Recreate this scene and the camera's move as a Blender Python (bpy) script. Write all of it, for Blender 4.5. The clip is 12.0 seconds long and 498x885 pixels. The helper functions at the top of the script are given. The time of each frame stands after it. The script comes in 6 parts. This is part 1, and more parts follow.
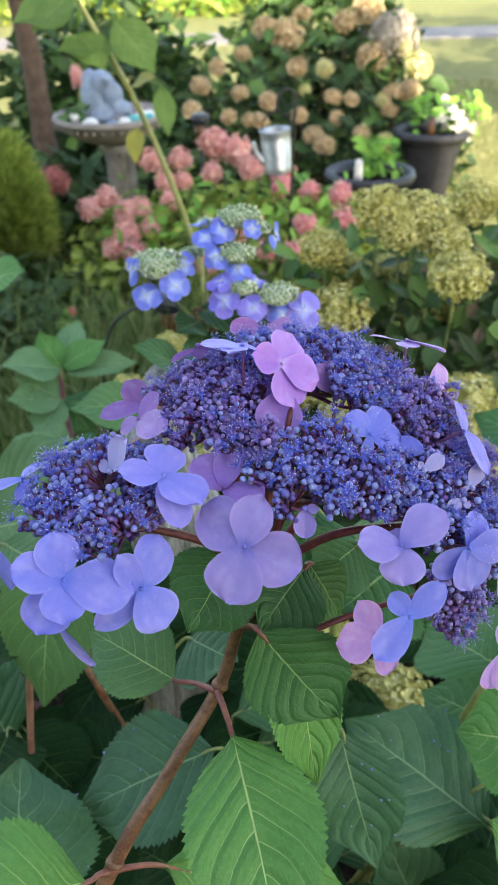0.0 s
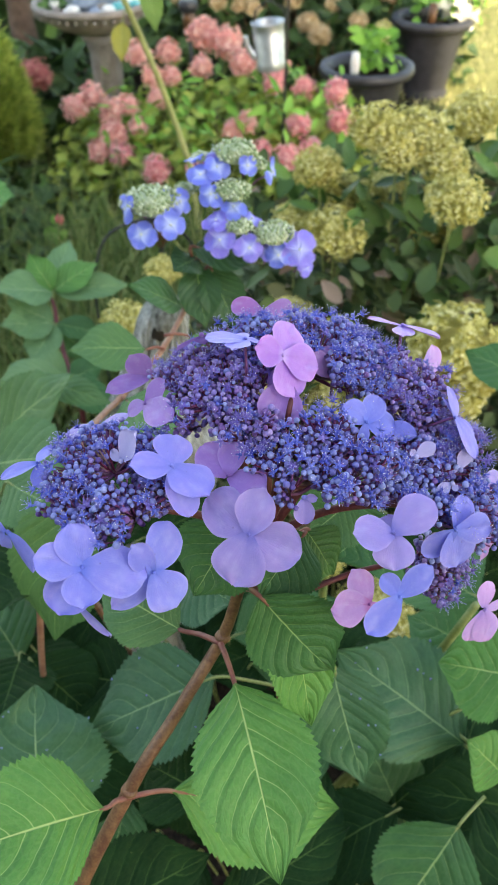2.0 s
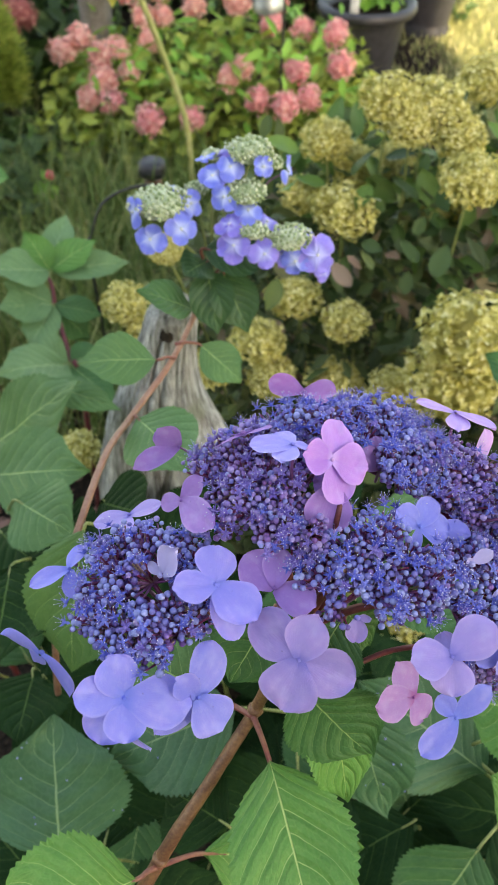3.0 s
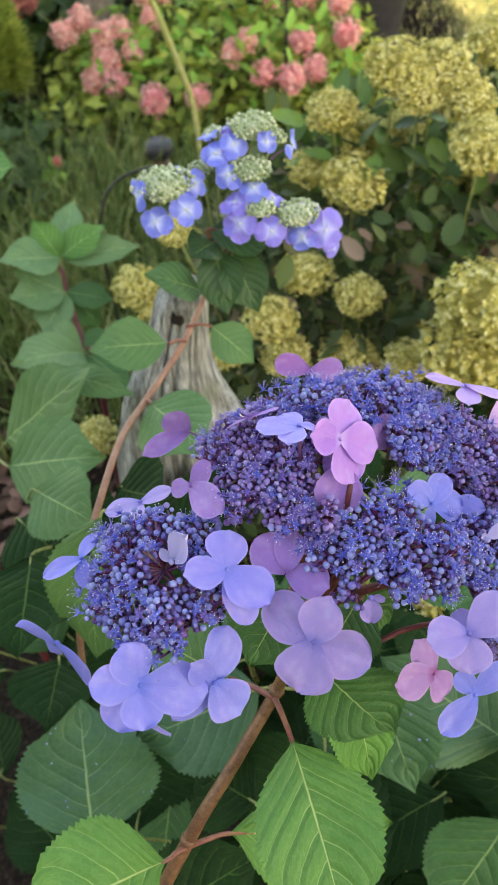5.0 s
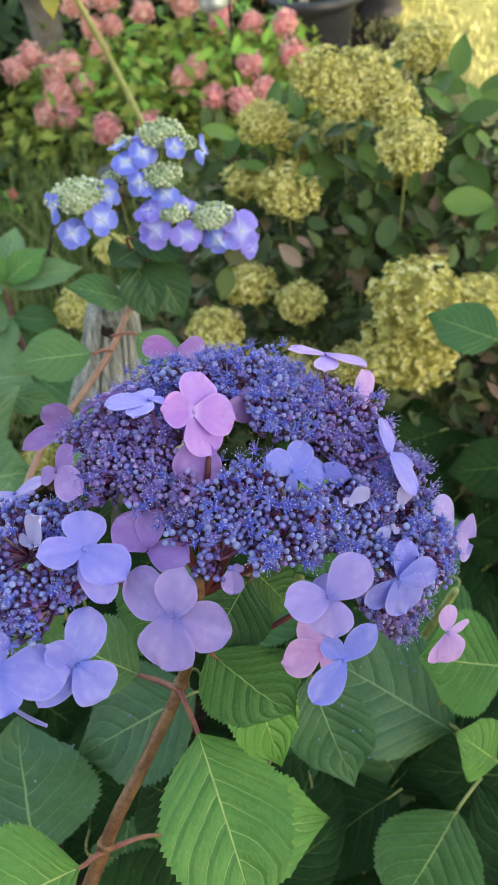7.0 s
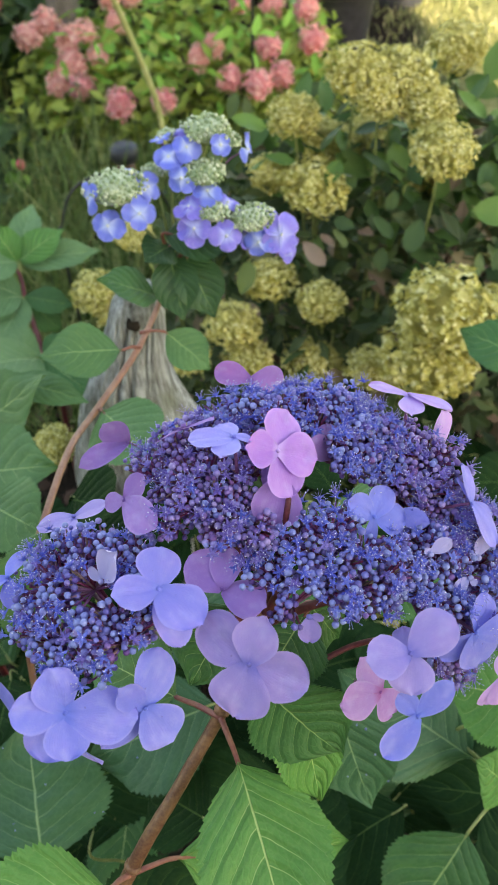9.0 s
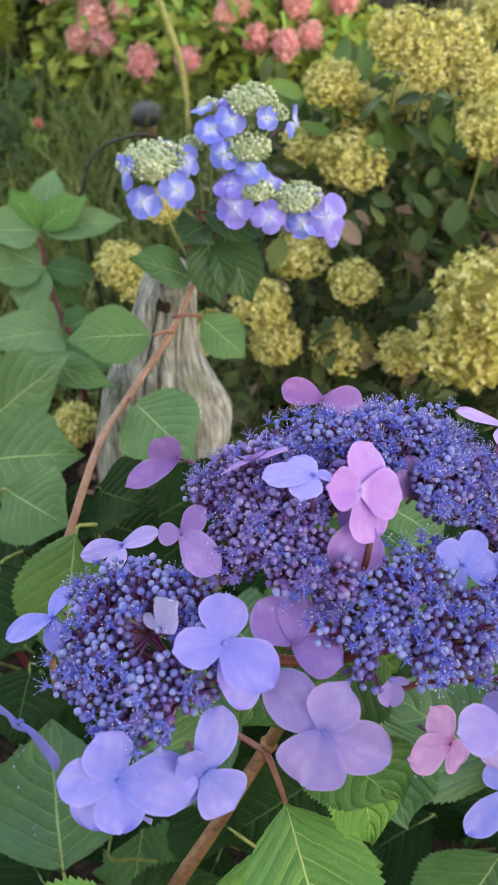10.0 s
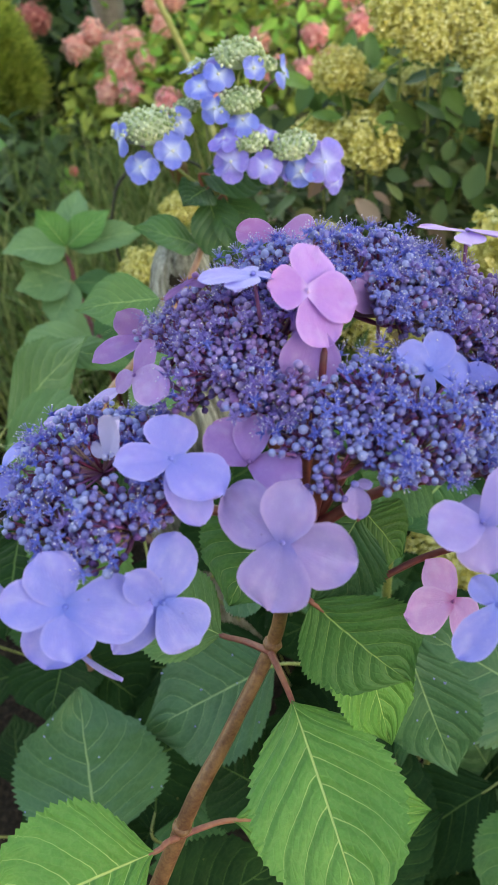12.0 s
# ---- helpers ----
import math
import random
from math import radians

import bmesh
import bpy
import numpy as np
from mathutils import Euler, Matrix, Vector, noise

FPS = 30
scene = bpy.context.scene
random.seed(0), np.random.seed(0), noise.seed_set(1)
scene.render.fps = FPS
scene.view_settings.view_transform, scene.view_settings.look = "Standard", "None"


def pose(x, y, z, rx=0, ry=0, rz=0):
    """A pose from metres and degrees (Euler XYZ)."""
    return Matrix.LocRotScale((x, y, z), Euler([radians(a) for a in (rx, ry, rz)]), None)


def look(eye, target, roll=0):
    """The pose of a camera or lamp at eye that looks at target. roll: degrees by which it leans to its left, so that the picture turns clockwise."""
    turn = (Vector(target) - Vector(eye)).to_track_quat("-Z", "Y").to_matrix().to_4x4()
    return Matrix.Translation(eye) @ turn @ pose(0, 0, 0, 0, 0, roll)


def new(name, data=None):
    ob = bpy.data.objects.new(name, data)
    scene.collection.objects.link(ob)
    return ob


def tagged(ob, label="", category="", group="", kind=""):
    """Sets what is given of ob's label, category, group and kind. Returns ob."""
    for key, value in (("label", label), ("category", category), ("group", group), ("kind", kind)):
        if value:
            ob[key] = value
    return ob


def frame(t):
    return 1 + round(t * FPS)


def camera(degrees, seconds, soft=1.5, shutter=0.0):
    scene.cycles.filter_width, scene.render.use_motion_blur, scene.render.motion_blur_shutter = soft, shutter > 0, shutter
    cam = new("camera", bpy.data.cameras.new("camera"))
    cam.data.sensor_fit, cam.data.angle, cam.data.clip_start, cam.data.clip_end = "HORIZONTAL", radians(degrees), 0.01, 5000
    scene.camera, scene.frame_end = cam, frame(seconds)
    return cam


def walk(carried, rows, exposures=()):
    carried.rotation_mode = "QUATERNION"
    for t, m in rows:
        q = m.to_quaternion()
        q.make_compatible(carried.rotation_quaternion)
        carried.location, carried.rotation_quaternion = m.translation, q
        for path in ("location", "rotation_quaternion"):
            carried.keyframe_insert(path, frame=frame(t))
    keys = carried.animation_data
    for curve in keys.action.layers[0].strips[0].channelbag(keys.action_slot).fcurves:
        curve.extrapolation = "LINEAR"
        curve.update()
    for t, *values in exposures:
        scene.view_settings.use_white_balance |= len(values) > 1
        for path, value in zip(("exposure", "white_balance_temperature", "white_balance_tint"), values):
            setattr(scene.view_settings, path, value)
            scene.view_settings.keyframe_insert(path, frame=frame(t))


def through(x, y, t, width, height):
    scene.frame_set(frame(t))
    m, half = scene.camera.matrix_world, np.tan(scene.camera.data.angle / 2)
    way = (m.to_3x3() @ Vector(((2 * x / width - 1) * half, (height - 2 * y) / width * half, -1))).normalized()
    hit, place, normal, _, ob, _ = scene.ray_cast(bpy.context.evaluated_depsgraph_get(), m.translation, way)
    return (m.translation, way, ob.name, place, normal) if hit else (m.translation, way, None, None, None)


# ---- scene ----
cam = camera(36.1, 12.0, soft=0.8)
PATH = [
    (0, (0.005, 0.001, 1.099), (-0.017, 1.661, -0.017), -1.6),
    (0.5, (0.003, 0.003, 1.097), (-0.029, 1.647, -0.042), -1.9),
    (1, (0.001, 0.004, 1.101), (-0.028, 1.616, -0.083), -1.9),
    (1.5, (0.006, 0.007, 1.108), (-0.027, 1.563, -0.148), -2.2),
    (2, (0.001, 0.009, 1.138), (-0.002, 1.509, -0.185), -1.3),
    (2.5, (-0.002, 0.043, 1.152), (-0.002, 1.471, -0.248), -1.3),
    (3, (-0.019, 0.071, 1.172), (-0.002, 1.46, -0.266), -1.0),
    (3.5, (-0.017, 0.083, 1.175), (-0.001, 1.434, -0.3), -1.6),
    (3.7, (-0.02, 0.077, 1.171), (-0.016, 1.423, -0.309), -2.3),
    (5.5, (-0.002, 0.072, 1.17), (-0.044, 1.43, -0.297), -5.9),
    (6, (0.014, 0.057, 1.16), (-0.02, 1.438, -0.286), -6.8),
    (6.5, (0.027, 0.058, 1.154), (0.009, 1.451, -0.281), -7.5),
    (6.7, (0.036, 0.058, 1.153), (0.024, 1.455, -0.279), -7.8),
    (8.3, (0.031, 0.058, 1.151), (0.076, 1.452, -0.283), -5.5),
    (8.5, (0.021, 0.061, 1.149), (0.066, 1.448, -0.292), -4.6),
    (9, (0.001, 0.084, 1.162), (0.031, 1.442, -0.306), -3.1),
    (9.5, (-0.016, 0.118, 1.171), (0.005, 1.429, -0.339), -2.2),
    (10, (-0.021, 0.124, 1.154), (-0.013, 1.416, -0.373), -2.0),
    (10.5, (0.003, 0.102, 1.142), (-0.024, 1.404, -0.375), -4.0),
    (11, (0.0, 0.071, 1.118), (-0.069, 1.399, -0.376), -6.5),
    (11.5, (0.0, 0.069, 1.115), (-0.104, 1.434, -0.344), -9.0),
    (12, (0.01, 0.077, 1.091), (-0.142, 1.471, -0.335), -11.4),
]
walk(cam, [(t, look(eye, target, roll)) for t, eye, target, roll in PATH], [(0, 2.17, 8000, 10), (1.5, 2.36, 8700, 9), (2.5, 2.38, 9200, 10), (3.5, 2.38, 10500, 14), (5.5, 2.4, 10300, 11), (6.5, 2.3, 9500, 9), (9, 2.29, 9600, 9), (9.5, 2.31, 9200, 12), (10, 2.43, 10400, 16), (10.5, 2.34, 9800, 18), (11, 2.47, 10700, 9), (12, 2.39, 10300, 6)])
cam.data.dof.use_dof, cam.data.dof.focus_distance, cam.data.dof.aperture_fstop = True, 0.315, 27.0

# ---- light ----
SUN_DIR = Vector((-0.13, 0.84, -0.52))          # the way the sunlight travels
world = bpy.data.worlds.new("world")
scene.world = world
world.use_nodes = True
sky = world.node_tree.nodes.new("ShaderNodeTexSky")
sky.sky_type, sky.sun_disc = "NISHITA", False
sky.sun_elevation = math.asin(-SUN_DIR.normalized().z)
sky.sun_rotation = math.atan2(-SUN_DIR.x, -SUN_DIR.y)
world.node_tree.nodes["Background"].inputs["Strength"].default_value = 0.15
world.node_tree.links.new(sky.outputs["Color"], world.node_tree.nodes["Background"].inputs["Color"])
sun = new("sun", bpy.data.lights.new("sun", "SUN"))
sun.data.energy, sun.data.angle, sun.data.color = 3.2, radians(0.6), (1.0, 0.93, 0.80)
sun.rotation_euler = SUN_DIR.to_track_quat("-Z", "Y").to_euler()


# ---- materials ----
class Nodes:
    """A node material under construction."""

    def __init__(self, name):
        self.mat = bpy.data.materials.new(name)
        self.mat.use_nodes = True
        self.t = self.mat.node_tree
        self.out = self.t.nodes["Material Output"]
        self.bsdf = self.t.nodes["Principled BSDF"]

    def put(self, socket, value):
        if isinstance(value, bpy.types.NodeSocket):
            self.t.links.new(value, socket)
        elif value is not None:
            socket.default_value = value

    def math(self, op, a, b=None, c=None, clamp=False):
        n = self.t.nodes.new("ShaderNodeMath")
        n.operation, n.use_clamp = op, clamp
        for s, v in zip(n.inputs, (a, b, c)):
            self.put(s, v)
        return n.outputs[0]

    def step(self, x, lo, hi):
        n = self.t.nodes.new("ShaderNodeMapRange")
        n.interpolation_type = "SMOOTHSTEP"
        for s, v in zip(n.inputs, (x, lo, hi, 0.0, 1.0)):
            self.put(s, v)
        return n.outputs[0]

    def mix(self, f, a, b, blend="MIX"):
        n = self.t.nodes.new("ShaderNodeMix")
        n.data_type, n.blend_type = "RGBA", blend
        self.put(n.inputs["Factor"], f)
        self.put(n.inputs[6], rgba(a))
        self.put(n.inputs[7], rgba(b))
        return n.outputs[2]

    def coords(self, which="Object"):
        return self.t.nodes.new("ShaderNodeTexCoord").outputs[which]

    def noise(self, scale, detail=3.0, rough=0.55, at=None):
        n = self.t.nodes.new("ShaderNodeTexNoise")
        self.put(n.inputs["Vector"], at if at is not None else self.coords())
        n.inputs["Scale"].default_value, n.inputs["Detail"].default_value, n.inputs["Roughness"].default_value = scale, detail, rough
        return n.outputs["Fac"]

    def cells(self, scale, at=None, feature="DISTANCE_TO_EDGE"):
        n = self.t.nodes.new("ShaderNodeTexVoronoi")
        n.feature = feature
        self.put(n.inputs["Vector"], at if at is not None else self.coords())
        n.inputs["Scale"].default_value = scale
        return n.outputs["Distance"]

    def ramp(self, f, *stops):
        n = self.t.nodes.new("ShaderNodeValToRGB")
        e = n.color_ramp.elements
        while len(e) < len(stops):
            e.new(0.5)
        for el, (p, c) in zip(e, stops):
            el.position, el.color = p, rgba(c)
        self.put(n.inputs[0], f)
        return n.outputs[0]

    def random(self):
        return self.t.nodes.new("ShaderNodeObjectInfo").outputs["Random"]

    def island(self):
        return self.t.nodes.new("ShaderNodeNewGeometry").outputs["Random Per Island"]

    def bump(self, height, strength=0.5, distance=0.002):
        n = self.t.nodes.new("ShaderNodeBump")
        n.inputs["Strength"].default_value, n.inputs["Distance"].default_value = strength, distance
        self.put(n.inputs["Height"], height)
        self.put(self.bsdf.inputs["Normal"], n.outputs[0])
        return n.outputs[0]

    def finish(self, color, rough=0.5, metal=0.0, spec=None, through=0.0, glow=None):
        self.put(self.bsdf.inputs["Base Color"], rgba(color))
        self.put(self.bsdf.inputs["Roughness"], rough)
        self.put(self.bsdf.inputs["Metallic"], metal)
        self.put(self.bsdf.inputs["Specular IOR Level"], spec)
        if through:
            thin = self.t.nodes.new("ShaderNodeBsdfTranslucent")
            self.put(thin.inputs["Color"], rgba(color))
            both = self.t.nodes.new("ShaderNodeMixShader")
            both.inputs[0].default_value = through
            self.t.links.new(self.bsdf.outputs[0], both.inputs[1])
            self.t.links.new(thin.outputs[0], both.inputs[2])
            self.t.links.new(both.outputs[0], self.out.inputs[0])
        return self.mat


def rgba(c):
    return (*c, 1.0) if isinstance(c, tuple) and len(c) == 3 else c


def leaf_material(name, dark, light, vein, veins=8.0, rough=0.42, quilt=0.55, through=0.12, spec=0.35):
    """Leaf blade: midrib, side veins that sweep forward, a fine net between them, patchy green."""
    n = Nodes(name)
    sep = n.t.nodes.new("ShaderNodeSeparateXYZ")
    n.t.links.new(n.coords("UV"), sep.inputs[0])
    u, v = sep.outputs[0], sep.outputs[1]
    a = n.math("MULTIPLY", n.math("ABSOLUTE", n.math("SUBTRACT", u, 0.5)), 2.0)
    wob = n.math("MULTIPLY", n.math("SUBTRACT", n.noise(4.0, 2.0, at=n.coords("UV")), 0.5), 0.045)
    sweep = n.math("MULTIPLY", n.math("POWER", a, 1.2), 0.32)
    ph = n.math("MULTIPLY", n.math("ADD", n.math("SUBTRACT", n.math("POWER", v, 0.85), sweep), wob), veins)
    side = n.math("GREATER_THAN", u, 0.5)
    ph = n.math("ADD", ph, n.math("MULTIPLY", side, 0.35))
    d = n.math("ABSOLUTE", n.math("SUBTRACT", n.math("FRACT", n.math("ADD", ph, 10.0)), 0.5))
    thin = n.math("SUBTRACT", 0.046, n.math("MULTIPLY", a, 0.028))
    lines = n.math("SUBTRACT", 1.0, n.step(d, 0.0, thin))
    mid = n.math("SUBTRACT", 1.0, n.step(a, 0.006, n.math("SUBTRACT", 0.036, n.math("MULTIPLY", v, 0.028))))
    veinmask = n.math("MAXIMUM", n.math("MULTIPLY", lines, n.math("SUBTRACT", 0.72, n.math("MULTIPLY", a, 0.42))), mid)
    lad = n.t.nodes.new("ShaderNodeCombineXYZ")
    n.put(lad.inputs[0], n.math("MULTIPLY", ph, 2.6))
    n.put(lad.inputs[1], n.math("MULTIPLY", n.math("SUBTRACT", u, 0.5), 15.0))
    net = n.step(n.cells(1.0, at=lad.outputs[0]), 0.0, 0.16)
    patch = n.noise(22.0, 4.0)
    tone = n.mix(n.step(patch, 0.3, 0.75), dark, light)
    tone = n.mix(n.math("MULTIPLY", n.random(), 0.45), tone, light)
    tone = n.mix(n.math("MULTIPLY", n.math("SUBTRACT", 1.0, net), 0.06), tone, vein)
    grain = n.noise(900.0, 3.0, 0.7)
    tone = n.mix(n.math("MULTIPLY", n.step(grain, 0.35, 0.65), 0.30), tone, n.mix(1.0, tone, (0.60, 0.62, 0.60), "MULTIPLY"))
    fleck = n.math("GREATER_THAN", n.noise(150.0, 1.0), 0.80)
    tone = n.mix(n.math("MULTIPLY", fleck, 0.35), tone, (0.33, 0.30, 0.12))
    tone = n.mix(n.math("MULTIPLY", veinmask, 0.85), tone, vein)
    height = n.math("ADD", n.math("MULTIPLY", n.step(d, 0.0, 0.35), 0.8), n.math("MULTIPLY", net, 0.10))
    height = n.math("ADD", height, n.math("MULTIPLY", grain, 0.16))
    height = n.math("MULTIPLY", height, n.math("SUBTRACT", 1.0, n.math("MULTIPLY", mid, 0.6)))
    n.bump(height, quilt, 0.0022)
    return n.finish(tone, n.math("ADD", rough, n.math("MULTIPLY", patch, 0.2)), spec=spec, through=through)


LEAF = leaf_material("hydrangea_leaf", (0.026, 0.108, 0.030), (0.050, 0.178, 0.050), (0.28, 0.42, 0.15), quilt=0.45)
LEAF_BRIGHT = leaf_material("young_hydrangea_leaf", (0.058, 0.205, 0.040), (0.112, 0.320, 0.070), (0.46, 0.60, 0.22), quilt=0.62)
LEAF_PALE = leaf_material("pale_hydrangea_leaf", (0.060, 0.165, 0.052), (0.105, 0.240, 0.080), (0.36, 0.52, 0.20), quilt=0.32)
# near-black green: the deep shade between the lower leaves is put into its colour
LEAF_DARK = leaf_material("shade_dark_hydrangea_leaf", (0.006, 0.028, 0.008), (0.014, 0.054, 0.014), (0.09, 0.17, 0.05), rough=0.55, spec=0.10)
LEAF_BLUE = leaf_material("dull_hydrangea_leaf", (0.032, 0.112, 0.050), (0.058, 0.172, 0.076), (0.25, 0.40, 0.19), quilt=0.40, rough=0.36)
LEAF_DEEP = leaf_material("glossy_hydrangea_leaf", (0.013, 0.058, 0.016), (0.028, 0.100, 0.028), (0.22, 0.32, 0.10), quilt=0.30, rough=0.30)
LEAF_SAGE = leaf_material("sage_hydrangea_leaf", (0.095, 0.215, 0.085), (0.160, 0.310, 0.130), (0.40, 0.55, 0.26), quilt=0.30)


def sepal_material(name, base, rim, eye, eye_size=0.08, veins=0.17):
    """Sepal: fine forward veins, blotches, a lighter or darker throat."""
    n = Nodes(name)
    sep = n.t.nodes.new("ShaderNodeSeparateXYZ")
    n.t.links.new(n.coords("UV"), sep.inputs[0])
    u, v = sep.outputs[0], sep.outputs[1]
    a = n.math("SUBTRACT", u, 0.5)
    wob = n.math("MULTIPLY", n.noise(2.2, 3.0, at=n.coords("UV")), 3.2)
    fan = n.math("ADD", n.math("MULTIPLY", a, n.math("SUBTRACT", 24.0, n.math("MULTIPLY", v, 12.0))), wob)
    line = n.math("SUBTRACT", 1.0, n.step(n.math("ABSOLUTE", n.math("SUBTRACT", n.math("FRACT", n.math("ADD", fan, 20.0)), 0.5)), 0.0, 0.20))
    fine = n.math("SUBTRACT", 1.0, n.step(n.math("ABSOLUTE", n.math("SUBTRACT", n.math("FRACT", n.math("ADD", n.math("MULTIPLY", fan, 2.7), n.math("MULTIPLY", v, 3.0))), 0.5)), 0.0, 0.30))
    line = n.math("MAXIMUM", line, n.math("MULTIPLY", fine, n.math("MULTIPLY", n.step(v, 0.15, 0.5), 0.55)))
    line = n.math("MULTIPLY", n.math("MULTIPLY", line, n.step(n.noise(130.0, 2.0), 0.36, 0.62)), n.math("SUBTRACT", 1.0, n.step(v, 0.66, 0.95)))
    tone = n.mix(n.math("ADD", n.math("MULTIPLY", n.step(n.noise(85.0, 3.0), 0.30, 0.72), 0.6), n.math("MULTIPLY", v, 0.4)), base, rim)
    tone = n.mix(n.math("MULTIPLY", n.random(), 0.5), tone, rim)
    tone = n.mix(n.math("MULTIPLY", n.math("FRACT", n.math("MULTIPLY", n.random(), 7.3)), 0.34), tone, n.mix(1.0, tone, (1.20, 1.07, 1.04), "MULTIPLY"))
    tone = n.mix(n.math("MULTIPLY", n.step(n.noise(240.0, 4.0, 0.7), 0.45, 0.75), 0.35), tone, n.mix(0.30, tone, (0.80, 0.74, 0.90)))
    edge = n.math("MAXIMUM", n.step(n.math("ABSOLUTE", a), 0.40, 0.5), n.step(v, 0.93, 1.0))
    tone = n.mix(n.math("MULTIPLY", edge, 0.25), tone, n.mix(0.4, tone, (0.80, 0.74, 0.90)))
    tone = n.mix(n.math("MULTIPLY", n.step(n.noise(75.0, 2.0), 0.42, 0.72), 0.60), tone, n.mix(1.0, tone, (1.26, 1.00, 1.00), "MULTIPLY"))
    pale = n.math("MULTIPLY", n.step(n.noise(55.0, 3.0, 0.6), 0.46, 0.66), n.math("SUBTRACT", 1.0, n.step(n.math("ABSOLUTE", a), 0.12, 0.42)))
    tone = n.mix(n.math("MULTIPLY", pale, 0.55), tone, n.mix(0.42, tone, (0.78, 0.74, 0.92)))
    deep = n.mix(1.0, tone, (0.70, 0.62, 0.84), "MULTIPLY")
    tone = n.mix(n.math("MULTIPLY", line, veins), tone, deep)
    tone = n.mix(n.math("SUBTRACT", 1.0, n.step(v, eye_size * 0.3, eye_size * 2.2)), tone, eye)
    freckle = n.math("GREATER_THAN", n.noise(420.0, 1.0), 0.79)
    tone = n.mix(n.math("MULTIPLY", freckle, 0.30), tone, (0.16, 0.10, 0.22))
    n.bump(n.math("ADD", n.math("MULTIPLY", line, -0.12), n.noise(180.0, 4.0, 0.6)), 0.6, 0.0006)
    return n.finish(tone, 0.45, spec=0.35, through=0.16)


PINKISH = sepal_material("pink_lilac_sepal", (0.400, 0.170, 0.64), (0.525, 0.285, 0.76), (0.58, 0.37, 0.78))
LAVENDER = sepal_material("lavender_sepal", (0.275, 0.220, 0.632), (0.390, 0.315, 0.725), (0.22, 0.20, 0.614))
LILAC = sepal_material("lilac_sepal", (0.201, 0.212, 0.747), (0.329, 0.313, 0.804), (0.233, 0.254, 0.747))
PERIWINKLE = sepal_material("periwinkle_sepal", (0.149, 0.187, 0.721), (0.259, 0.270, 0.792), (0.143, 0.198, 0.721))
BLUE = sepal_material("blue_sepal", (0.138, 0.182, 0.721), (0.237, 0.270, 0.792), (0.165, 0.231, 0.761))
ROSE = sepal_material("rose_sepal", (0.335, 0.170, 0.51), (0.43, 0.250, 0.61), (0.34, 0.10, 0.36))
MAUVE = sepal_material("mauve_sepal", (0.295, 0.150, 0.54), (0.380, 0.225, 0.63), (0.27, 0.13, 0.44))
PALE_LILAC = sepal_material("pale_lilac_sepal", (0.47, 0.28, 0.73), (0.58, 0.39, 0.80), (0.40, 0.27, 0.72))
ORCHID = sepal_material("orchid_sepal", (0.37, 0.135, 0.45), (0.46, 0.20, 0.54), (0.30, 0.12, 0.40))
WHITISH = sepal_material("pale_sepal", (0.38, 0.36, 0.72), (0.50, 0.48, 0.80), (0.42, 0.42, 0.75))
PALE_BLUE = sepal_material("pale_blue_sepal", (0.255, 0.240, 0.76), (0.36, 0.33, 0.82), (0.27, 0.27, 0.76))
SKY = sepal_material("sky_blue_sepal", (0.115, 0.185, 0.78), (0.19, 0.255, 0.82), (0.50, 0.60, 0.94), 0.19)
SKYVIOLET = sepal_material("violet_blue_sepal", (0.19, 0.175, 0.75), (0.275, 0.235, 0.80), (0.48, 0.51, 0.92), 0.18)


def simple(name, a, b, scale, rough=0.6, bump=0.3, distance=0.002, metal=0.0, spec=None, through=0.0, detail=4.0, by=None):
    """Two tones in blotches and finer grain."""
    n = Nodes(name)
    big, small = n.noise(scale, detail), n.noise(scale * 7.0, 3.0)
    f = n.math("ADD", n.math("MULTIPLY", big, 0.65), n.math("MULTIPLY", small, 0.35))
    tone = n.mix(n.step(f, 0.33, 0.67), a, b)
    if by:
        tone = n.mix(n.math("MULTIPLY", n.island() if by == "island" else n.random(), 0.7), tone, b)
    n.bump(f, bump, distance)
    return n.finish(tone, rough, metal, spec, through)


def varied(name, stops, rough=0.5, through=0.1, by="island", scale=60.0, spec=0.3):
    """Many small pieces, each of its own tone."""
    n = Nodes(name)
    f = n.island() if by == "island" else n.random()
    tone = n.ramp(f, *stops)
    tone = n.mix(n.math("MULTIPLY", n.step(n.noise(scale, 3.0), 0.35, 0.7), 0.35), tone, n.mix(1.0, tone, (0.62, 0.60, 0.55), "MULTIPLY"))
    n.bump(n.noise(scale * 4.0, 2.0), 0.25, 0.001)
    return n.finish(tone, rough, spec=spec, through=through)


STEM = simple("red_brown_stem", (0.115, 0.040, 0.026), (0.29, 0.150, 0.075), 110.0, 0.42, 0.6, 0.0010)
STEM_TAN = simple("tan_flower_stem", (0.26, 0.115, 0.080), (0.40, 0.215, 0.150), 70.0, 0.5, 0.4, 0.0006)
STEM_RED = simple("dark_red_branch", (0.095, 0.012, 0.020), (0.19, 0.040, 0.045), 70.0, 0.45, 0.3, 0.0006)
STEM_GREEN = simple("green_stem", (0.15, 0.20, 0.06), (0.30, 0.34, 0.12), 50.0, 0.5, 0.3, 0.0008)
STALK = simple("pale_green_stalk", (0.38, 0.39, 0.13), (0.54, 0.54, 0.25), 40.0, 0.5, 0.2, 0.001)
WEED_LEAF = leaf_material("thin_weed_leaf", (0.13, 0.24, 0.05), (0.22, 0.35, 0.09), (0.34, 0.44, 0.16), through=0.40)
PETIOLE = simple("reddish_petiole", (0.19, 0.045, 0.045), (0.30, 0.125, 0.080), 60.0, 0.45, 0.2, 0.0006)
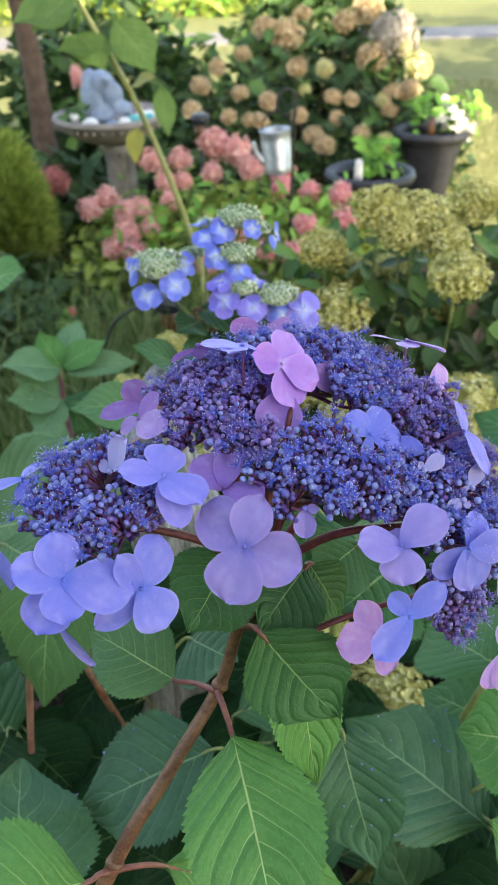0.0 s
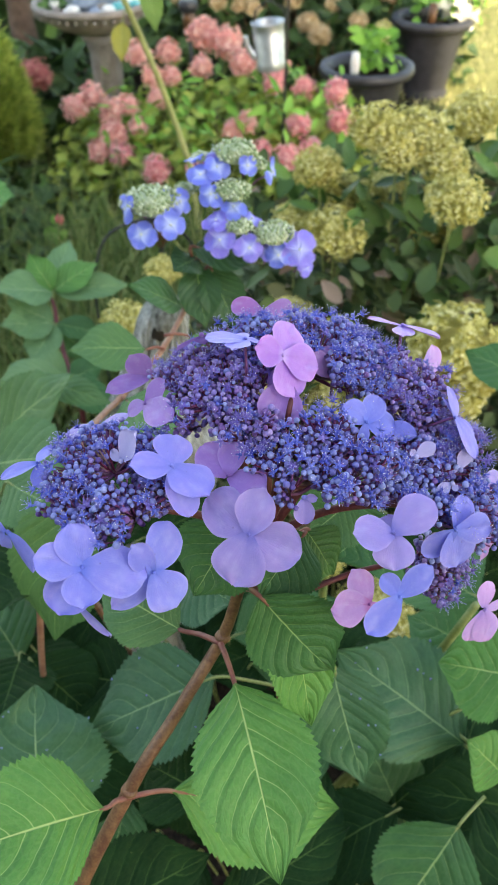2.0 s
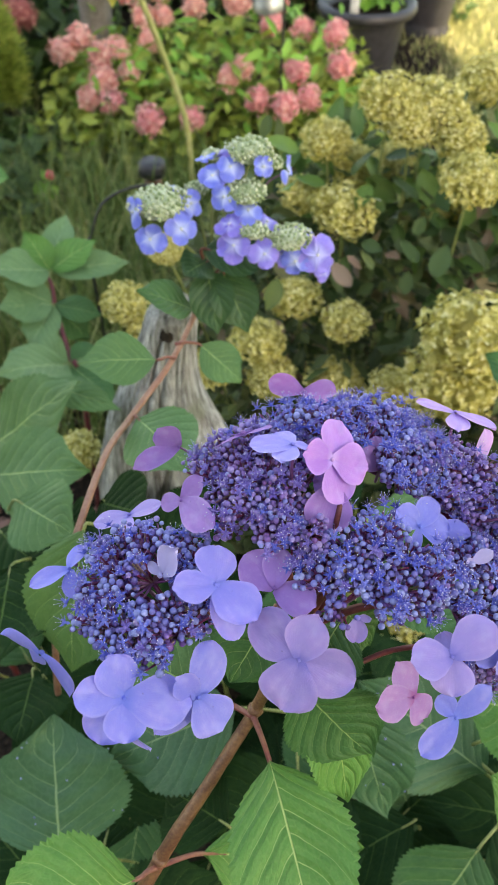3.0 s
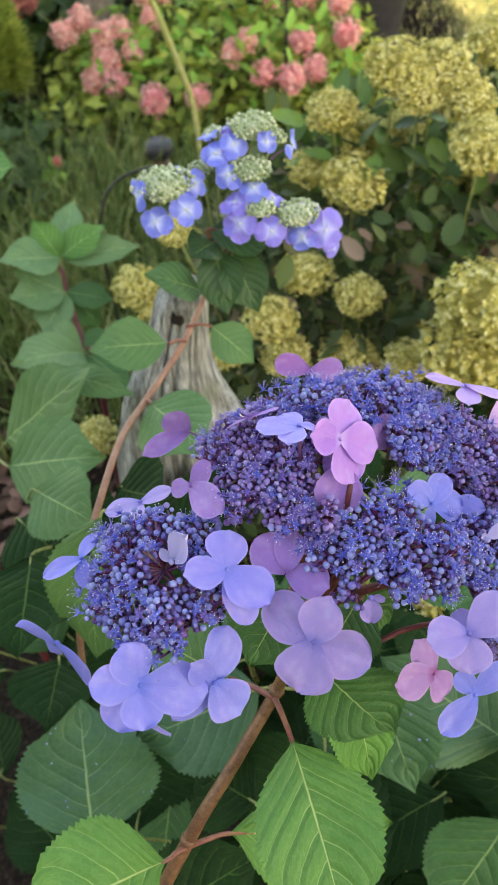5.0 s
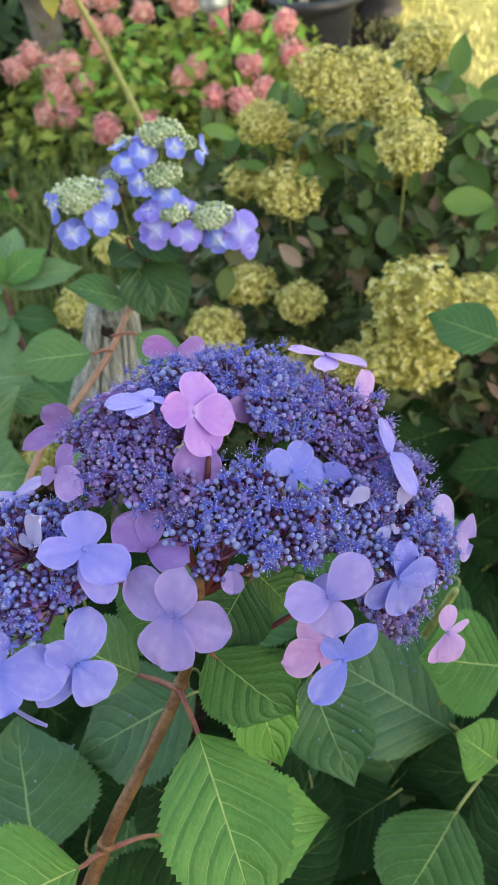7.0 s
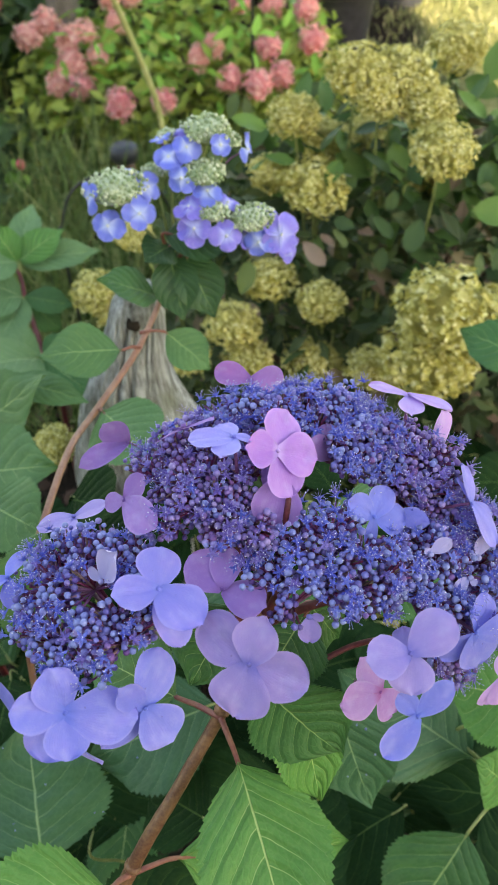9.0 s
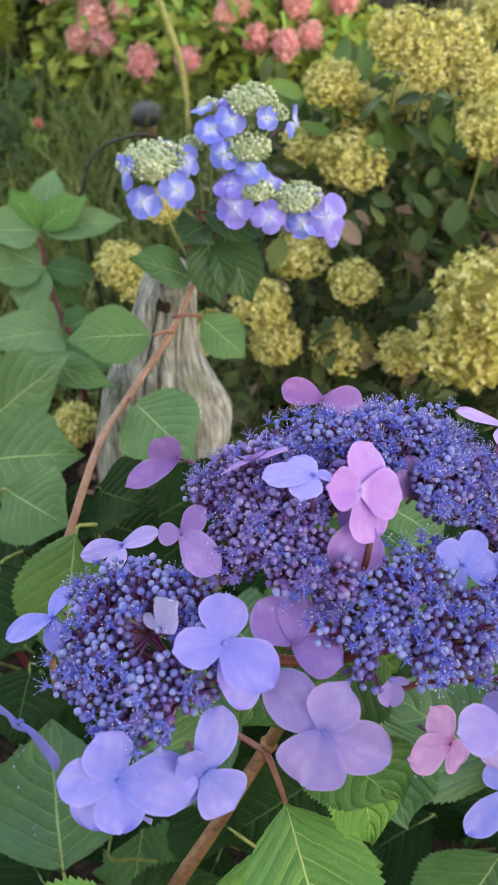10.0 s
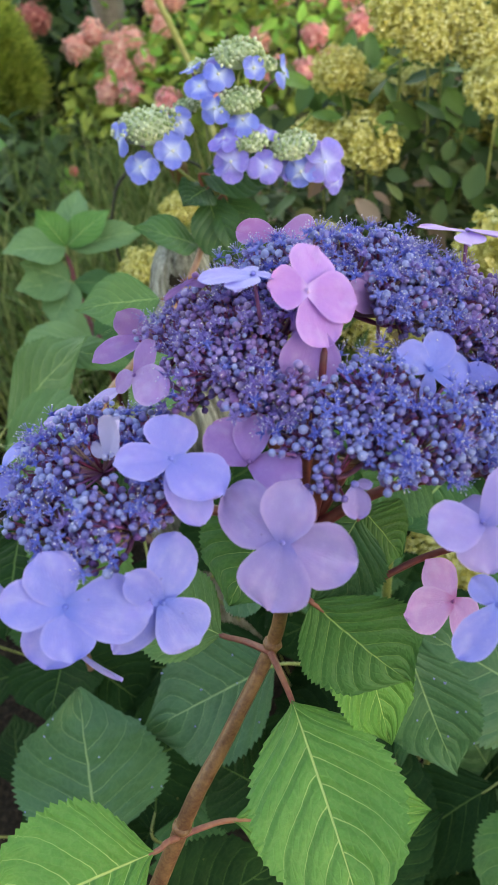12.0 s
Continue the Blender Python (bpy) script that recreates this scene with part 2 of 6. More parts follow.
PEDICEL = varied("violet_pedicel", [(0.0, (0.22, 0.030, 0.09)), (0.5, (0.25, 0.08, 0.26)), (1.0, (0.26, 0.17, 0.14))], by="island")
BUD = varied("blue_violet_bud", [(0.0, (0.15, 0.13, 0.43)), (0.35, (0.19, 0.21, 0.56)), (0.7, (0.26, 0.31, 0.65)), (1.0, (0.32, 0.36, 0.70))], 0.46, 0.0, "object", 500.0, 0.4)
BUD_PURPLE = varied("purple_bud", [(0.0, (0.19, 0.08, 0.29)), (0.4, (0.25, 0.16, 0.47)), (0.8, (0.30, 0.25, 0.60)), (1.0, (0.42, 0.31, 0.60))], 0.42, 0.0, "object", 500.0, 0.4)
# darker copy of the bud colours; shade under the top buds is painted in
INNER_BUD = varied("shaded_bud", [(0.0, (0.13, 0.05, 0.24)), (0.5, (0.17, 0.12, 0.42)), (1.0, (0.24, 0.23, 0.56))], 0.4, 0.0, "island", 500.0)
STAR = varied("star_petal", [(0.0, (0.08, 0.11, 0.58)), (0.6, (0.14, 0.19, 0.72)), (1.0, (0.24, 0.30, 0.80))], 0.45, 0.12, "object", 400.0)
STAR_PURPLE = varied("violet_star_petal", [(0.0, (0.15, 0.10, 0.44)), (0.6, (0.23, 0.17, 0.58)), (1.0, (0.33, 0.26, 0.68))], 0.45, 0.12, "object", 400.0)
STAMEN = varied("stamen", [(0.0, (0.20, 0.18, 0.62)), (1.0, (0.36, 0.32, 0.78))], 0.5, 0.1)
ANTHER = varied("anther", [(0.0, (0.30, 0.32, 0.66)), (0.5, (0.52, 0.52, 0.76)), (1.0, (0.86, 0.84, 0.80))], 0.6, 0.0)
PALE_THROAT = varied("pale_flower_throat", [(0.0, (0.66, 0.70, 0.72)), (1.0, (0.82, 0.84, 0.78))], 0.6, 0.1)
GREENBUD = varied("green_white_bud", [(0.0, (0.24, 0.34, 0.16)), (0.5, (0.42, 0.51, 0.31)), (1.0, (0.70, 0.75, 0.58))], 0.5, 0.0)
YELLOW = varied("yellow_green_floret", [(0.0, (0.43, 0.40, 0.11)), (0.4, (0.63, 0.58, 0.20)), (0.75, (0.75, 0.71, 0.31)), (1.0, (0.86, 0.83, 0.50))], 0.8, 0.25, spec=0.12)
# darker yellow for the core, painting the shade between the outer florets
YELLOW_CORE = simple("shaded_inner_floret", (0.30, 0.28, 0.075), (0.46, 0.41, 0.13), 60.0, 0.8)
PINK = varied("salmon_pink_floret", [(0.0, (0.82, 0.31, 0.30)), (0.5, (0.93, 0.52, 0.47)), (1.0, (0.97, 0.76, 0.66))], 0.6, 0.25)
FADED_RED = varied("faded_red_floret", [(0.0, (0.40, 0.10, 0.12)), (0.5, (0.56, 0.20, 0.19)), (1.0, (0.68, 0.34, 0.30))], 0.6, 0.2)
DEEP_PINK = varied("rose_pink_floret", [(0.0, (0.80, 0.24, 0.29)), (0.5, (0.91, 0.43, 0.45)), (1.0, (0.96, 0.67, 0.63))], 0.6, 0.25)
TAN = varied("tan_floret", [(0.0, (0.46, 0.31, 0.16)), (0.5, (0.66, 0.50, 0.30)), (1.0, (0.82, 0.71, 0.50))], 0.6, 0.2)
PALE = varied("pale_lime_floret", [(0.0, (0.46, 0.46, 0.16)), (0.5, (0.60, 0.58, 0.28)), (1.0, (0.74, 0.70, 0.46))], 0.6, 0.15)
CREAM = varied("cream_floret", [(0.0, (0.36, 0.31, 0.25)), (0.5, (0.47, 0.42, 0.35)), (1.0, (0.58, 0.54, 0.48))], 0.7, 0.15)
SILVER = varied("silver_leaf", [(0.0, (0.34, 0.36, 0.34)), (0.6, (0.48, 0.50, 0.47)), (1.0, (0.62, 0.63, 0.60))], 0.7, 0.1, "object", 30.0)
BUSH_LEAF = varied("bush_leaf", [(0.0, (0.040, 0.095, 0.026)), (0.6, (0.075, 0.170, 0.042)), (1.0, (0.14, 0.27, 0.065))], 0.5, 0.2, "object", 30.0)
LIME_LEAF = varied("lime_bush_leaf", [(0.0, (0.12, 0.31, 0.045)), (0.6, (0.21, 0.46, 0.075)), (1.0, (0.28, 0.54, 0.10))], 0.5, 0.25, "object", 30.0)
DULL_LEAF = varied("weathered_bush_leaf", [(0.0, (0.026, 0.062, 0.020)), (0.45, (0.065, 0.125, 0.038)), (0.8, (0.13, 0.185, 0.060)), (0.92, (0.20, 0.17, 0.09)), (1.0, (0.40, 0.27, 0.22))], 0.55, 0.12, "object", 30.0)
NEEDLE = varied("evergreen_spray", [(0.0, (0.15, 0.24, 0.045)), (0.6, (0.32, 0.42, 0.085)), (1.0, (0.50, 0.56, 0.14))], 0.6, 0.3, "island", 30.0)
GRASS = varied("grass_blade", [(0.0, (0.065, 0.125, 0.030)), (0.6, (0.15, 0.235, 0.060)), (1.0, (0.36, 0.37, 0.15))], 0.55, 0.25, "island", 30.0)
LAWN = varied("lawn_blade", [(0.0, (0.17, 0.20, 0.07)), (0.6, (0.30, 0.32, 0.14)), (1.0, (0.48, 0.45, 0.25))], 0.55, 0.25, "island", 30.0)
PLASTIC = simple("dark_plastic", (0.020, 0.021, 0.028), (0.042, 0.043, 0.055), 30.0, 0.42, 0.15, 0.001)
CONCRETE = simple("cast_stone", (0.20, 0.18, 0.165), (0.34, 0.30, 0.28), 18.0, 0.85, 0.5, 0.004)
GALVANISED = simple("galvanised_steel", (0.36, 0.40, 0.45), (0.56, 0.60, 0.66), 26.0, 0.38, 0.1, 0.001, metal=0.7)
IRON = simple("black_iron", (0.012, 0.012, 0.013), (0.03, 0.03, 0.032), 60.0, 0.5, 0.2, 0.001)
BLUEGLAZE = simple("pale_blue_painted_stone", (0.17, 0.23, 0.33), (0.27, 0.34, 0.44), 25.0, 0.6, 0.3, 0.002)
WHITE = simple("white_paint", (0.62, 0.62, 0.60), (0.80, 0.80, 0.78), 20.0, 0.6, 0.2, 0.001)
# near-black, the shade within the knot hole painted as colour
HOLLOW = simple("shade_dark_hollow", (0.012, 0.008, 0.006), (0.035, 0.022, 0.015), 60.0, 0.95, 0.6, 0.002)
BARK = simple("bark", (0.07, 0.045, 0.032), (0.16, 0.105, 0.075), 22.0, 0.9, 0.9, 0.01)
MULCH = varied("mulch_chip", [(0.0, (0.06, 0.035, 0.025)), (0.6, (0.13, 0.075, 0.055)), (1.0, (0.30, 0.17, 0.14))], 0.9, 0.0)
AMBER = simple("amber_plastic", (0.085, 0.036, 0.014), (0.15, 0.065, 0.025), 40.0, 0.3, 0.1, 0.001)
YELLOWED = leaf_material("yellowed_leaf", (0.30, 0.30, 0.05), (0.46, 0.40, 0.07), (0.50, 0.46, 0.20))
FIELDSTONE = simple("grey_fieldstone", (0.10, 0.095, 0.09), (0.20, 0.19, 0.18), 9.0, 0.9, 0.6, 0.01)
CARMINE = simple("carmine_petal", (0.62, 0.05, 0.10), (0.72, 0.12, 0.16), 80.0, 0.5, 0.2, 0.001)


def wood_material():
    n = Nodes("weathered_grey_wood")
    m = n.t.nodes.new("ShaderNodeMapping")
    m.inputs["Scale"].default_value = (1.0, 1.0, 0.09)
    n.t.links.new(n.coords(), m.inputs[0])
    g = n.noise(240.0, 5.0, 0.65, m.outputs[0])
    b = n.noise(45.0, 4.0, 0.6, m.outputs[0])
    tone = n.ramp(n.math("ADD", n.math("MULTIPLY", g, 0.55), n.math("MULTIPLY", b, 0.45)), (0.34, (0.060, 0.052, 0.046)), (0.45, (0.23, 0.23, 0.22)), (0.56, (0.45, 0.46, 0.45)), (0.66, (0.76, 0.77, 0.77)))
    tone = n.mix(n.math("MULTIPLY", n.step(n.noise(16.0, 4.0), 0.52, 0.70), 0.55), tone, (0.15, 0.17, 0.10))
    n.bump(n.math("ADD", g, b), 0.9, 0.003)
    return n.finish(tone, 0.85, spec=0.2)


WOOD = wood_material()


def ground_material():
    n = Nodes("garden_soil_and_lawn")
    sep = n.t.nodes.new("ShaderNodeSeparateXYZ")
    n.t.links.new(n.coords(), sep.inputs[0])
    fine, mid = n.noise(120.0, 5.0), n.noise(9.0, 5.0)
    soil = n.ramp(fine, (0.3, (0.010, 0.008, 0.006)), (0.55, (0.028, 0.020, 0.015)), (0.75, (0.065, 0.047, 0.035)))
    grass = n.ramp(n.math("ADD", n.math("MULTIPLY", n.noise(160.0, 4.0), 0.6), n.math("MULTIPLY", mid, 0.4)), (0.3, (0.12, 0.145, 0.052)), (0.55, (0.28, 0.29, 0.125)), (0.75, (0.44, 0.41, 0.22)))
    edge = n.math("MULTIPLY", n.math("SUBTRACT", n.noise(2.2, 4.0), 0.5), 0.5)
    across = n.math("ABSOLUTE", n.math("ADD", sep.outputs[0], 0.45))
    along = n.math("ABSOLUTE", n.math("SUBTRACT", sep.outputs[1], 2.5))
    side = n.step(n.math("ADD", across, edge), 1.15, 1.40)
    ends = n.step(n.math("ADD", along, edge), 2.9, 3.2)
    tone = n.mix(n.math("MAXIMUM", side, ends), soil, grass)
    n.bump(n.math("ADD", fine, mid), 1.0, 0.02)
    return n.finish(tone, 0.95, spec=0.1)


GROUND = ground_material()
PATHWAY = simple("pale_concrete_path", (0.17, 0.16, 0.16), (0.26, 0.25, 0.245), 3.0, 0.9, 0.3, 0.01)
RENDERED = simple("shade_wall_paint", (0.30, 0.285, 0.26), (0.37, 0.35, 0.32), 1.5, 0.9, 0.2, 0.005)


# ---- building helpers ----
PLACE = {}


def thing(name, at=(0, 0, 0), label="", category="", group="", kind=""):
    ob = new(name)
    ob.empty_display_size = 0.02
    ob.location = at
    PLACE[ob] = Matrix.Translation(at)
    return tagged(ob, label, category, group, kind)


def part(name, data, material, parent=None, label="", m=Matrix(), kind=""):
    """One mesh object under a thing or a part; m is its place in the world."""
    if isinstance(data, bmesh.types.BMesh):
        me = bpy.data.meshes.new(name)
        data.to_mesh(me)
        data.free()
        data = me
    if material is not None and not data.materials:
        data.materials.append(material)
    ob = new(name, data)
    if parent is not None:
        ob.parent = parent
        ob.matrix_parent_inverse = PLACE[parent].inverted()
    ob.matrix_basis = m
    PLACE[ob] = m.copy()
    return tagged(ob, label, kind=kind)


def mesh_of(name, verts, faces, smooth=True, uvs=None, mats=None, which=None):
    me = bpy.data.meshes.new(name)
    me.from_pydata([tuple(v) for v in verts], [], faces)
    if smooth:
        me.polygons.foreach_set("use_smooth", [True] * len(me.polygons))
    if uvs is not None:
        layer = me.uv_layers.new(name="UVMap")
        idx = np.empty(len(me.loops), int)
        me.loops.foreach_get("vertex_index", idx)
        layer.data.foreach_set("uv", np.asarray(uvs, float)[idx].ravel())
    if mats:
        for k in mats:
            me.materials.append(k)
        me.polygons.foreach_set("material_index", which)
    me.update()
    return me


def sheet(name, grid):
    """A mesh from a grid of points [along][across], with its UVs."""
    grid = np.asarray(grid)
    a, b = grid.shape[:2]
    faces = [(i * b + j, i * b + j + 1, (i + 1) * b + j + 1, (i + 1) * b + j) for i in range(a - 1) for j in range(b - 1)]
    uv = [(j / (b - 1), i / (a - 1)) for i in range(a) for j in range(b)]
    return mesh_of(name, grid.reshape(-1, 3), faces, True, uv)


def axes(n):
    """Two axes across a direction, and the direction itself."""
    n = Vector(n).normalized()
    x = (Vector((0, 0, 1)) if abs(n.z) < 0.95 else Vector((0, 1, 0))).cross(n).normalized()
    return x, n.cross(x), n


def turn_to(n, spin=0.0, at=(0, 0, 0), size=1.0):
    """A pose whose z looks along n."""
    x, y, z = axes(n)
    m = Matrix((x, y, z)).transposed().to_4x4()
    return Matrix.Translation(at) @ m @ Matrix.Rotation(spin, 4, "Z") @ Matrix.Scale(size, 4)


def smooth_line(pts, steps=6):
    """Catmull-Rom through the points."""
    p = [np.array(q, float) for q in pts]
    p = [2 * p[0] - p[1]] + p + [2 * p[-1] - p[-2]]
    out = []
    for i in range(1, len(p) - 2):
        for k in range(steps):
            t = k / steps
            a, b, c, d = p[i - 1], p[i], p[i + 1], p[i + 2]
            out.append(0.5 * (2 * b + (c - a) * t + (2 * a - 5 * b + 4 * c - d) * t * t + (3 * b - a - 3 * c + d) * t ** 3))
    out.append(p[-2])
    return out


def tube_data(line, radii, sides=8, knobs=0.0, base=0):
    """Vertices and faces of a tube along a line, the ends closed."""
    verts, faces = [], []
    n = len(line)
    side = None
    for i, c in enumerate(line):
        d = line[min(i + 1, n - 1)] - line[max(i - 1, 0)]
        d = d / (np.linalg.norm(d) + 1e-12)
        if side is None:
            side = np.cross(d, (0.31, 0.2, 0.93) if abs(d[2]) < 0.9 else (1.0, 0, 0))
        side = side - d * np.dot(side, d)
        side = side / (np.linalg.norm(side) + 1e-12)
        up = np.cross(d, side)
        f = i / max(n - 1, 1) * (len(radii) - 1)
        r = radii[int(f)] + (radii[min(int(f) + 1, len(radii) - 1)] - radii[int(f)]) * (f - int(f))
        for k in range(sides):
            a = 2 * math.pi * k / sides
            w = r * (1 + knobs * math.sin(3 * a + i * 0.9) * math.sin(i * 1.7))
            verts.append(c + w * (math.cos(a) * side + math.sin(a) * up))
    for i in range(n - 1):
        for k in range(sides):
            faces.append((base + i * sides + k, base + i * sides + (k + 1) % sides, base + (i + 1) * sides + (k + 1) % sides, base + (i + 1) * sides + k))
    faces.append(tuple(base + k for k in reversed(range(sides))))
    faces.append(tuple(base + (n - 1) * sides + k for k in range(sides)))
    return verts, faces


def tube(name, pts, radii, material, parent=None, label="", sides=8, steps=6, knobs=0.0):
    v, f = tube_data(smooth_line(pts, steps), radii, sides, knobs)
    return part(name, mesh_of(name, v, f), material, parent, label)


def lathe(name, profile, segs=32, wobble=0.0, flutes=0, depth=0.0, low=0.0, high=0.0):
    """A turned body from (radius, height) pairs; flutes cut into the stretch between two heights."""
    verts, faces = [], []
    for i, (r, z) in enumerate(profile):
        for k in range(segs):
            a = 2 * math.pi * k / segs
            q = r
            if flutes and low <= z <= high:
                q = r * (1 - depth * (0.5 + 0.5 * math.cos(a * flutes)))
            q *= 1 + wobble * noise.noise((math.cos(a) * 2, math.sin(a) * 2, z * 9))
            verts.append((q * math.cos(a), q * math.sin(a), z))
    for i in range(len(profile) - 1):
        for k in range(segs):
            faces.append((i * segs + k, i * segs + (k + 1) % segs, (i + 1) * segs + (k + 1) % segs, (i + 1) * segs + k))
    return mesh_of(name, verts, faces)


# ---- leaves ----
LEAF_RNG = random.Random(7)
STEMS = {}


def leaf_mesh(length, width, fold, droop, seed, rows=96, teeth=26, cols=12):
    """An ovate toothed blade along +y with a drawn-out tip, face +z, drooping towards its tip."""
    rng = random.Random(seed)
    bend = rng.uniform(-0.05, 0.05)
    wave = rng.uniform(0, 6.28)
    full = rng.uniform(0.80, 0.92)
    grid = []
    for i in range(rows + 1):
        v = i / rows
        half = 0.5 * width * (math.sin(math.pi * v ** full) ** (0.95 - 0.25 * v))
        if v > 0.74:
            half *= max(0.0, 1 - 0.60 * ((v - 0.74) / 0.26) ** 0.85)
        tooth = (v * teeth) % 1.0
        row = []
        for j in range(cols + 1):
            u = 2 * j / cols - 1
            a = abs(u)
            x = u * half
            if j in (0, cols) and 0.06 < v < 0.97:
                x *= 1 + 0.085 * (tooth - 0.4) + 0.03 * noise.noise((v * 6, seed * 1.3, u))
            y = length * (v + 0.03 * a * (1 - v))
            phase = (v ** 0.85 - 0.32 * a ** 1.2) * 8 + (0.35 if u > 0 else 0)
            d = abs((phase + 10) % 1.0 - 0.5)
            z = fold * a * half - droop * length * v ** 2.2 + 0.008 * width * min(d / 0.3, 1.0) * (1 - a ** 4)
            z += 0.040 * width * a * math.sin(v * 8 + wave + (2.0 if u > 0 else 0)) + 0.030 * width * noise.noise((u * 1.7, v * 4, seed * 0.77))
            row.append((x + bend * length * v * v, y, z))
        grid.append(row)
    return sheet("leaf", grid)


def leaf(parent, base, tip, width, material, hint=(0, -0.35, 1), fold=0.12, droop=0.1, petiole=None, name="leaf"):
    b, t = Vector(base), Vector(tip)
    y = (t - b)
    length = y.length
    y.normalize()
    z = Vector(hint).normalized()
    x = y.cross(z).normalized()
    z = x.cross(y)
    m = Matrix((x, y, z)).transposed().to_4x4()
    # tip stays where it is although the blade droops
    m = Matrix.Translation(b) @ m @ Matrix.Rotation(math.atan(droop), 4, "X")
    ob = part(name, leaf_mesh(length, width, fold, droop, LEAF_RNG.randint(0, 9999)), material, parent, m=m)
    if petiole is None and STEMS.get(parent):
        petiole = min(STEMS[parent], key=lambda q: (q - b - Vector((0, 0, -0.03))).length)
        if (Vector(petiole) - b).length > 0.10:
            petiole = b - y * 0.03 + Vector((0, 0.01, -0.05))
    if petiole is not None:
        p = Vector(petiole)
        mid = (p + b) / 2 + Vector((0, 0, 0.002))
        tube("petiole", [p, mid, b, b + y * length * 0.2 - z * 0.0008], [0.0017, 0.0015, 0.0013, 0.0006] if parent is near or parent is second else [0.0014, 0.0012, 0.0011, 0.0006], PETIOLE if parent is near or parent is second else STEM_GREEN, ob, "slender leaf stalk")
    return ob


# ---- florets ----
SEPAL_RNG = random.Random(11)
AVOID = []


def sepal_mesh(length, width, cup, curl, seed, rows=14, cols=12, bow=0.0):
    """A broad rounded sepal along +y, narrow at the foot, face +z."""
    grid = []
    r = random.Random(seed)
    lean, notch, blunt = r.uniform(-0.07, 0.07), r.uniform(-0.015, 0.03), r.uniform(1.75, 2.5)
    for i in range(rows + 1):
        v = math.sin(0.5 * math.pi * i / rows) ** 1.15
        if v < 0.56:
            half = 0.5 * width * (0.24 + 0.76 * math.sin(0.5 * math.pi * v / 0.56) ** 1.05)
        else:
            half = 0.5 * width * max(0.035, 1 - ((v - 0.56) / 0.44) ** blunt) ** 0.5
        row = []
        for j in range(cols + 1):
            u = 2 * j / cols - 1
            edge = 1 + 0.07 * noise.noise((u * 2.1, v * 3.1, seed * 0.37)) + 0.03 * noise.noise((u * 3.0, v * 8.0, seed * 0.71))
            x = u * half * edge + lean * length * v * (1 - v)
            y = length * (v * (1 - 0.03 * u * u * v) - notch * (1 - abs(u)) * v ** 6)
            z = cup * width * u * u * (0.4 + 0.6 * v) + curl * length * v * v + bow * length * 4 * v * (1 - v)
            z += 0.085 * width * noise.noise((u * 1.5 + seed, v * 2.2, 0.3)) * v + 0.016 * width * noise.noise((u * 5.0 + seed, v * 1.6, 1.3)) * v - 0.022 * width * math.exp(-(u / 0.12) ** 2) * (1 - 0.5 * v)
            row.append((x, y, z))
        grid.append(row)
    return sheet("sepal", grid)


def floret(at, n, sepals, material, parent=None, wide=0.93, stalk=None, eye_mesh=None):
    """Four-sepal sterile floret: (angle, length, rise, and width if its own) of each sepal round the normal n."""
    x, y, z = axes(n)
    c = Vector(at)
    rng = SEPAL_RNG
    AVOID.append((c, z, 0.55 * max(q[1] for q in sepals), 0.014))
    AVOID.append((c, z, 0.82 * max(q[1] for q in sepals), 0.003))
    eye = part("floret", eye_mesh or eye_of(material), None, parent if parent is not None else HEAD, m=turn_to(n, rng.random() * 6, c + z * 0.0012, 1.0))
    for k, (ang, length, rise, *part_wide) in enumerate(sepals):
        a, e = radians(ang), radians(rise)
        d = (x * math.cos(a) + y * math.sin(a)) * math.cos(e) + z * math.sin(e)
        nn = (z * math.cos(e) - (x * math.cos(a) + y * math.sin(a)) * math.sin(e))
        s = d.cross(nn)
        m = Matrix((s, d, nn)).transposed().to_4x4()
        m = Matrix.Translation(c + z * 0.0003 * (k % 2) + d * 0.0006) @ m
        part("sepal", sepal_mesh(length * 1.02, length * (part_wide[0] if part_wide else wide) * rng.uniform(0.94, 1.06), rng.uniform(-0.14, 0.20), rng.uniform(-0.24, 0.10), rng.randint(0, 9999)), material, eye, m=m)
    if stalk is not None:
        tube("floret_stalk", [Vector(stalk), (Vector(stalk) + c) / 2 - z * 0.004, c - z * 0.0005], [0.0008, 0.0007, 0.0007], PEDICEL, eye, sides=6)
    return eye


def bloom(at, n, tips, material, parent=None, stalk=True):
    """A sterile floret from its eye, its facing, and each sepal's tip and width over length."""
    c, z = Vector(at), Vector(n).normalized()
    rng = SEPAL_RNG
    reach = max((Vector(t) - c).length for t, w in tips)
    AVOID.append((c, z, 0.45 * reach, 0.010))
    eye = part("floret", eye_of(material), None, parent if parent is not None else HEAD, m=turn_to(n, rng.random() * 6, c + z * 0.0008, 0.72))
    for k, (tip, wide) in enumerate(tips):
        d = Vector(tip) - c
        length = d.length
        d.normalize()
        nn = (z - d * z.dot(d)).normalized()
        m = Matrix((d.cross(nn), d, nn)).transposed().to_4x4()
        m = Matrix.Translation(c + z * 0.0006 * (k % 2)) @ m
        for f in (0.35, 0.6, 0.85):
            AVOID.append((c + d * length * f, nn, 0.45 * length * wide, 0.007))
        part("sepal", sepal_mesh(length * 1.01, length * wide, rng.uniform(0.00, 0.10), 0.0, rng.randint(0, 9999), bow=rng.uniform(0.0, 0.05)), material, eye, m=m)
    if not stalk:
        return eye
    foot = c - z * 0.016 - Vector((0, -0.002, 0.006))
    tube("floret_stalk", [foot, (foot + c) / 2 - z * 0.001, c - z * 0.0005], [0.0008, 0.0007, 0.0006], PEDICEL, eye, sides=6)
    return eye


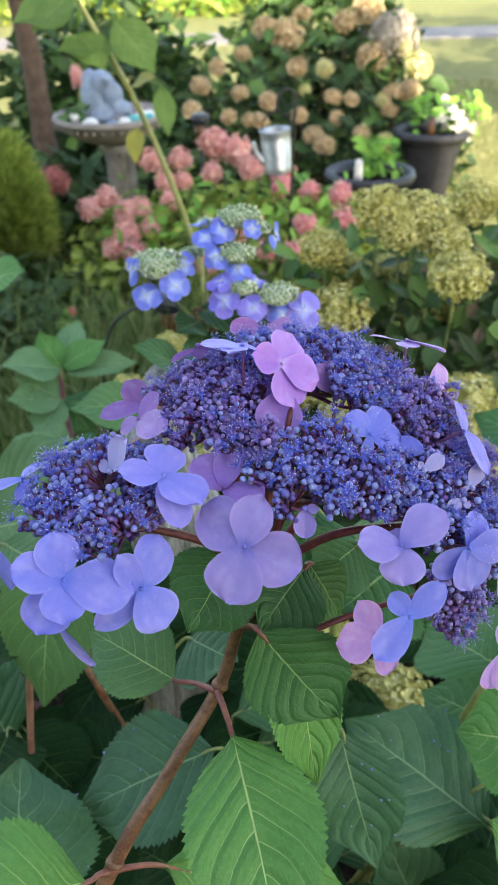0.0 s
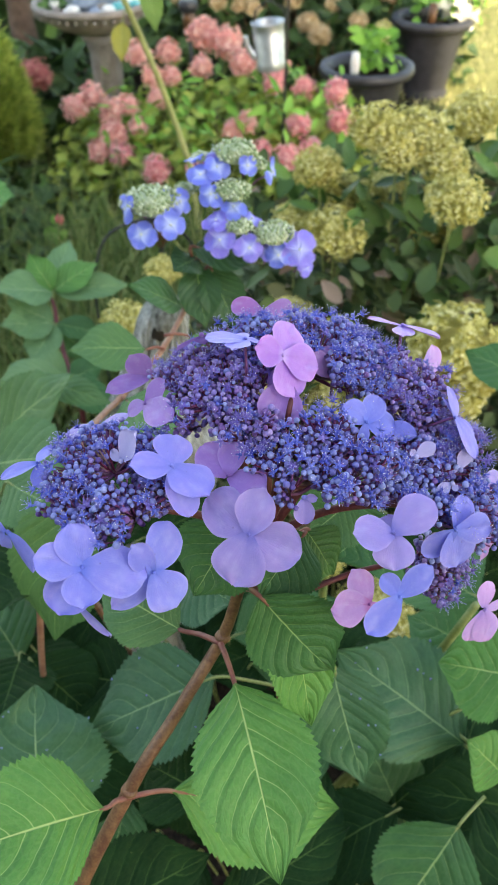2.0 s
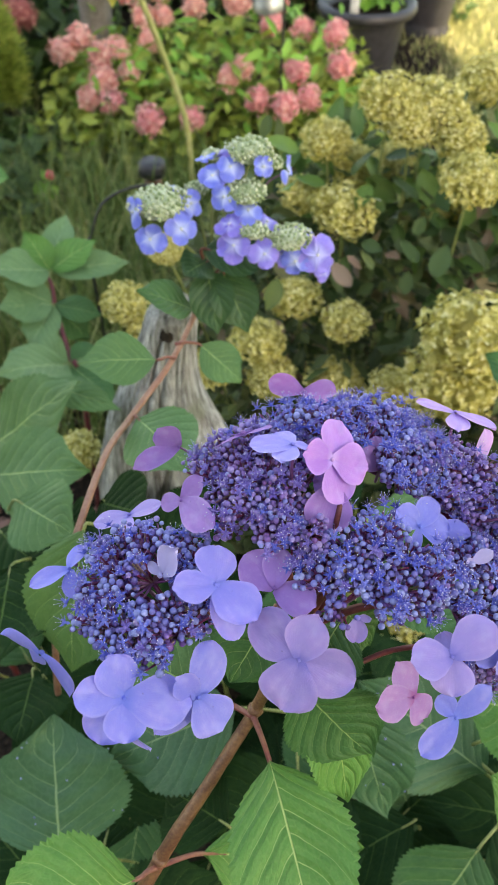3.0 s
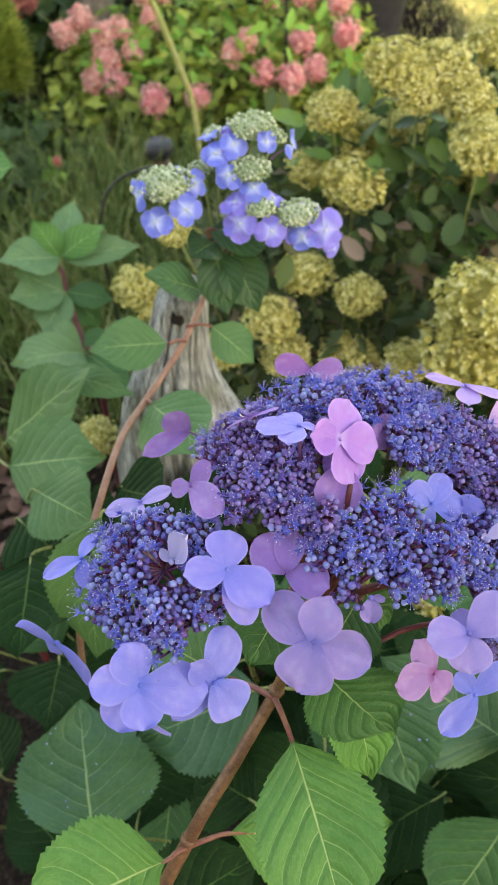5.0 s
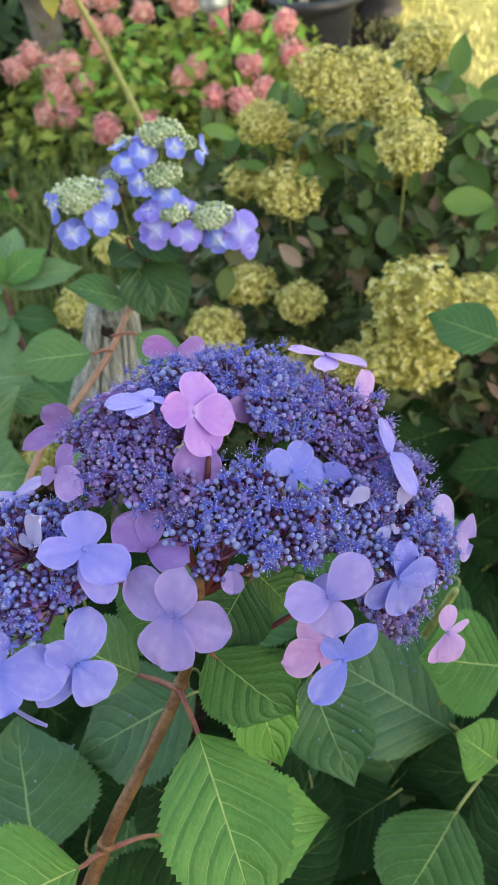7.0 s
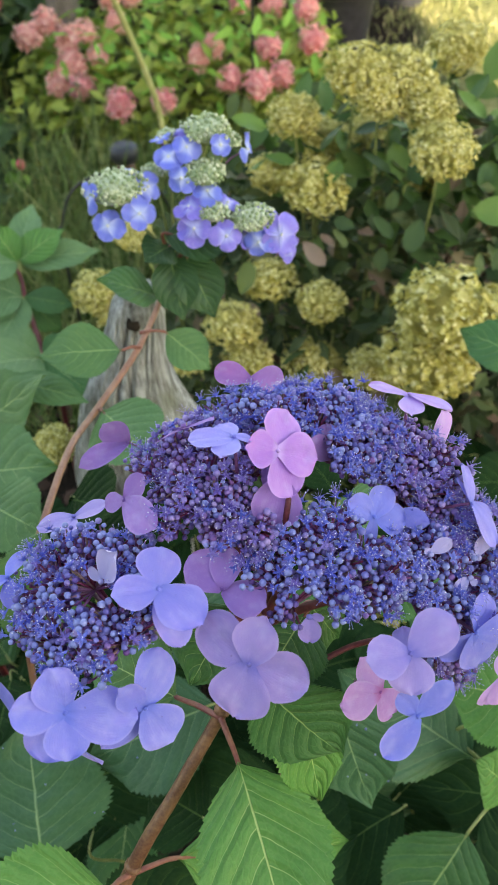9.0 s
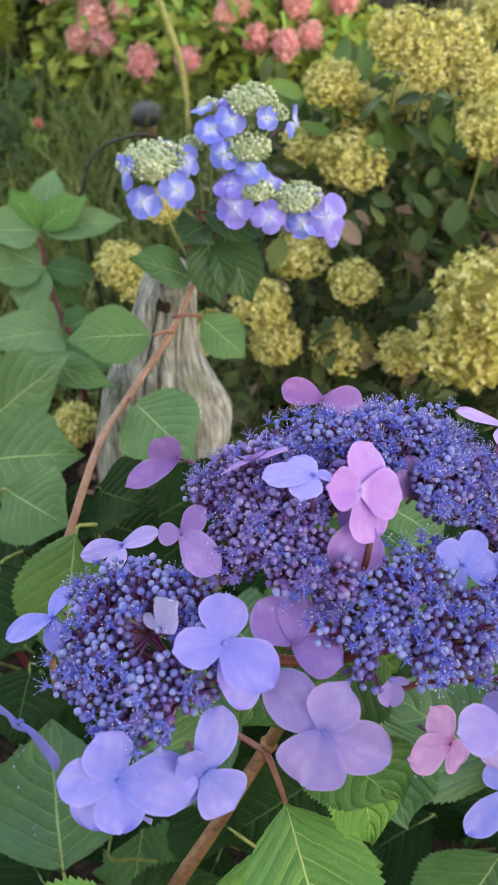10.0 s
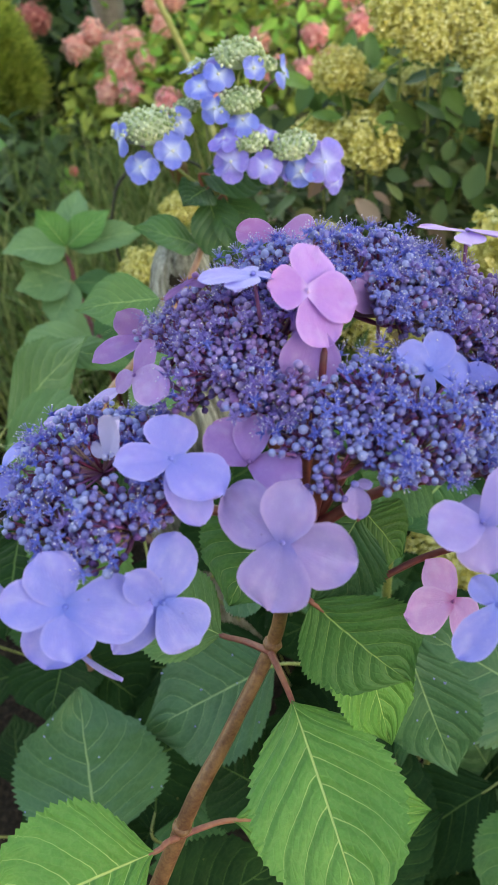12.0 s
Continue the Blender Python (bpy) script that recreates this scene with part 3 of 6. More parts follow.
def ball(r, segs=8, rings=5, squash=1.0, tip=0.0):
    verts, faces = [(0, 0, -r * squash)], []
    for i in range(1, rings):
        p = math.pi * i / rings
        for k in range(segs):
            a = 2 * math.pi * k / segs
            q = r * math.sin(p) * (1 + 0.03 * math.cos(5 * a))
            verts.append((q * math.cos(a), q * math.sin(a), -r * squash * math.cos(p)))
    verts.append((0, 0, r * (squash + tip)))
    for k in range(segs):
        faces.append((0, 1 + (k + 1) % segs, 1 + k))
    for i in range(rings - 2):
        for k in range(segs):
            a, b = 1 + i * segs + k, 1 + i * segs + (k + 1) % segs
            faces.append((a, b, b + segs, a + segs))
    last = len(verts) - 1
    o = 1 + (rings - 2) * segs
    for k in range(segs):
        faces.append((o + k, o + (k + 1) % segs, last))
    return verts, faces


def joined(pieces, name, smooth=True):
    """One mesh from many (verts, faces, matrix, material index) pieces."""
    V, F, W = [], [], []
    for v, f, m, k in pieces:
        o = len(V)
        V.extend(m @ Vector(p) for p in v)
        F.extend(tuple(o + i for i in q) for q in f)
        W.extend([k] * len(f))
    return V, F, W


def star_mesh(name, petals, seed):
    """A small open fertile flower: five narrow petals and ten stamens."""
    r = random.Random(seed)
    pieces = []
    pet_v = [(-0.00028, 0, 0), (0.00028, 0, 0), (-0.00060, 0.0013, 0.0002), (0, 0.0013, -0.0002), (0.00060, 0.0013, 0.0002), (0, 0.0028, 0.0003)]
    pet_f = [(0, 1, 3), (0, 3, 2), (1, 4, 3), (2, 3, 5), (3, 4, 5)]
    for k in range(5):
        a = 2 * math.pi * k / 5 + r.uniform(-0.15, 0.15)
        pieces.append((pet_v, pet_f, Matrix.Rotation(a, 4, "Z") @ Matrix.Rotation(r.uniform(-0.45, 0.65), 4, "X"), 0))
    bv, bf = ball(0.0008, 6, 4)
    pieces.append((bv, bf, Matrix.Translation((0, 0, 0.0004)), 0))
    for k in range(8):
        a, tilt, ln = 2 * math.pi * k / 8 + r.uniform(-0.2, 0.2), r.uniform(0.30, 1.05), r.uniform(0.0026, 0.0046)
        d = np.array((math.sin(tilt) * math.cos(a), math.sin(tilt) * math.sin(a), math.cos(tilt)))
        v, f = tube_data([np.zeros(3), d * ln * 0.6 + (0, 0, 0.0002), d * ln], [0.00008, 0.00007], 3)
        pieces.append((v, f, Matrix(), 1))
        av, af = ball(0.00022, 5, 3)
        pieces.append((av, af, Matrix.Translation(d * ln), 2))
    V, F, W = joined(pieces, name)
    return mesh_of(name, V, F, True, None, (petals, STAMEN, ANTHER), W)


def bud_mesh(name, material, r, seed):
    v, f = ball(r, 10, 6, 0.92, 0.10)
    return mesh_of(name, v, f, True, None, (material,), [0] * len(f))


EYE_V, EYE_F = ball(0.0012, 10, 6, 0.8)
EYES = {}


def eye_of(material):
    """The small closed bud in the middle of a floret."""
    if material.name not in EYES:
        EYES[material.name] = mesh_of("floret_eye", EYE_V, EYE_F, True, None, (material,), [0] * len(EYE_F))
    return EYES[material.name]



PALE_EYE = mesh_of("pale_eye", [tuple(1.1 * c for c in v) for v in EYE_V], EYE_F, True, None, (PALE_THROAT,), [0] * len(EYE_F))
BUDS = {0: [bud_mesh("bud", BUD, r, 0) for r in (0.0011, 0.00138, 0.0016)], 1: [bud_mesh("bud", BUD_PURPLE, r, 0) for r in (0.0011, 0.0014, 0.0016)]}
STARS = {0: [star_mesh("star_flower", STAR, s) for s in (1, 2, 3)], 1: [star_mesh("star_flower", STAR_PURPLE, s) for s in (4, 5, 6)]}


def bud_cluster(parent, at, n, a, b, sag, foot, hue=0, spacing=0.00262, stars=0.27, seed=0, size=1.0):
    """A flat-topped cyme: buds and open stars on fine stalks that gather at a foot below."""
    rng = random.Random(seed)
    x, y, z = axes(n)
    c, root = Vector(at), Vector(foot)
    spots, tries = [], 0
    cymes = []
    for _ in range(900):
        u, v = rng.uniform(-1.1, 1.1), rng.uniform(-1.1, 1.1)
        if u * u + v * v < 1.2 and all(math.hypot((u - q) * a, (v - w) * b) > 0.0085 for q, w in cymes):
            cymes.append((u, v))
    while tries < 10000:
        tries += 1
        u, v = rng.uniform(-1, 1), rng.uniform(-1, 1)
        edge = 1 + 0.22 * noise.noise((u * 1.6 + seed, v * 1.6, 0.5))
        if u * u + v * v > edge * edge:
            continue
        p = c + x * a * u + y * b * v - z * sag * (u * u + v * v) + z * 0.006 * noise.noise((u * 2.3, v * 2.3, seed * 3.1))
        near_two = sorted(math.hypot((u - q) * a, (v - w) * b) for q, w in cymes)[:2]
        if len(near_two) > 1 and near_two[1] - near_two[0] < 0.0013:
            continue
        p += z * (0.0022 - 90.0 * near_two[0] ** 2)
        gap = spacing * size * (1.0 + 0.28 * noise.noise((u * 3, v * 3, seed + 9.0)))
        if any(-0.003 < (p - k).dot(w) < up and (p - k - w * (p - k).dot(w)).length < r for k, w, r, up in AVOID):
            continue
        if all((p - q).length > gap for q, *_ in spots):
            d = (z + x * u * 0.7 * a / 0.03 * 0.9 + y * v * 0.7).normalized()
            spots.append((p, d, 0))
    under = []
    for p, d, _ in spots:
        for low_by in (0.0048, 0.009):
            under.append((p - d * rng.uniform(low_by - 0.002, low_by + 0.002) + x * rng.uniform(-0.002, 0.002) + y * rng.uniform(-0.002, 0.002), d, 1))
    # stalks: twigs fan from the foot to small hubs, pedicels from the hubs to the buds
    V, F = [], []
    hubs = []
    for p, d, _ in spots:
        if not hubs or min((p - h[0]).length for h in hubs) > 0.013:
            hubs.append((p, d))
    hub_at = [h - d * 0.011 + (root - h) * 0.12 for h, d in hubs]
    for h in hub_at:
        mid = root + (h - root) * 0.55 - z * 0.003
        v, f = tube_data(smooth_line([root, mid, h], 3), [0.0011, 0.0007], 5, base=len(V))
        V += list(v)
        F += f
    for p, d, _ in spots + under:
        h = min(hub_at, key=lambda q: (q - p).length)
        v, f = tube_data([np.array(h), np.array(h + (p - h) * 0.5 - d * 0.0008), np.array(p - d * 0.0012)], [0.00060, 0.00040], 4, base=len(V))
        V += list(v)
        F += f
    stalks = part("flower_stalk", mesh_of("flower_stalk", V, F), PEDICEL, parent, "fine branching violet flower stalks", kind="stuff")
    # under-layer of buds, coloured dark to stand for shade inside the cluster
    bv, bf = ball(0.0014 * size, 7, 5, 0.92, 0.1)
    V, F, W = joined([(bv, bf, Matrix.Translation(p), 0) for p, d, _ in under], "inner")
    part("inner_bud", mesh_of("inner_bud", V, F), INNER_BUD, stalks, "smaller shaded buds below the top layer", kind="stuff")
    for p, d, deep in spots:
        d = (d + Vector((rng.uniform(-0.35, 0.35), rng.uniform(-0.35, 0.35), rng.uniform(-0.2, 0.2)))).normalized()
        tint = hue if rng.random() < (0.93 if hue == 0 else 0.85) else 1 - hue
        open_here = rng.random() < min(0.62, max(0.08, (stars if hue == 0 else stars * 0.8) + 0.5 * noise.noise((p.x * 110, p.y * 110, p.z * 110 + 3))))
        if open_here and not deep:
            me, nm = rng.choice(STARS[tint]), "star_flower"
            m = turn_to(d, rng.random() * 6, p + d * rng.uniform(0.0, 0.0035), rng.uniform(0.92, 1.28) * (0.5 + 0.5 * size))
        else:
            me, nm = rng.choice(BUDS[tint]), "bud"
            m = turn_to(d, rng.random() * 6, p + d * rng.uniform(-0.001, 0.0012), rng.uniform(0.82, 1.12) * size)
        part(nm, me, None, stalks, m=m)
    return stalks


# ---- mophead flowers and bush leaves ----
def mophead(name, material, count, size, seed, squash=0.85, jag=0.10, bend=0.25, core=None):
    """A rounded head of unit radius, of many four-sepal florets."""
    rng = random.Random(seed)
    pieces = []
    sv = [(-0.18, 0.0, 0.0), (0.18, 0.0, 0.0), (-0.46, 0.55, 0.10), (0, 0.5, -0.02), (0.46, 0.55, 0.10), (0, 1.0, 0.02)]
    sf = [(0, 1, 3), (0, 3, 2), (1, 4, 3), (2, 3, 5), (3, 4, 5)]
    for i in range(count):
        h = 1 - 2 * (i + 0.5) / count
        if h < -0.86:
            continue
        a = i * 2.399963 + rng.uniform(-0.2, 0.2)
        q = math.sqrt(1 - h * h)
        d = Vector((q * math.cos(a), q * math.sin(a), h))
        r = 1 + jag * (noise.noise(d * 2.6 + Vector((seed, 0, 0))) * 1.4 + rng.uniform(-0.6, 0.6))
        p = Vector((d.x * r, d.y * r, d.z * r * squash))
        dd = (d + Vector((rng.uniform(-0.8, 0.8), rng.uniform(-0.8, 0.8), rng.uniform(-0.4, 0.8)))).normalized()
        spin, s = rng.random() * 6.28, size * rng.uniform(0.75, 1.2)
        for k in range(4):
            m = turn_to(dd, spin + k * math.pi / 2, p, s) @ Matrix.Rotation(rng.uniform(-0.2, bend * 2.4), 4, "X")
            pieces.append((sv, sf, m, 0))
    # a plain ball fills the head; its core colour can carry the inner shade
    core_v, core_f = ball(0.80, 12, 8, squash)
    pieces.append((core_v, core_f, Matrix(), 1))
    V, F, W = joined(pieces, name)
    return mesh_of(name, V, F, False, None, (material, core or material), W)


def plain_leaf(name, material, width=0.55, seed=0):
    """A unit-long bush leaf."""
    rng = random.Random(seed)
    grid = []
    for i in range(9):
        v = i / 8
        half = 0.5 * width * math.sin(math.pi * v ** 0.85) ** 0.8
        grid.append([(u * half, v, 0.10 * abs(u) * width - 0.16 * v * v + 0.03 * noise.noise((u, v * 3, seed))) for u in (-1, -0.55, 0, 0.55, 1)])
    me = sheet(name, grid)
    me.materials.append(material)
    return me


# ---- setting ----
def ground_sheet():
    xs = [-60, -30, -12, -6, -3] + [-2 + 0.1 * i for i in range(41)] + [3, 6, 12, 30, 60]
    ys = [-12, -6, -3, -1] + [-0.5 + 0.1 * i for i in range(46)] + [5, 6, 8, 11, 15, 22, 35, 60, 120]
    V = [(x, y, (0.02 * noise.noise((x * 2.1, y * 2.1, 0)) + 0.012 * noise.noise((x * 7, y * 7, 3))) if abs(x) < 2.1 and -0.6 < y < 4.2 else 0.0) for y in ys for x in xs]
    w = len(xs)
    F = [(j * w + i, j * w + i + 1, (j + 1) * w + i + 1, (j + 1) * w + i) for j in range(len(ys) - 1) for i in range(w - 1)]
    tagged(part("ground", mesh_of("ground", V, F), GROUND), "dark garden soil that runs into mown lawn", "ground", kind="structure")


ground_sheet()


def box(name, lo, hi, material, bevel=0.0):
    bm = bmesh.new()
    bmesh.ops.create_cube(bm, size=1.0)
    for v in bm.verts:
        v.co = Vector([l + (h - l) * (c + 0.5) for l, h, c in zip(lo, hi, v.co)])
    if bevel:
        bmesh.ops.bevel(bm, geom=bm.edges[:], offset=bevel, segments=2, affect="EDGES")
    return part(name, bm, material)


# wall added behind the camera, out of view, to keep sun off the near garden
tagged(box("wall_south", (-14, -3.8, 0), (1.97, -3.5, 5.8), RENDERED), "plain unseen wall added to shade the garden", "wall", kind="structure")
tagged(box("pavement", (-30, 9.8, -0.05), (40, 10.9, 0.02), PATHWAY, 0.01), "pale concrete garden path across the lawn", "path", kind="structure")


def blades(name, spots, material, low, high, seed, width=0.0022, label="", category="grass"):
    """Bent grass blades, joined."""
    rng = random.Random(seed)
    V, F = [], []
    for x, y in spots:
        h = rng.uniform(low, high)
        a, lean = rng.random() * 6.28, rng.uniform(0.15, 1.0) * h
        d = Vector((math.cos(a), math.sin(a), 0))
        s = Vector((-d.y, d.x, 0)) * width * rng.uniform(0.6, 1.4)
        b = Vector((x, y, -0.01))
        p = [b, b + d * lean * 0.2 + Vector((0, 0, h * 0.5)), b + d * lean * 0.62 + Vector((0, 0, h * 0.85)), b + d * lean + Vector((0, 0, h * rng.uniform(0.7, 1.0)))]
        o = len(V)
        for q, k in zip(p[:3], (1, 0.85, 0.5)):
            V += [q - s * k, q + s * k]
        V.append(p[3])
        F += [(o, o + 1, o + 3, o + 2), (o + 2, o + 3, o + 5, o + 4), (o + 4, o + 5, o + 6)]
    return tagged(part(name, mesh_of(name, V, F, False), material, kind="stuff"), label, category)


G_RNG = random.Random(3)
blades("tall_grass", [(max(-1.7, min(0.42, G_RNG.gauss(-0.45, 0.55))), 1.1 + abs(G_RNG.gauss(0.75, 0.48))) for _ in range(10500)], GRASS, 0.05, 0.20, 1, 0.0028, "loose green and straw grass between the plants")
blades("long_grass", [(G_RNG.gauss(-0.42, 0.22), G_RNG.uniform(1.35, 2.15)) for _ in range(420)], GRASS, 0.22, 0.42, 4, 0.0019, "long arching grass among the flowers")
blades("lawn_grass", [(G_RNG.uniform(0.35, 3.0), G_RNG.uniform(2.6, 7.0)) for _ in range(16000)], LAWN, 0.02, 0.055, 2, 0.004, "short sunlit lawn beside the pots")


def chips():
    rng = random.Random(5)
    pieces = []
    v, f = ball(1.0, 6, 4)
    for _ in range(2600):
        s = rng.uniform(0.004, 0.016)
        m = Matrix.Translation((rng.uniform(-0.9, 0.9), rng.uniform(0.8, 2.2), 0.004)) @ Matrix.Rotation(rng.random() * 6, 4, "Z") @ Matrix.Rotation(rng.uniform(-0.5, 0.5), 4, "X") @ Matrix.Diagonal((s, s * rng.uniform(1, 2.4), s * 0.35, 1))
        pieces.append((v, f, m, 0))
    V, F, W = joined(pieces, "mulch")
    tagged(part("mulch", mesh_of("mulch", V, F, False), MULCH, kind="stuff"), "reddish bark mulch chips on the soil", "mulch")


chips()

# ---- the near lacecap hydrangea ----
NODE, FORK = Vector((-0.016, 0.247, 0.79)), Vector((0.006, 0.256, 0.868))
near = thing("lacecap_hydrangea", (-0.22, 0.24, 0), "blue and lilac lacecap hydrangea in full bloom", "hydrangea")
tube("stem", [(-0.22, 0.24, -0.02), (-0.18, 0.18, 0.35), (-0.115, 0.165, 0.62), (-0.069, 0.197, 0.721), (-0.042, 0.222, 0.756), NODE, (-0.006, 0.251, 0.826), FORK], [0.0050, 0.0048, 0.0044, 0.0038, 0.0034, 0.0032, 0.0029, 0.0027], STEM, near, "reddish brown woody stem", 12, 8, 0.05)
for at, r in ((NODE, 0.0044), ((-0.069, 0.197, 0.721), 0.0048), ((-0.006, 0.251, 0.826), 0.0036)):
    v, f = ball(r, 12, 8, 0.75)
    part("stem_node", mesh_of("node", v, f), STEM, near, m=turn_to((0.3, 0.3, 0.9), 0, at))
HEAD = near
FEET = {}
for key, way in (("A", [(-0.020, 0.246, 0.885), (-0.048, 0.236, 0.903)]), ("B", [(-0.004, 0.266, 0.905), (-0.014, 0.274, 0.925)]), ("D", [(0.012, 0.276, 0.910), (0.022, 0.296, 0.932)]),
                 ("C", [(0.016, 0.250, 0.896), (0.028, 0.240, 0.910)]), ("E", [(0.034, 0.268, 0.895), (0.064, 0.280, 0.914)]), ("F", [(0.036, 0.250, 0.883), (0.070, 0.244, 0.893)]),
                 ("G", [(0.007, 0.249, 0.812), (0.031, 0.252, 0.823), (0.053, 0.258, 0.828), (0.082, 0.250, 0.848)])):
    tube("branch", [FORK - Vector((0, 0, 0.012 if key != "G" else 0.062)), *way], [0.0024, 0.0020, 0.0016] if key != "G" else [0.0016, 0.0015, 0.0014], STEM_RED, near, "dark red flower branch", 8, 6, 0.04)
    FEET[key] = way[-1]
bloom((0.0151, 0.2700, 0.9552), (0.532, -0.488, 0.692), [((0.0196, 0.2857, 0.9603), 0.98), ((0.0034, 0.2681, 0.9603), 1.12), ((0.0197, 0.2595, 0.9413), 0.98), ((0.0300, 0.2740, 0.9452), 0.95)], PINKISH)
bloom((-0.0003, 0.2082, 0.9148), (-0.331, -0.738, 0.588), [((-0.0162, 0.2252, 0.9197), 0.86), ((0.0064, 0.2170, 0.9311), 0.86), ((0.0199, 0.2009, 0.9103), 0.96), ((-0.0068, 0.1974, 0.8973), 1.08)], LAVENDER)
bloom((-0.0307, 0.2313, 0.9299), (0.329, -0.209, 0.921), [((-0.0302, 0.2475, 0.9331), 0.98), ((-0.0459, 0.2263, 0.9355), 0.80), ((-0.0155, 0.2173, 0.9273), 0.92), ((-0.0232, 0.2147, 0.9175), 0.62)], LILAC)
bloom((-0.0644, 0.1977, 0.9099), (0.353, -0.585, 0.730), [((-0.0687, 0.2073, 0.9239), 0.92), ((-0.0811, 0.1953, 0.9185), 0.78), ((-0.0634, 0.1841, 0.9020), 1.00), ((-0.0403, 0.1978, 0.9035), 0.80)], PERIWINKLE)
bloom((-0.0382, 0.2010, 0.9019), (0.448, -0.767, 0.459), [((-0.0319, 0.2185, 0.9120), 0.80), ((-0.0295, 0.1944, 0.8887), 1.10), ((-0.0449, 0.2009, 0.9184), 0.62), ((-0.0549, 0.1923, 0.8905), 0.55)], PERIWINKLE)
bloom((0.0561, 0.2078, 0.9139), (-0.045, -0.307, 0.951), [((0.0399, 0.2046, 0.9180), 0.92), ((0.0718, 0.2156, 0.9235), 0.80), ((0.0557, 0.1964, 0.9052), 1.15), ((0.0551, 0.2199, 0.9111), 0.70)], LAVENDER)
bloom((0.0848, 0.2210, 0.9007), (0.300, -0.864, 0.405), [((0.0914, 0.2337, 0.9070), 0.85), ((0.1007, 0.2250, 0.8987), 0.85), ((0.0874, 0.2157, 0.8830), 0.95), ((0.0715, 0.2176, 0.8900), 0.70)], PERIWINKLE)
bloom((0.0501, 0.2559, 0.9302), (0.250, -0.620, 0.744), [((0.0404, 0.2582, 0.9383), 0.86), ((0.0561, 0.2653, 0.9363), 0.88), ((0.0625, 0.2560, 0.9258), 0.92), ((0.0470, 0.2470, 0.9225), 0.45)], BLUE)
bloom((0.0589, 0.1953, 0.8907), (0.026, -0.760, 0.649), [((0.0721, 0.2028, 0.8996), 0.62), ((0.0456, 0.1856, 0.8802), 0.66), ((0.0524, 0.2013, 0.8972), 0.78)], BLUE)
bloom((0.0547, 0.2258, 0.8448), (0.479, -0.664, 0.574), [((0.0467, 0.2359, 0.8575), 0.82), ((0.0361, 0.2186, 0.8506), 0.85), ((0.0620, 0.2223, 0.8282), 0.85)], ROSE)
bloom((-0.0081, 0.2350, 0.9206), (-0.144, -0.204, 0.968), [((-0.0193, 0.2473, 0.9270), 0.95), ((-0.0048, 0.2491, 0.9278), 0.78), ((0.0070, 0.2262, 0.9212), 0.85)], MAUVE)
bloom((0.0706, 0.3006, 0.9486), (0.110, 0.430, 0.896), [((0.0563, 0.3112, 0.9468), 0.62), ((0.0854, 0.2903, 0.9475), 0.66), ((0.0681, 0.2851, 0.9534), 0.62)], PALE_LILAC)
bloom((0.0886, 0.2610, 0.9275), (0.761, -0.406, 0.507), [((0.0893, 0.2770, 0.9316), 0.72), ((0.0968, 0.2499, 0.9135), 0.66), ((0.1002, 0.2633, 0.9160), 0.34), ((0.0856, 0.2725, 0.9293), 0.62)], LILAC)
bloom((-0.0686, 0.2047, 0.9011), (0.260, -0.490, 0.830), [((-0.0745, 0.1880, 0.8930), 0.95)], PERIWINKLE, stalk=False)
bloom((-0.0700, 0.1990, 0.8860), (-0.450, -0.800, -0.080), [((-0.0589, 0.1971, 0.8658), 0.40)], LILAC, stalk=False)
bloom((-0.0500, 0.3300, 0.9020), (-0.300, -0.600, 0.742), [((-0.0592, 0.3283, 0.9165), 0.78), ((-0.0704, 0.3143, 0.9045), 0.42)], MAUVE)
bloom((-0.0449, 0.2745, 0.9278), (-0.303, -0.505, 0.808), [((-0.0355, 0.2766, 0.9396), 0.62), ((-0.0309, 0.2545, 0.9346), 0.55), ((-0.0546, 0.2803, 0.9196), 0.60)], MAUVE)
bloom((0.0084, 0.3205, 0.9448), (0.000, -0.500, 0.866), [((-0.0065, 0.3275, 0.9455), 0.66), ((0.0215, 0.3107, 0.9520), 0.66)], ORCHID)
bloom((0.0000, 0.2710, 0.9630), (0.000, 0.150, 0.988), [((-0.0165, 0.2690, 0.9650), 0.70), ((0.0065, 0.2714, 0.9602), 0.80), ((-0.0055, 0.2590, 0.9665), 0.75), ((-0.0050, 0.2835, 0.9570), 0.60)], PALE_BLUE)
bloom((0.0160, 0.2660, 0.9460), (0.000, -0.651, 0.759), [((0.0120, 0.2540, 0.9300), 0.95), ((0.0090, 0.2720, 0.9390), 0.90)], MAUVE)
bloom((-0.0700, 0.2840, 0.9070), (-0.192, 0.192, 0.962), [((-0.0550, 0.2860, 0.9120), 0.70), ((-0.0860, 0.2820, 0.9040), 0.75), ((-0.0720, 0.2680, 0.9120), 0.50)], LAVENDER)
bloom((-0.0900, 0.2500, 0.9160), (-0.286, 0.095, 0.953), [((-0.1060, 0.2450, 0.9120), 0.62), ((-0.0860, 0.2630, 0.9140), 0.62), ((-0.0870, 0.2380, 0.9130), 0.62)], PERIWINKLE)
floret((0.1166, 0.2400, 0.8196), (0.247, -0.937, 0.247), [(256, 0.0226, 0), (280, 0.0245, 0), (86, 0.0158, 0), (358, 0.0120, 0)], PALE_LILAC, wide=0.62)
floret((0.1208, 0.2620, 0.8684), (0.837, -0.523, 0.157), [(113, 0.0245, 0), (304, 0.0245, 0), (289, 0.0245, 0), (229, 0.0120, 0)], LAVENDER)
floret((0.1106, 0.2500, 0.8684), (0.830, -0.518, 0.207), [(108, 0.0245, 0), (290, 0.0245, 0), (315, 0.0245, 0)], ROSE)
bloom((0.0860, 0.2960, 0.9190), (0.700, -0.600, 0.380), [((0.0860, 0.3020, 0.9370), 0.85), ((0.0925, 0.2800, 0.9230), 0.60)], PALE_LILAC)
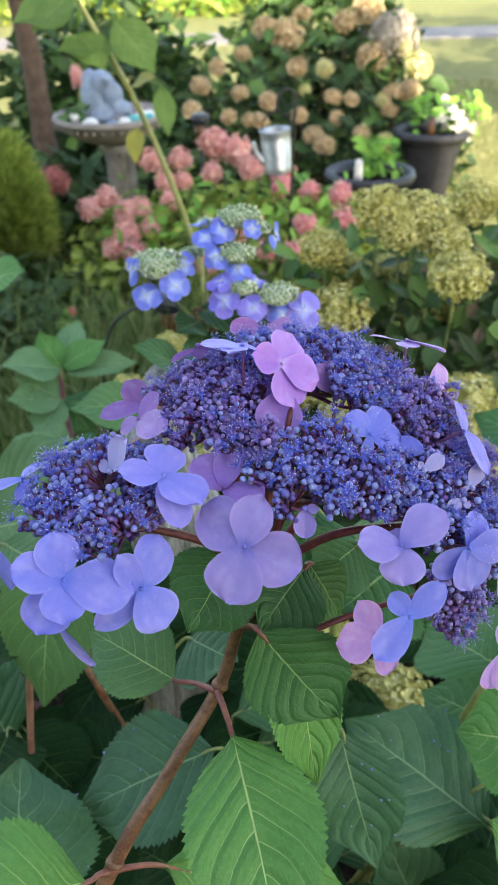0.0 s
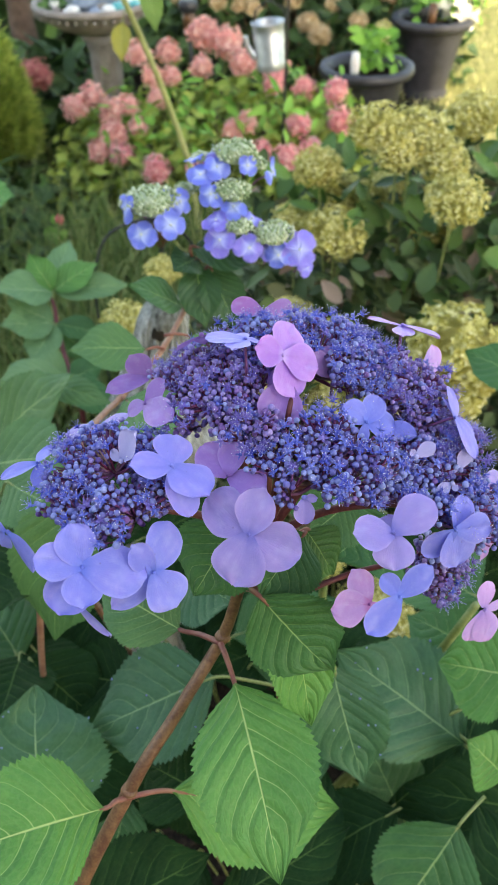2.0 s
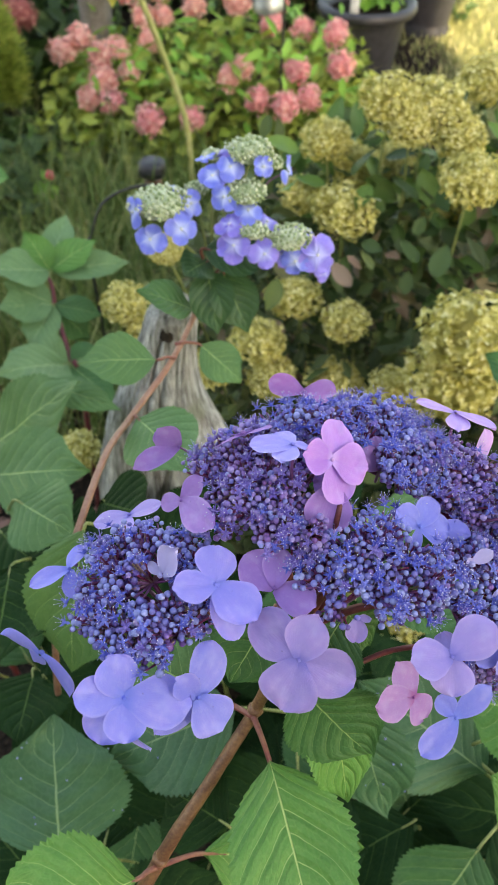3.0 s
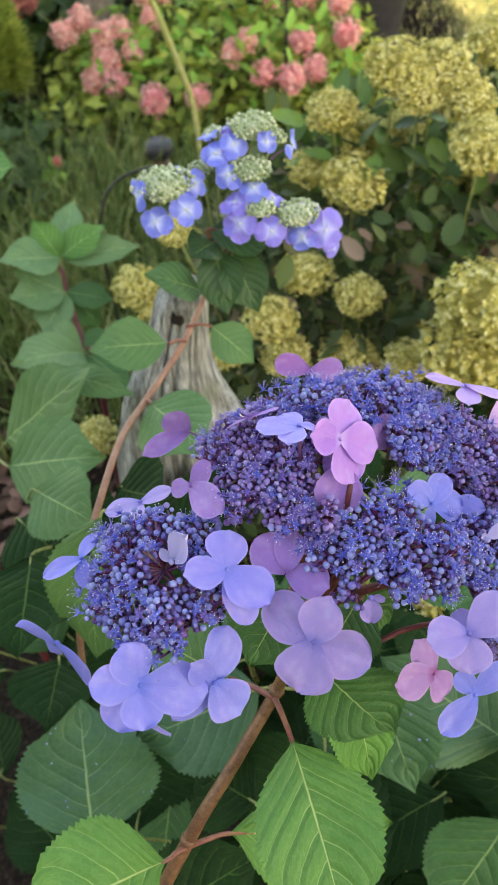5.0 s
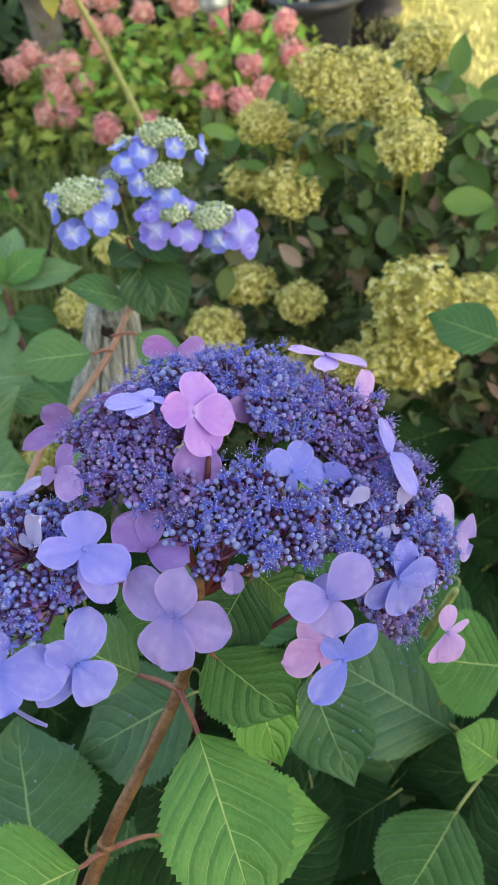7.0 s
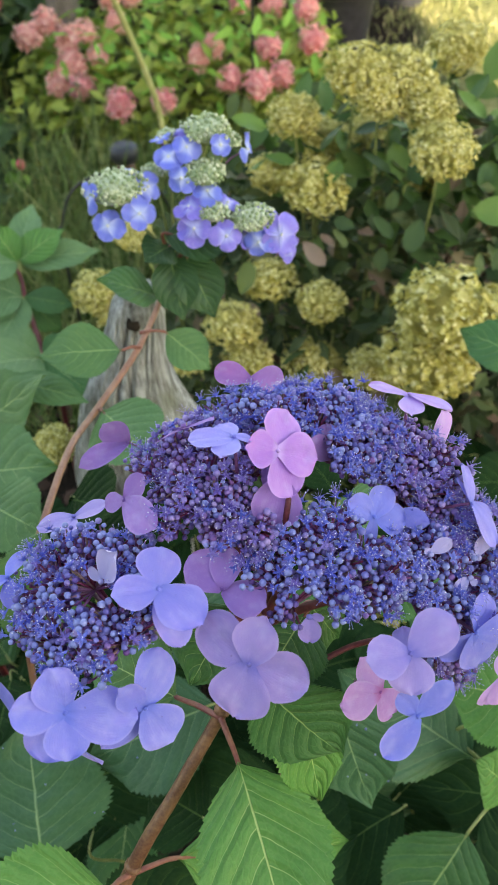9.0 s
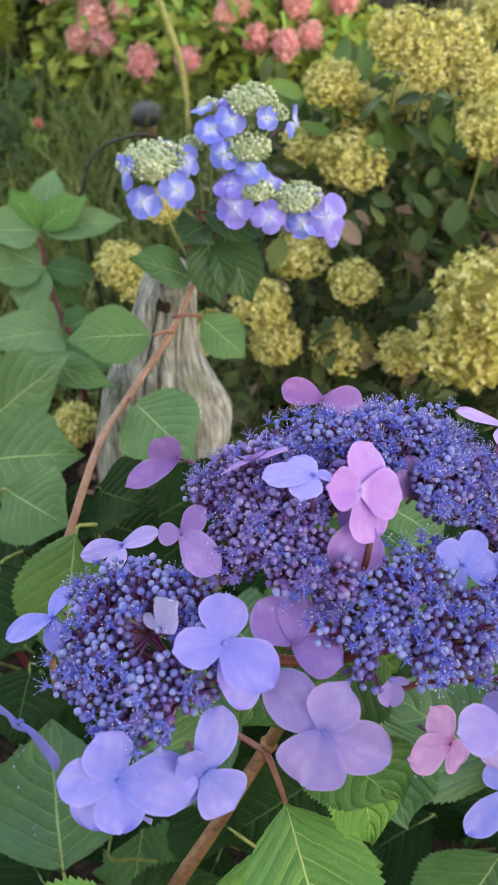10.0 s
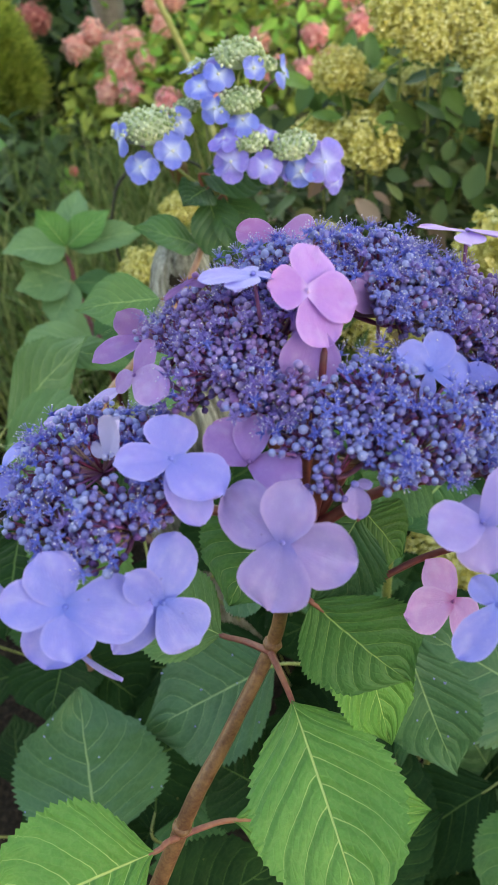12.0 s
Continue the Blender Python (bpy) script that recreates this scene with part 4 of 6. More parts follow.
bloom((0.0600, 0.2620, 0.9235), (0.200, -0.500, 0.842), [((0.0735, 0.2590, 0.9195), 0.62)], PERIWINKLE)
floret((-0.0185, 0.2830, 0.9567), (-0.227, 0.598, 0.768), [(327, 0.0120, 0), (190, 0.0120, 0), (256, 0.0120, 0)], MAUVE, wide=0.8)
tube("branch", [FORK - Vector((0, 0, 0.010)), (0.0135, 0.254, 0.905), (0.0175, 0.257, 0.936), (0.022, 0.275, 0.944)], [0.0018, 0.0014, 0.0012, 0.0010], STEM_RED, near, "dark red flower branch", 8, 6, 0.04)
floret((-0.0978, 0.2160, 0.9093), (0.539, 0.842, -0.042), [(25, 0.0158, 0), (212, 0.0183, 0), (299, 0.0120, 0)], PERIWINKLE, wide=0.75)
bloom((0.0380, 0.2830, 0.9350), (-0.100, -0.500, 0.860), [((0.0280, 0.2810, 0.9480), 0.62), ((0.0360, 0.2930, 0.9440), 0.70)], ROSE)
for at, n, size, spin, tint in (((-0.051, 0.2385, 0.927), (-0.6, -0.5, 0.5), 0.015, 80, WHITISH), ((0.092, 0.250, 0.907), (0.3, -0.8, 0.5), 0.010, 60, WHITISH), ((0.070, 0.244, 0.921), (0.1, -0.8, 0.5), 0.009, 30, WHITISH), ((0.086, 0.240, 0.909), (0.2, -0.8, 0.5), 0.008, 200, WHITISH), ((0.022, 0.222, 0.921), (0, -0.9, 0.3), 0.011, 270, LAVENDER)):
    floret(at, n, [(spin, size, 10), (spin + 95, size * 0.45, 20)], tint, near, 0.78)
bud_cluster(near, (-0.061, 0.235, 0.9265), (-0.14, -0.12, 1), 0.031, 0.033, 0.010, FEET["A"], 0, seed=1, size=0.95)
bud_cluster(near, (-0.018, 0.279, 0.9450), (-0.28, -0.10, 1), 0.030, 0.028, 0.009, FEET["B"], 1, seed=2, size=0.86)
bud_cluster(near, (-0.001, 0.253, 0.9390), (-0.05, -0.35, 1), 0.018, 0.016, 0.005, FEET["B"], 1, seed=3, size=0.88)
bud_cluster(near, (0.024, 0.299, 0.9500), (0.00, 0.05, 1), 0.036, 0.020, 0.007, FEET["D"], 0, seed=4, size=0.86)
bud_cluster(near, (0.050, 0.287, 0.9450), (0.25, -0.15, 1), 0.020, 0.020, 0.006, FEET["D"], 0, seed=5, size=0.82)
bud_cluster(near, (0.074, 0.283, 0.9350), (0.40, -0.15, 1), 0.019, 0.025, 0.006, FEET["E"], 1, seed=6, size=0.86)
bud_cluster(near, (0.031, 0.237, 0.9320), (0.05, -0.35, 1), 0.034, 0.024, 0.008, FEET["C"], 0, seed=7, size=0.93)
bud_cluster(near, (0.079, 0.243, 0.9140), (0.38, -0.30, 1), 0.026, 0.025, 0.007, FEET["F"], 0, seed=8, size=0.88)
bud_cluster(near, (0.089, 0.263, 0.9160), (0.45, -0.20, 1), 0.021, 0.021, 0.006, FEET["E"], 1, seed=11, size=0.86)
bud_cluster(near, (0.099, 0.238, 0.9020), (0.50, -0.35, 0.9), 0.019, 0.020, 0.006, FEET["F"], 0, seed=12, size=0.88)
bud_cluster(near, (0.094, 0.236, 0.8570), (0.50, -0.70, 0.4), 0.018, 0.018, 0.006, FEET["G"], 1, seed=9, size=0.9)

# ---- leafy shoots of the shrub below ----
low = thing("hydrangea_shrub", (0.05, 0.42, 0), "broad green hydrangea leaves below the flowers", "shrub")
second = thing("blue_lacecap_hydrangea", (-0.20, 0.36, 0), "sky blue lacecap hydrangea with green-white buds", "hydrangea")
third = thing("hydrangea_shoot", (-0.36, 0.62, 0), "leafy green hydrangea shoot without flowers", "shrub")
whorl = thing("hydrangea_seedling", (-0.30, 1.0, 0), "pale green leafy shoot on a dark red stem", "shrub")
STEMS.update({low: [], second: [], third: [], whorl: [], near: [NODE, Vector((-0.006, 0.251, 0.826)), FORK]})


def stem_of(plant, pts, radii, material, label):
    tube("stem", pts, radii, material, plant, label, 8, 6, 0.05)
    STEMS[plant] += [Vector(p) for p in smooth_line(pts, 6)]


for x0, y0, x1, y1, z1 in ((0.05, 0.42, 0.14, 0.30, 0.60), (0.02, 0.44, 0.02, 0.33, 0.60), (-0.03, 0.44, -0.10, 0.38, 0.46), (-0.06, 0.44, -0.16, 0.36, 0.48), (0.08, 0.42, 0.17, 0.36, 0.66), (0.04, 0.46, 0.06, 0.38, 0.76), (-0.08, 0.46, -0.14, 0.42, 0.60)):
    stem_of(low, [(x0, y0, -0.02), ((x0 * 2 + x1) / 3 + 0.01, (y0 * 2 + y1) / 3 + 0.02, z1 * 0.45), (x1, y1, z1)], [0.005, 0.0045, 0.003], STEM_GREEN if x1 > 0.05 else STEM, "leafy shrub stem")
stem_of(second, [(-0.215, 0.40, -0.02), (-0.20, 0.39, 0.42), (-0.168, 0.375, 0.64), (-0.145, 0.38, 0.725), (-0.133, 0.400, 0.754), (-0.122, 0.470, 0.752), (-0.109, 0.530, 0.734), (-0.080, 0.600, 0.733), (-0.058, 0.660, 0.745), (-0.044, 0.675, 0.781)], [0.0034, 0.0030, 0.0027, 0.0026, 0.0026, 0.0027, 0.0028, 0.0028, 0.0026, 0.0022], STEM_TAN, "brown woody flower stem")
stem_of(third, [(-0.36, 0.62, -0.02), (-0.35, 0.60, 0.35), (-0.33, 0.60, 0.50), (-0.31, 0.62, 0.60)], [0.005, 0.004, 0.003, 0.0024], STEM_RED, "dark red shoot stem")
stem_of(whorl, [(-0.30, 1.0, -0.02), (-0.248, 0.900, 0.438), (-0.261, 0.920, 0.478), (-0.284, 0.985, 0.511), (-0.289, 1.010, 0.531), (-0.297, 1.030, 0.549)], [0.005, 0.0042, 0.004, 0.0038, 0.0032, 0.0025], STEM_RED, "dark red shoot stem")
leaf(near, (-0.010, 0.224, 0.784), (0.013, 0.142, 0.746), 0.063, LEAF_BRIGHT, (0.1, -0.45, 1), 0.1, 0.16, petiole=(-0.017, 0.243, 0.790))
leaf(near, (0.003, 0.234, 0.843), (0.039, 0.216, 0.804), 0.050, LEAF, (-0.25, -0.80, 0.60), 0.10, 0.10)
leaf(near, (0.019, 0.238, 0.835), (0.027, 0.207, 0.768), 0.036, LEAF_BRIGHT, (0.35, -0.8, 0.6), 0.15, 0.10)
leaf(near, (-0.040, 0.262, 0.775), (-0.088, 0.285, 0.788), 0.046, LEAF_PALE, (-0.1, -0.3, 1), 0.12, 0.12, petiole=(-0.017, 0.243, 0.790))
leaf(near, (-0.080, 0.187, 0.723), (-0.152, 0.152, 0.756), 0.068, LEAF_BRIGHT, (-0.05, -0.4, 1), 0.12, 0.1, petiole=(-0.071, 0.193, 0.720))
leaf(near, (-0.049, 0.203, 0.706), (0.052, 0.223, 0.615), 0.070, LEAF_BRIGHT, (0.1, -0.5, 0.9), 0.15, 0.05, petiole=(-0.071, 0.193, 0.720))
leaf(near, (-0.005, 0.262, 0.865), (-0.028, 0.240, 0.836), 0.046, LEAF, (-0.2, -0.6, 0.9), 0.1, 0.15)
leaf(near, (0.027, 0.262, 0.855), (0.003, 0.235, 0.842), 0.040, LEAF, (0.1, -0.6, 0.9), 0.1, 0.15)
leaf(near, (0.028, 0.270, 0.848), (0.044, 0.270, 0.813), 0.030, LEAF, (0.3, -0.6, 0.9), 0.2, 0.15)
leaf(low, (0.156, 0.282, 0.593), (0.065, 0.340, 0.638), 0.092, LEAF_BLUE, (-0.1, -0.45, 1), 0.06, 0.1, petiole=(0.176, 0.276, 0.566))
leaf(low, (0.053, 0.300, 0.680), (0.072, 0.252, 0.604), 0.058, LEAF_BLUE, (-0.1, -0.6, 0.9), 0.10, 0.12)
leaf(low, (-0.125, 0.385, 0.771), (-0.152, 0.350, 0.641), 0.072, LEAF_PALE, (-0.1, -0.5, 0.8), 0.1, 0.14)
leaf(low, (-0.028, 0.325, 0.624), (-0.130, 0.312, 0.574), 0.088, LEAF_BLUE, (0, -0.35, 1), 0.05, 0.08)
leaf(low, (-0.162, 0.245, 0.548), (-0.171, 0.333, 0.604), 0.112, LEAF_BLUE, (-0.05, -0.4, 1), 0.06, 0.06)
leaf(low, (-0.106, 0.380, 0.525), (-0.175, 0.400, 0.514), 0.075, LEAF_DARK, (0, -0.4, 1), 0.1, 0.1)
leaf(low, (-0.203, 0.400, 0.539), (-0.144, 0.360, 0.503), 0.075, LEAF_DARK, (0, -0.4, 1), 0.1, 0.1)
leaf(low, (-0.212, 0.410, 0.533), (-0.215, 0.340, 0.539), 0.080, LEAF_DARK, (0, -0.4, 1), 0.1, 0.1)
leaf(low, (0.185, 0.290, 0.672), (0.132, 0.312, 0.656), 0.070, LEAF_BRIGHT, (-0.1, -0.5, 1), 0.1, 0.12)
leaf(low, (0.154, 0.250, 0.536), (0.096, 0.195, 0.482), 0.080, LEAF, (0, -0.4, 1), 0.08, 0.1, petiole=(0.176, 0.268, 0.540))
leaf(low, (0.179, 0.260, 0.591), (0.149, 0.270, 0.626), 0.046, LEAF_BRIGHT, (0.1, -0.5, 1), 0.1, 0.1)
leaf(low, (0.148, 0.320, 0.351), (0.099, 0.350, 0.475), 0.074, LEAF_BLUE, (0, -0.4, 1), 0.1, 0.1)
leaf(low, (0.101, 0.250, 0.339), (0.056, 0.330, 0.419), 0.080, LEAF_DARK, (0, -0.4, 1), 0.1, 0.1)
leaf(low, (0.181, 0.380, 0.639), (0.142, 0.450, 0.606), 0.085, LEAF, (0, -0.5, 1), 0.1, 0.1)
leaf(low, (0.202, 0.380, 0.557), (0.146, 0.440, 0.539), 0.070, LEAF, (0, -0.5, 1), 0.1, 0.1)
leaf(low, (0.063, 0.330, 0.808), (0.037, 0.320, 0.788), 0.045, LEAF_PALE, (0, -0.6, 1), 0.1, 0.1)
leaf(low, (0.091, 0.360, 0.762), (0.053, 0.330, 0.751), 0.085, LEAF, (0, -0.6, 1), 0.1, 0.1)
leaf(low, (0.040, 0.360, 0.809), (0.028, 0.330, 0.792), 0.055, LEAF, (0, -0.6, 1), 0.1, 0.1)
leaf(low, (-0.046, 0.360, 0.698), (-0.011, 0.330, 0.709), 0.060, LEAF_BLUE, (0, -0.6, 1), 0.1, 0.1)
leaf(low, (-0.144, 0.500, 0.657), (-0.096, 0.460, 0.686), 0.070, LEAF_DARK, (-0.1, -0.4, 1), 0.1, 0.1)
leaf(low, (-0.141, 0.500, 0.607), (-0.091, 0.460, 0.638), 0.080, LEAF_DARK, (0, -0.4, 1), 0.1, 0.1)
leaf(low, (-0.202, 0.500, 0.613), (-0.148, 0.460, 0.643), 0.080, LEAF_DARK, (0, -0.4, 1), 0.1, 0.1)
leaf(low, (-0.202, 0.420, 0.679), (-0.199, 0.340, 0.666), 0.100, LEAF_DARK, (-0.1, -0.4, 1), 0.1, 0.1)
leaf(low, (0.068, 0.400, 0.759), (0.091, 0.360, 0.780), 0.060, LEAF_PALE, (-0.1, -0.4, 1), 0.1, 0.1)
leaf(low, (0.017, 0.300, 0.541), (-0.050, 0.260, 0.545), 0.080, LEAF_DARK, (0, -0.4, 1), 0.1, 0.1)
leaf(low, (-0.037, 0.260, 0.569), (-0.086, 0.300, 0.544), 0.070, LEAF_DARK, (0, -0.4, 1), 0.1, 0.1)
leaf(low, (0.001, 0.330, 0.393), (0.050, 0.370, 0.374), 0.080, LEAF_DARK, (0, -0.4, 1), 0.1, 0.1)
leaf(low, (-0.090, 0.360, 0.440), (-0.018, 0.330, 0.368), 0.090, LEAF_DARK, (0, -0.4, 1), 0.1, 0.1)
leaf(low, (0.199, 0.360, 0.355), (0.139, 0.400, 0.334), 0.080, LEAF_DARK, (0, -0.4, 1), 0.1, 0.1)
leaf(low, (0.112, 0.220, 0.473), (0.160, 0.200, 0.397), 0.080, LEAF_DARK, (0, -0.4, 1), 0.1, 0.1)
leaf(low, (0.276, 0.600, 0.687), (0.218, 0.640, 0.695), 0.055, LEAF, (-0.1, -0.5, 1), 0.1, 0.12, petiole=(0.308, 0.600, 0.658))
leaf(second, (-0.091, 0.590, 0.742), (-0.158, 0.575, 0.754), 0.050, LEAF_PALE, (-0.05, -0.45, 1), 0.1, 0.1, petiole=(-0.077, 0.600, 0.735))
leaf(second, (-0.061, 0.660, 0.743), (-0.109, 0.640, 0.779), 0.040, LEAF, (0, -0.4, 1), 0.1, 0.12)
leaf(second, (-0.047, 0.665, 0.785), (-0.037, 0.625, 0.742), 0.042, LEAF_DEEP, (-0.1, -0.6, 0.8), 0.15, 0.12)
leaf(second, (-0.034, 0.665, 0.784), (-0.012, 0.630, 0.738), 0.045, LEAF_DEEP, (0.1, -0.6, 0.8), 0.15, 0.12)
leaf(second, (-0.055, 0.610, 0.742), (-0.018, 0.590, 0.714), 0.040, LEAF_PALE, (0.1, -0.5, 1), 0.1, 0.12, petiole=(-0.077, 0.610, 0.743))
leaf(second, (-0.104, 0.520, 0.739), (-0.058, 0.455, 0.745), 0.064, LEAF_PALE, (0, -0.5, 1), 0.08, 0.12, petiole=(-0.109, 0.530, 0.731))
leaf(second, (-0.051, 0.670, 0.802), (0.013, 0.660, 0.794), 0.050, LEAF_DEEP, (0, -0.4, 1), 0.1, 0.12)
leaf(second, (-0.044, 0.670, 0.790), (-0.068, 0.650, 0.789), 0.040, LEAF_DEEP, (0, -0.4, 1), 0.1, 0.12)
leaf(third, (-0.260, 0.560, 0.629), (-0.159, 0.535, 0.661), 0.088, LEAF_PALE, (0, -0.5, 1), 0.12, 0.12)
leaf(third, (-0.294, 0.640, 0.578), (-0.172, 0.620, 0.685), 0.085, LEAF_PALE, (0, -0.5, 1), 0.12, 0.12)
leaf(third, (-0.224, 0.660, 0.657), (-0.136, 0.620, 0.659), 0.034, LEAF_PALE, (0, -0.5, 1), 0.1, 0.1)
leaf(third, (-0.217, 0.500, 0.664), (-0.161, 0.460, 0.665), 0.070, LEAF_PALE, (0, -0.5, 1), 0.1, 0.1)
leaf(third, (-0.243, 0.500, 0.625), (-0.183, 0.440, 0.636), 0.080, LEAF_DARK, (0, -0.5, 1), 0.1, 0.1)
leaf(whorl, (-0.292, 1.030, 0.549), (-0.223, 1.060, 0.582), 0.050, LEAF_BRIGHT, (0, -0.5, 1), 0.15, 0.15)
leaf(whorl, (-0.292, 1.030, 0.549), (-0.324, 1.060, 0.598), 0.045, LEAF_BRIGHT, (0, -0.5, 1), 0.15, 0.15)
leaf(whorl, (-0.292, 1.030, 0.549), (-0.274, 1.120, 0.587), 0.050, LEAF_SAGE, (0, -0.5, 1), 0.15, 0.15)
leaf(whorl, (-0.292, 1.030, 0.549), (-0.177, 1.050, 0.542), 0.050, LEAF_SAGE, (0, -0.5, 1), 0.15, 0.15)
leaf(whorl, (-0.292, 1.030, 0.549), (-0.364, 0.980, 0.584), 0.065, LEAF_SAGE, (0, -0.5, 1), 0.15, 0.15)
leaf(whorl, (-0.292, 1.030, 0.549), (-0.311, 1.080, 0.559), 0.030, LEAF_BRIGHT, (0, -0.5, 1), 0.15, 0.15)
leaf(whorl, (-0.288, 0.990, 0.519), (-0.218, 0.980, 0.503), 0.042, LEAF, (0, -0.5, 1), 0.12, 0.12)
leaf(whorl, (-0.288, 0.990, 0.519), (-0.356, 0.950, 0.543), 0.060, LEAF_SAGE, (0, -0.5, 1), 0.12, 0.12)
leaf(whorl, (-0.288, 0.990, 0.519), (-0.311, 0.920, 0.497), 0.055, LEAF_SAGE, (0, -0.5, 1), 0.12, 0.12)
leaf(whorl, (-0.288, 0.990, 0.519), (-0.244, 0.980, 0.462), 0.050, LEAF, (0, -0.5, 1), 0.12, 0.12)
leaf(whorl, (-0.288, 0.990, 0.519), (-0.351, 0.990, 0.559), 0.050, LEAF_SAGE, (0, -0.5, 1), 0.12, 0.12)
leaf(whorl, (-0.258, 0.900, 0.481), (-0.213, 0.920, 0.490), 0.050, LEAF, (0, -0.5, 1), 0.12, 0.12)
leaf(whorl, (-0.258, 0.900, 0.481), (-0.313, 0.900, 0.504), 0.070, LEAF_SAGE, (0, -0.5, 1), 0.12, 0.12)
leaf(whorl, (-0.258, 0.900, 0.481), (-0.189, 0.840, 0.460), 0.050, LEAF, (0, -0.5, 1), 0.12, 0.12)
leaf(whorl, (-0.258, 0.900, 0.481), (-0.312, 0.820, 0.514), 0.070, LEAF_SAGE, (0, -0.5, 1), 0.12, 0.12)
leaf(whorl, (-0.258, 0.900, 0.481), (-0.333, 0.820, 0.539), 0.070, LEAF_SAGE, (0, -0.5, 1), 0.12, 0.12)
leaf(whorl, (-0.350, 0.950, 0.723), (-0.285, 0.930, 0.744), 0.060, LEAF_BRIGHT, (0, -0.5, 1), 0.12, 0.12)
# filler leaves, mostly in the near-black green that paints shade low in the shrub
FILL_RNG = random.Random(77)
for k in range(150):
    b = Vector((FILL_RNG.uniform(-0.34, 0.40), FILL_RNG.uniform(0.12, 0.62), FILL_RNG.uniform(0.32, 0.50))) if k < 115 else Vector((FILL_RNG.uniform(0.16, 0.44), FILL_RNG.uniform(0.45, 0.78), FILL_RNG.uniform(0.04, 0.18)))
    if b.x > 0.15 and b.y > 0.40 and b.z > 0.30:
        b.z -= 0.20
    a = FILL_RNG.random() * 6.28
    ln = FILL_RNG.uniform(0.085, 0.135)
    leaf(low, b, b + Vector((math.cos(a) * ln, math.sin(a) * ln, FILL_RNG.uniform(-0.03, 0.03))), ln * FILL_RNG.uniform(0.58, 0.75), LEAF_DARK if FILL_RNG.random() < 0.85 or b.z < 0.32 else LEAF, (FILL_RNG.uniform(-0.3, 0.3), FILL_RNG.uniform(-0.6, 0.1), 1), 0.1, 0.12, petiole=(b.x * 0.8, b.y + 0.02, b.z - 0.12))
# more near-black leaves, added to darken the gap under the yellow bush
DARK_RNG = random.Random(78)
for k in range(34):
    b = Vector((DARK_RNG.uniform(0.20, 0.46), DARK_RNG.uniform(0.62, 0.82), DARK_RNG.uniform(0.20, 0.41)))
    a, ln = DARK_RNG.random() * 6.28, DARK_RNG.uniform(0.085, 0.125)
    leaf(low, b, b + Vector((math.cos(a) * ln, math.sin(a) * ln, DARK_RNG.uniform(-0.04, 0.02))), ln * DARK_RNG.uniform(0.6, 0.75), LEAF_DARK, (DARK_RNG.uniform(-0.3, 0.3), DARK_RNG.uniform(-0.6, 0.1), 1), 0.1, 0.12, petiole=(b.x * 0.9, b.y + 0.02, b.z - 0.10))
FALL_RNG = random.Random(88)
BLUE_LEAVES = [ob for ob in low.children if ob.data.materials and ob.data.materials[0] is LEAF_BLUE]
for k in range(34):
    host = FALL_RNG.choice(BLUE_LEAVES[:4])
    vert = host.data.vertices[FALL_RNG.randrange(200, 1100)]
    tagged(part("fallen_bud", BUDS[0][0], None, m=Matrix.Translation(PLACE[host] @ vert.co + Vector((0, 0, 0.0004))) @ Matrix.Scale(FALL_RNG.uniform(0.4, 0.8), 4)), "tiny fallen blue bud lying on a leaf", "flower bud", "fallen buds")
# the second flower: twigs, buds and florets
TOP = (-0.044, 0.675, 0.781)
LUMP_RNG = random.Random(21)
SHIFT = Vector((-0.004, 0.0, 0.0))


def bud_lump(at, r):
    c, r = Vector(at) + SHIFT, r * 1.10
    tube("twig", [Vector(TOP), (Vector(TOP) + c) / 2 + Vector((0, 0, -0.01)), c - Vector((0, 0, r * 0.4))], [0.0018, 0.0014, 0.001], STEM_GREEN, second, sides=6)
    pieces = []
    v, f = ball(1.0, 7, 5)
    count = int(150 * (r / 0.024) ** 2) + 30
    for i in range(count):
        h = 1 - 1.25 * (i + 0.5) / count
        a = i * 2.399963
        q = math.sqrt(max(0.0, 1 - h * h))
        d = Vector((q * math.cos(a), q * math.sin(a) * 0.9, h * 0.50 + 0.05))
        k = 1 + 0.30 * noise.noise(d * 3 + c * 50) + 0.16 * noise.noise(d * 8 + c * 50) + LUMP_RNG.uniform(-0.07, 0.05)
        pieces.append((v, f, Matrix.Translation(c + d * r * k) @ Matrix.Scale(LUMP_RNG.uniform(0.0011, 0.0020), 4), 0))
    cv, cf = ball(r * 0.84, 10, 6, 0.55)
    pieces.append((cv, cf, Matrix.Translation(c), 0))
    V, F, W = joined(pieces, "buds")
    part("cyme", mesh_of("cyme", V, F, True), GREENBUD, second, "tight green-white buds", kind="stuff")


def back_floret(at, n, r, material):
    c = at = Vector(at) + SHIFT
    spin = LUMP_RNG.uniform(0, 90)
    floret(at, n, [(spin + 90 * k + LUMP_RNG.uniform(-10, 10), r * LUMP_RNG.uniform(0.88, 1.08), LUMP_RNG.uniform(-26, 14)) for k in range(4)], material, second, 1.12, eye_mesh=PALE_EYE, stalk=c - Vector(n).normalized() * 0.02 - Vector((0, 0, 0.008)))


bud_lump((-0.080, 0.672, 0.845), 0.022)
bud_lump((-0.002, 0.690, 0.881), 0.017)
bud_lump((0.014, 0.692, 0.870), 0.010)
bud_lump((-0.006, 0.668, 0.855), 0.015)
bud_lump((-0.001, 0.648, 0.831), 0.011)
bud_lump((0.030, 0.650, 0.822), 0.016)
bud_lump((-0.049, 0.690, 0.849), 0.009)
bud_lump((-0.034, 0.700, 0.874), 0.007)
back_floret((-0.034, 0.672, 0.870), (-0.1, -0.7, 0.6), 0.0116, SKY)
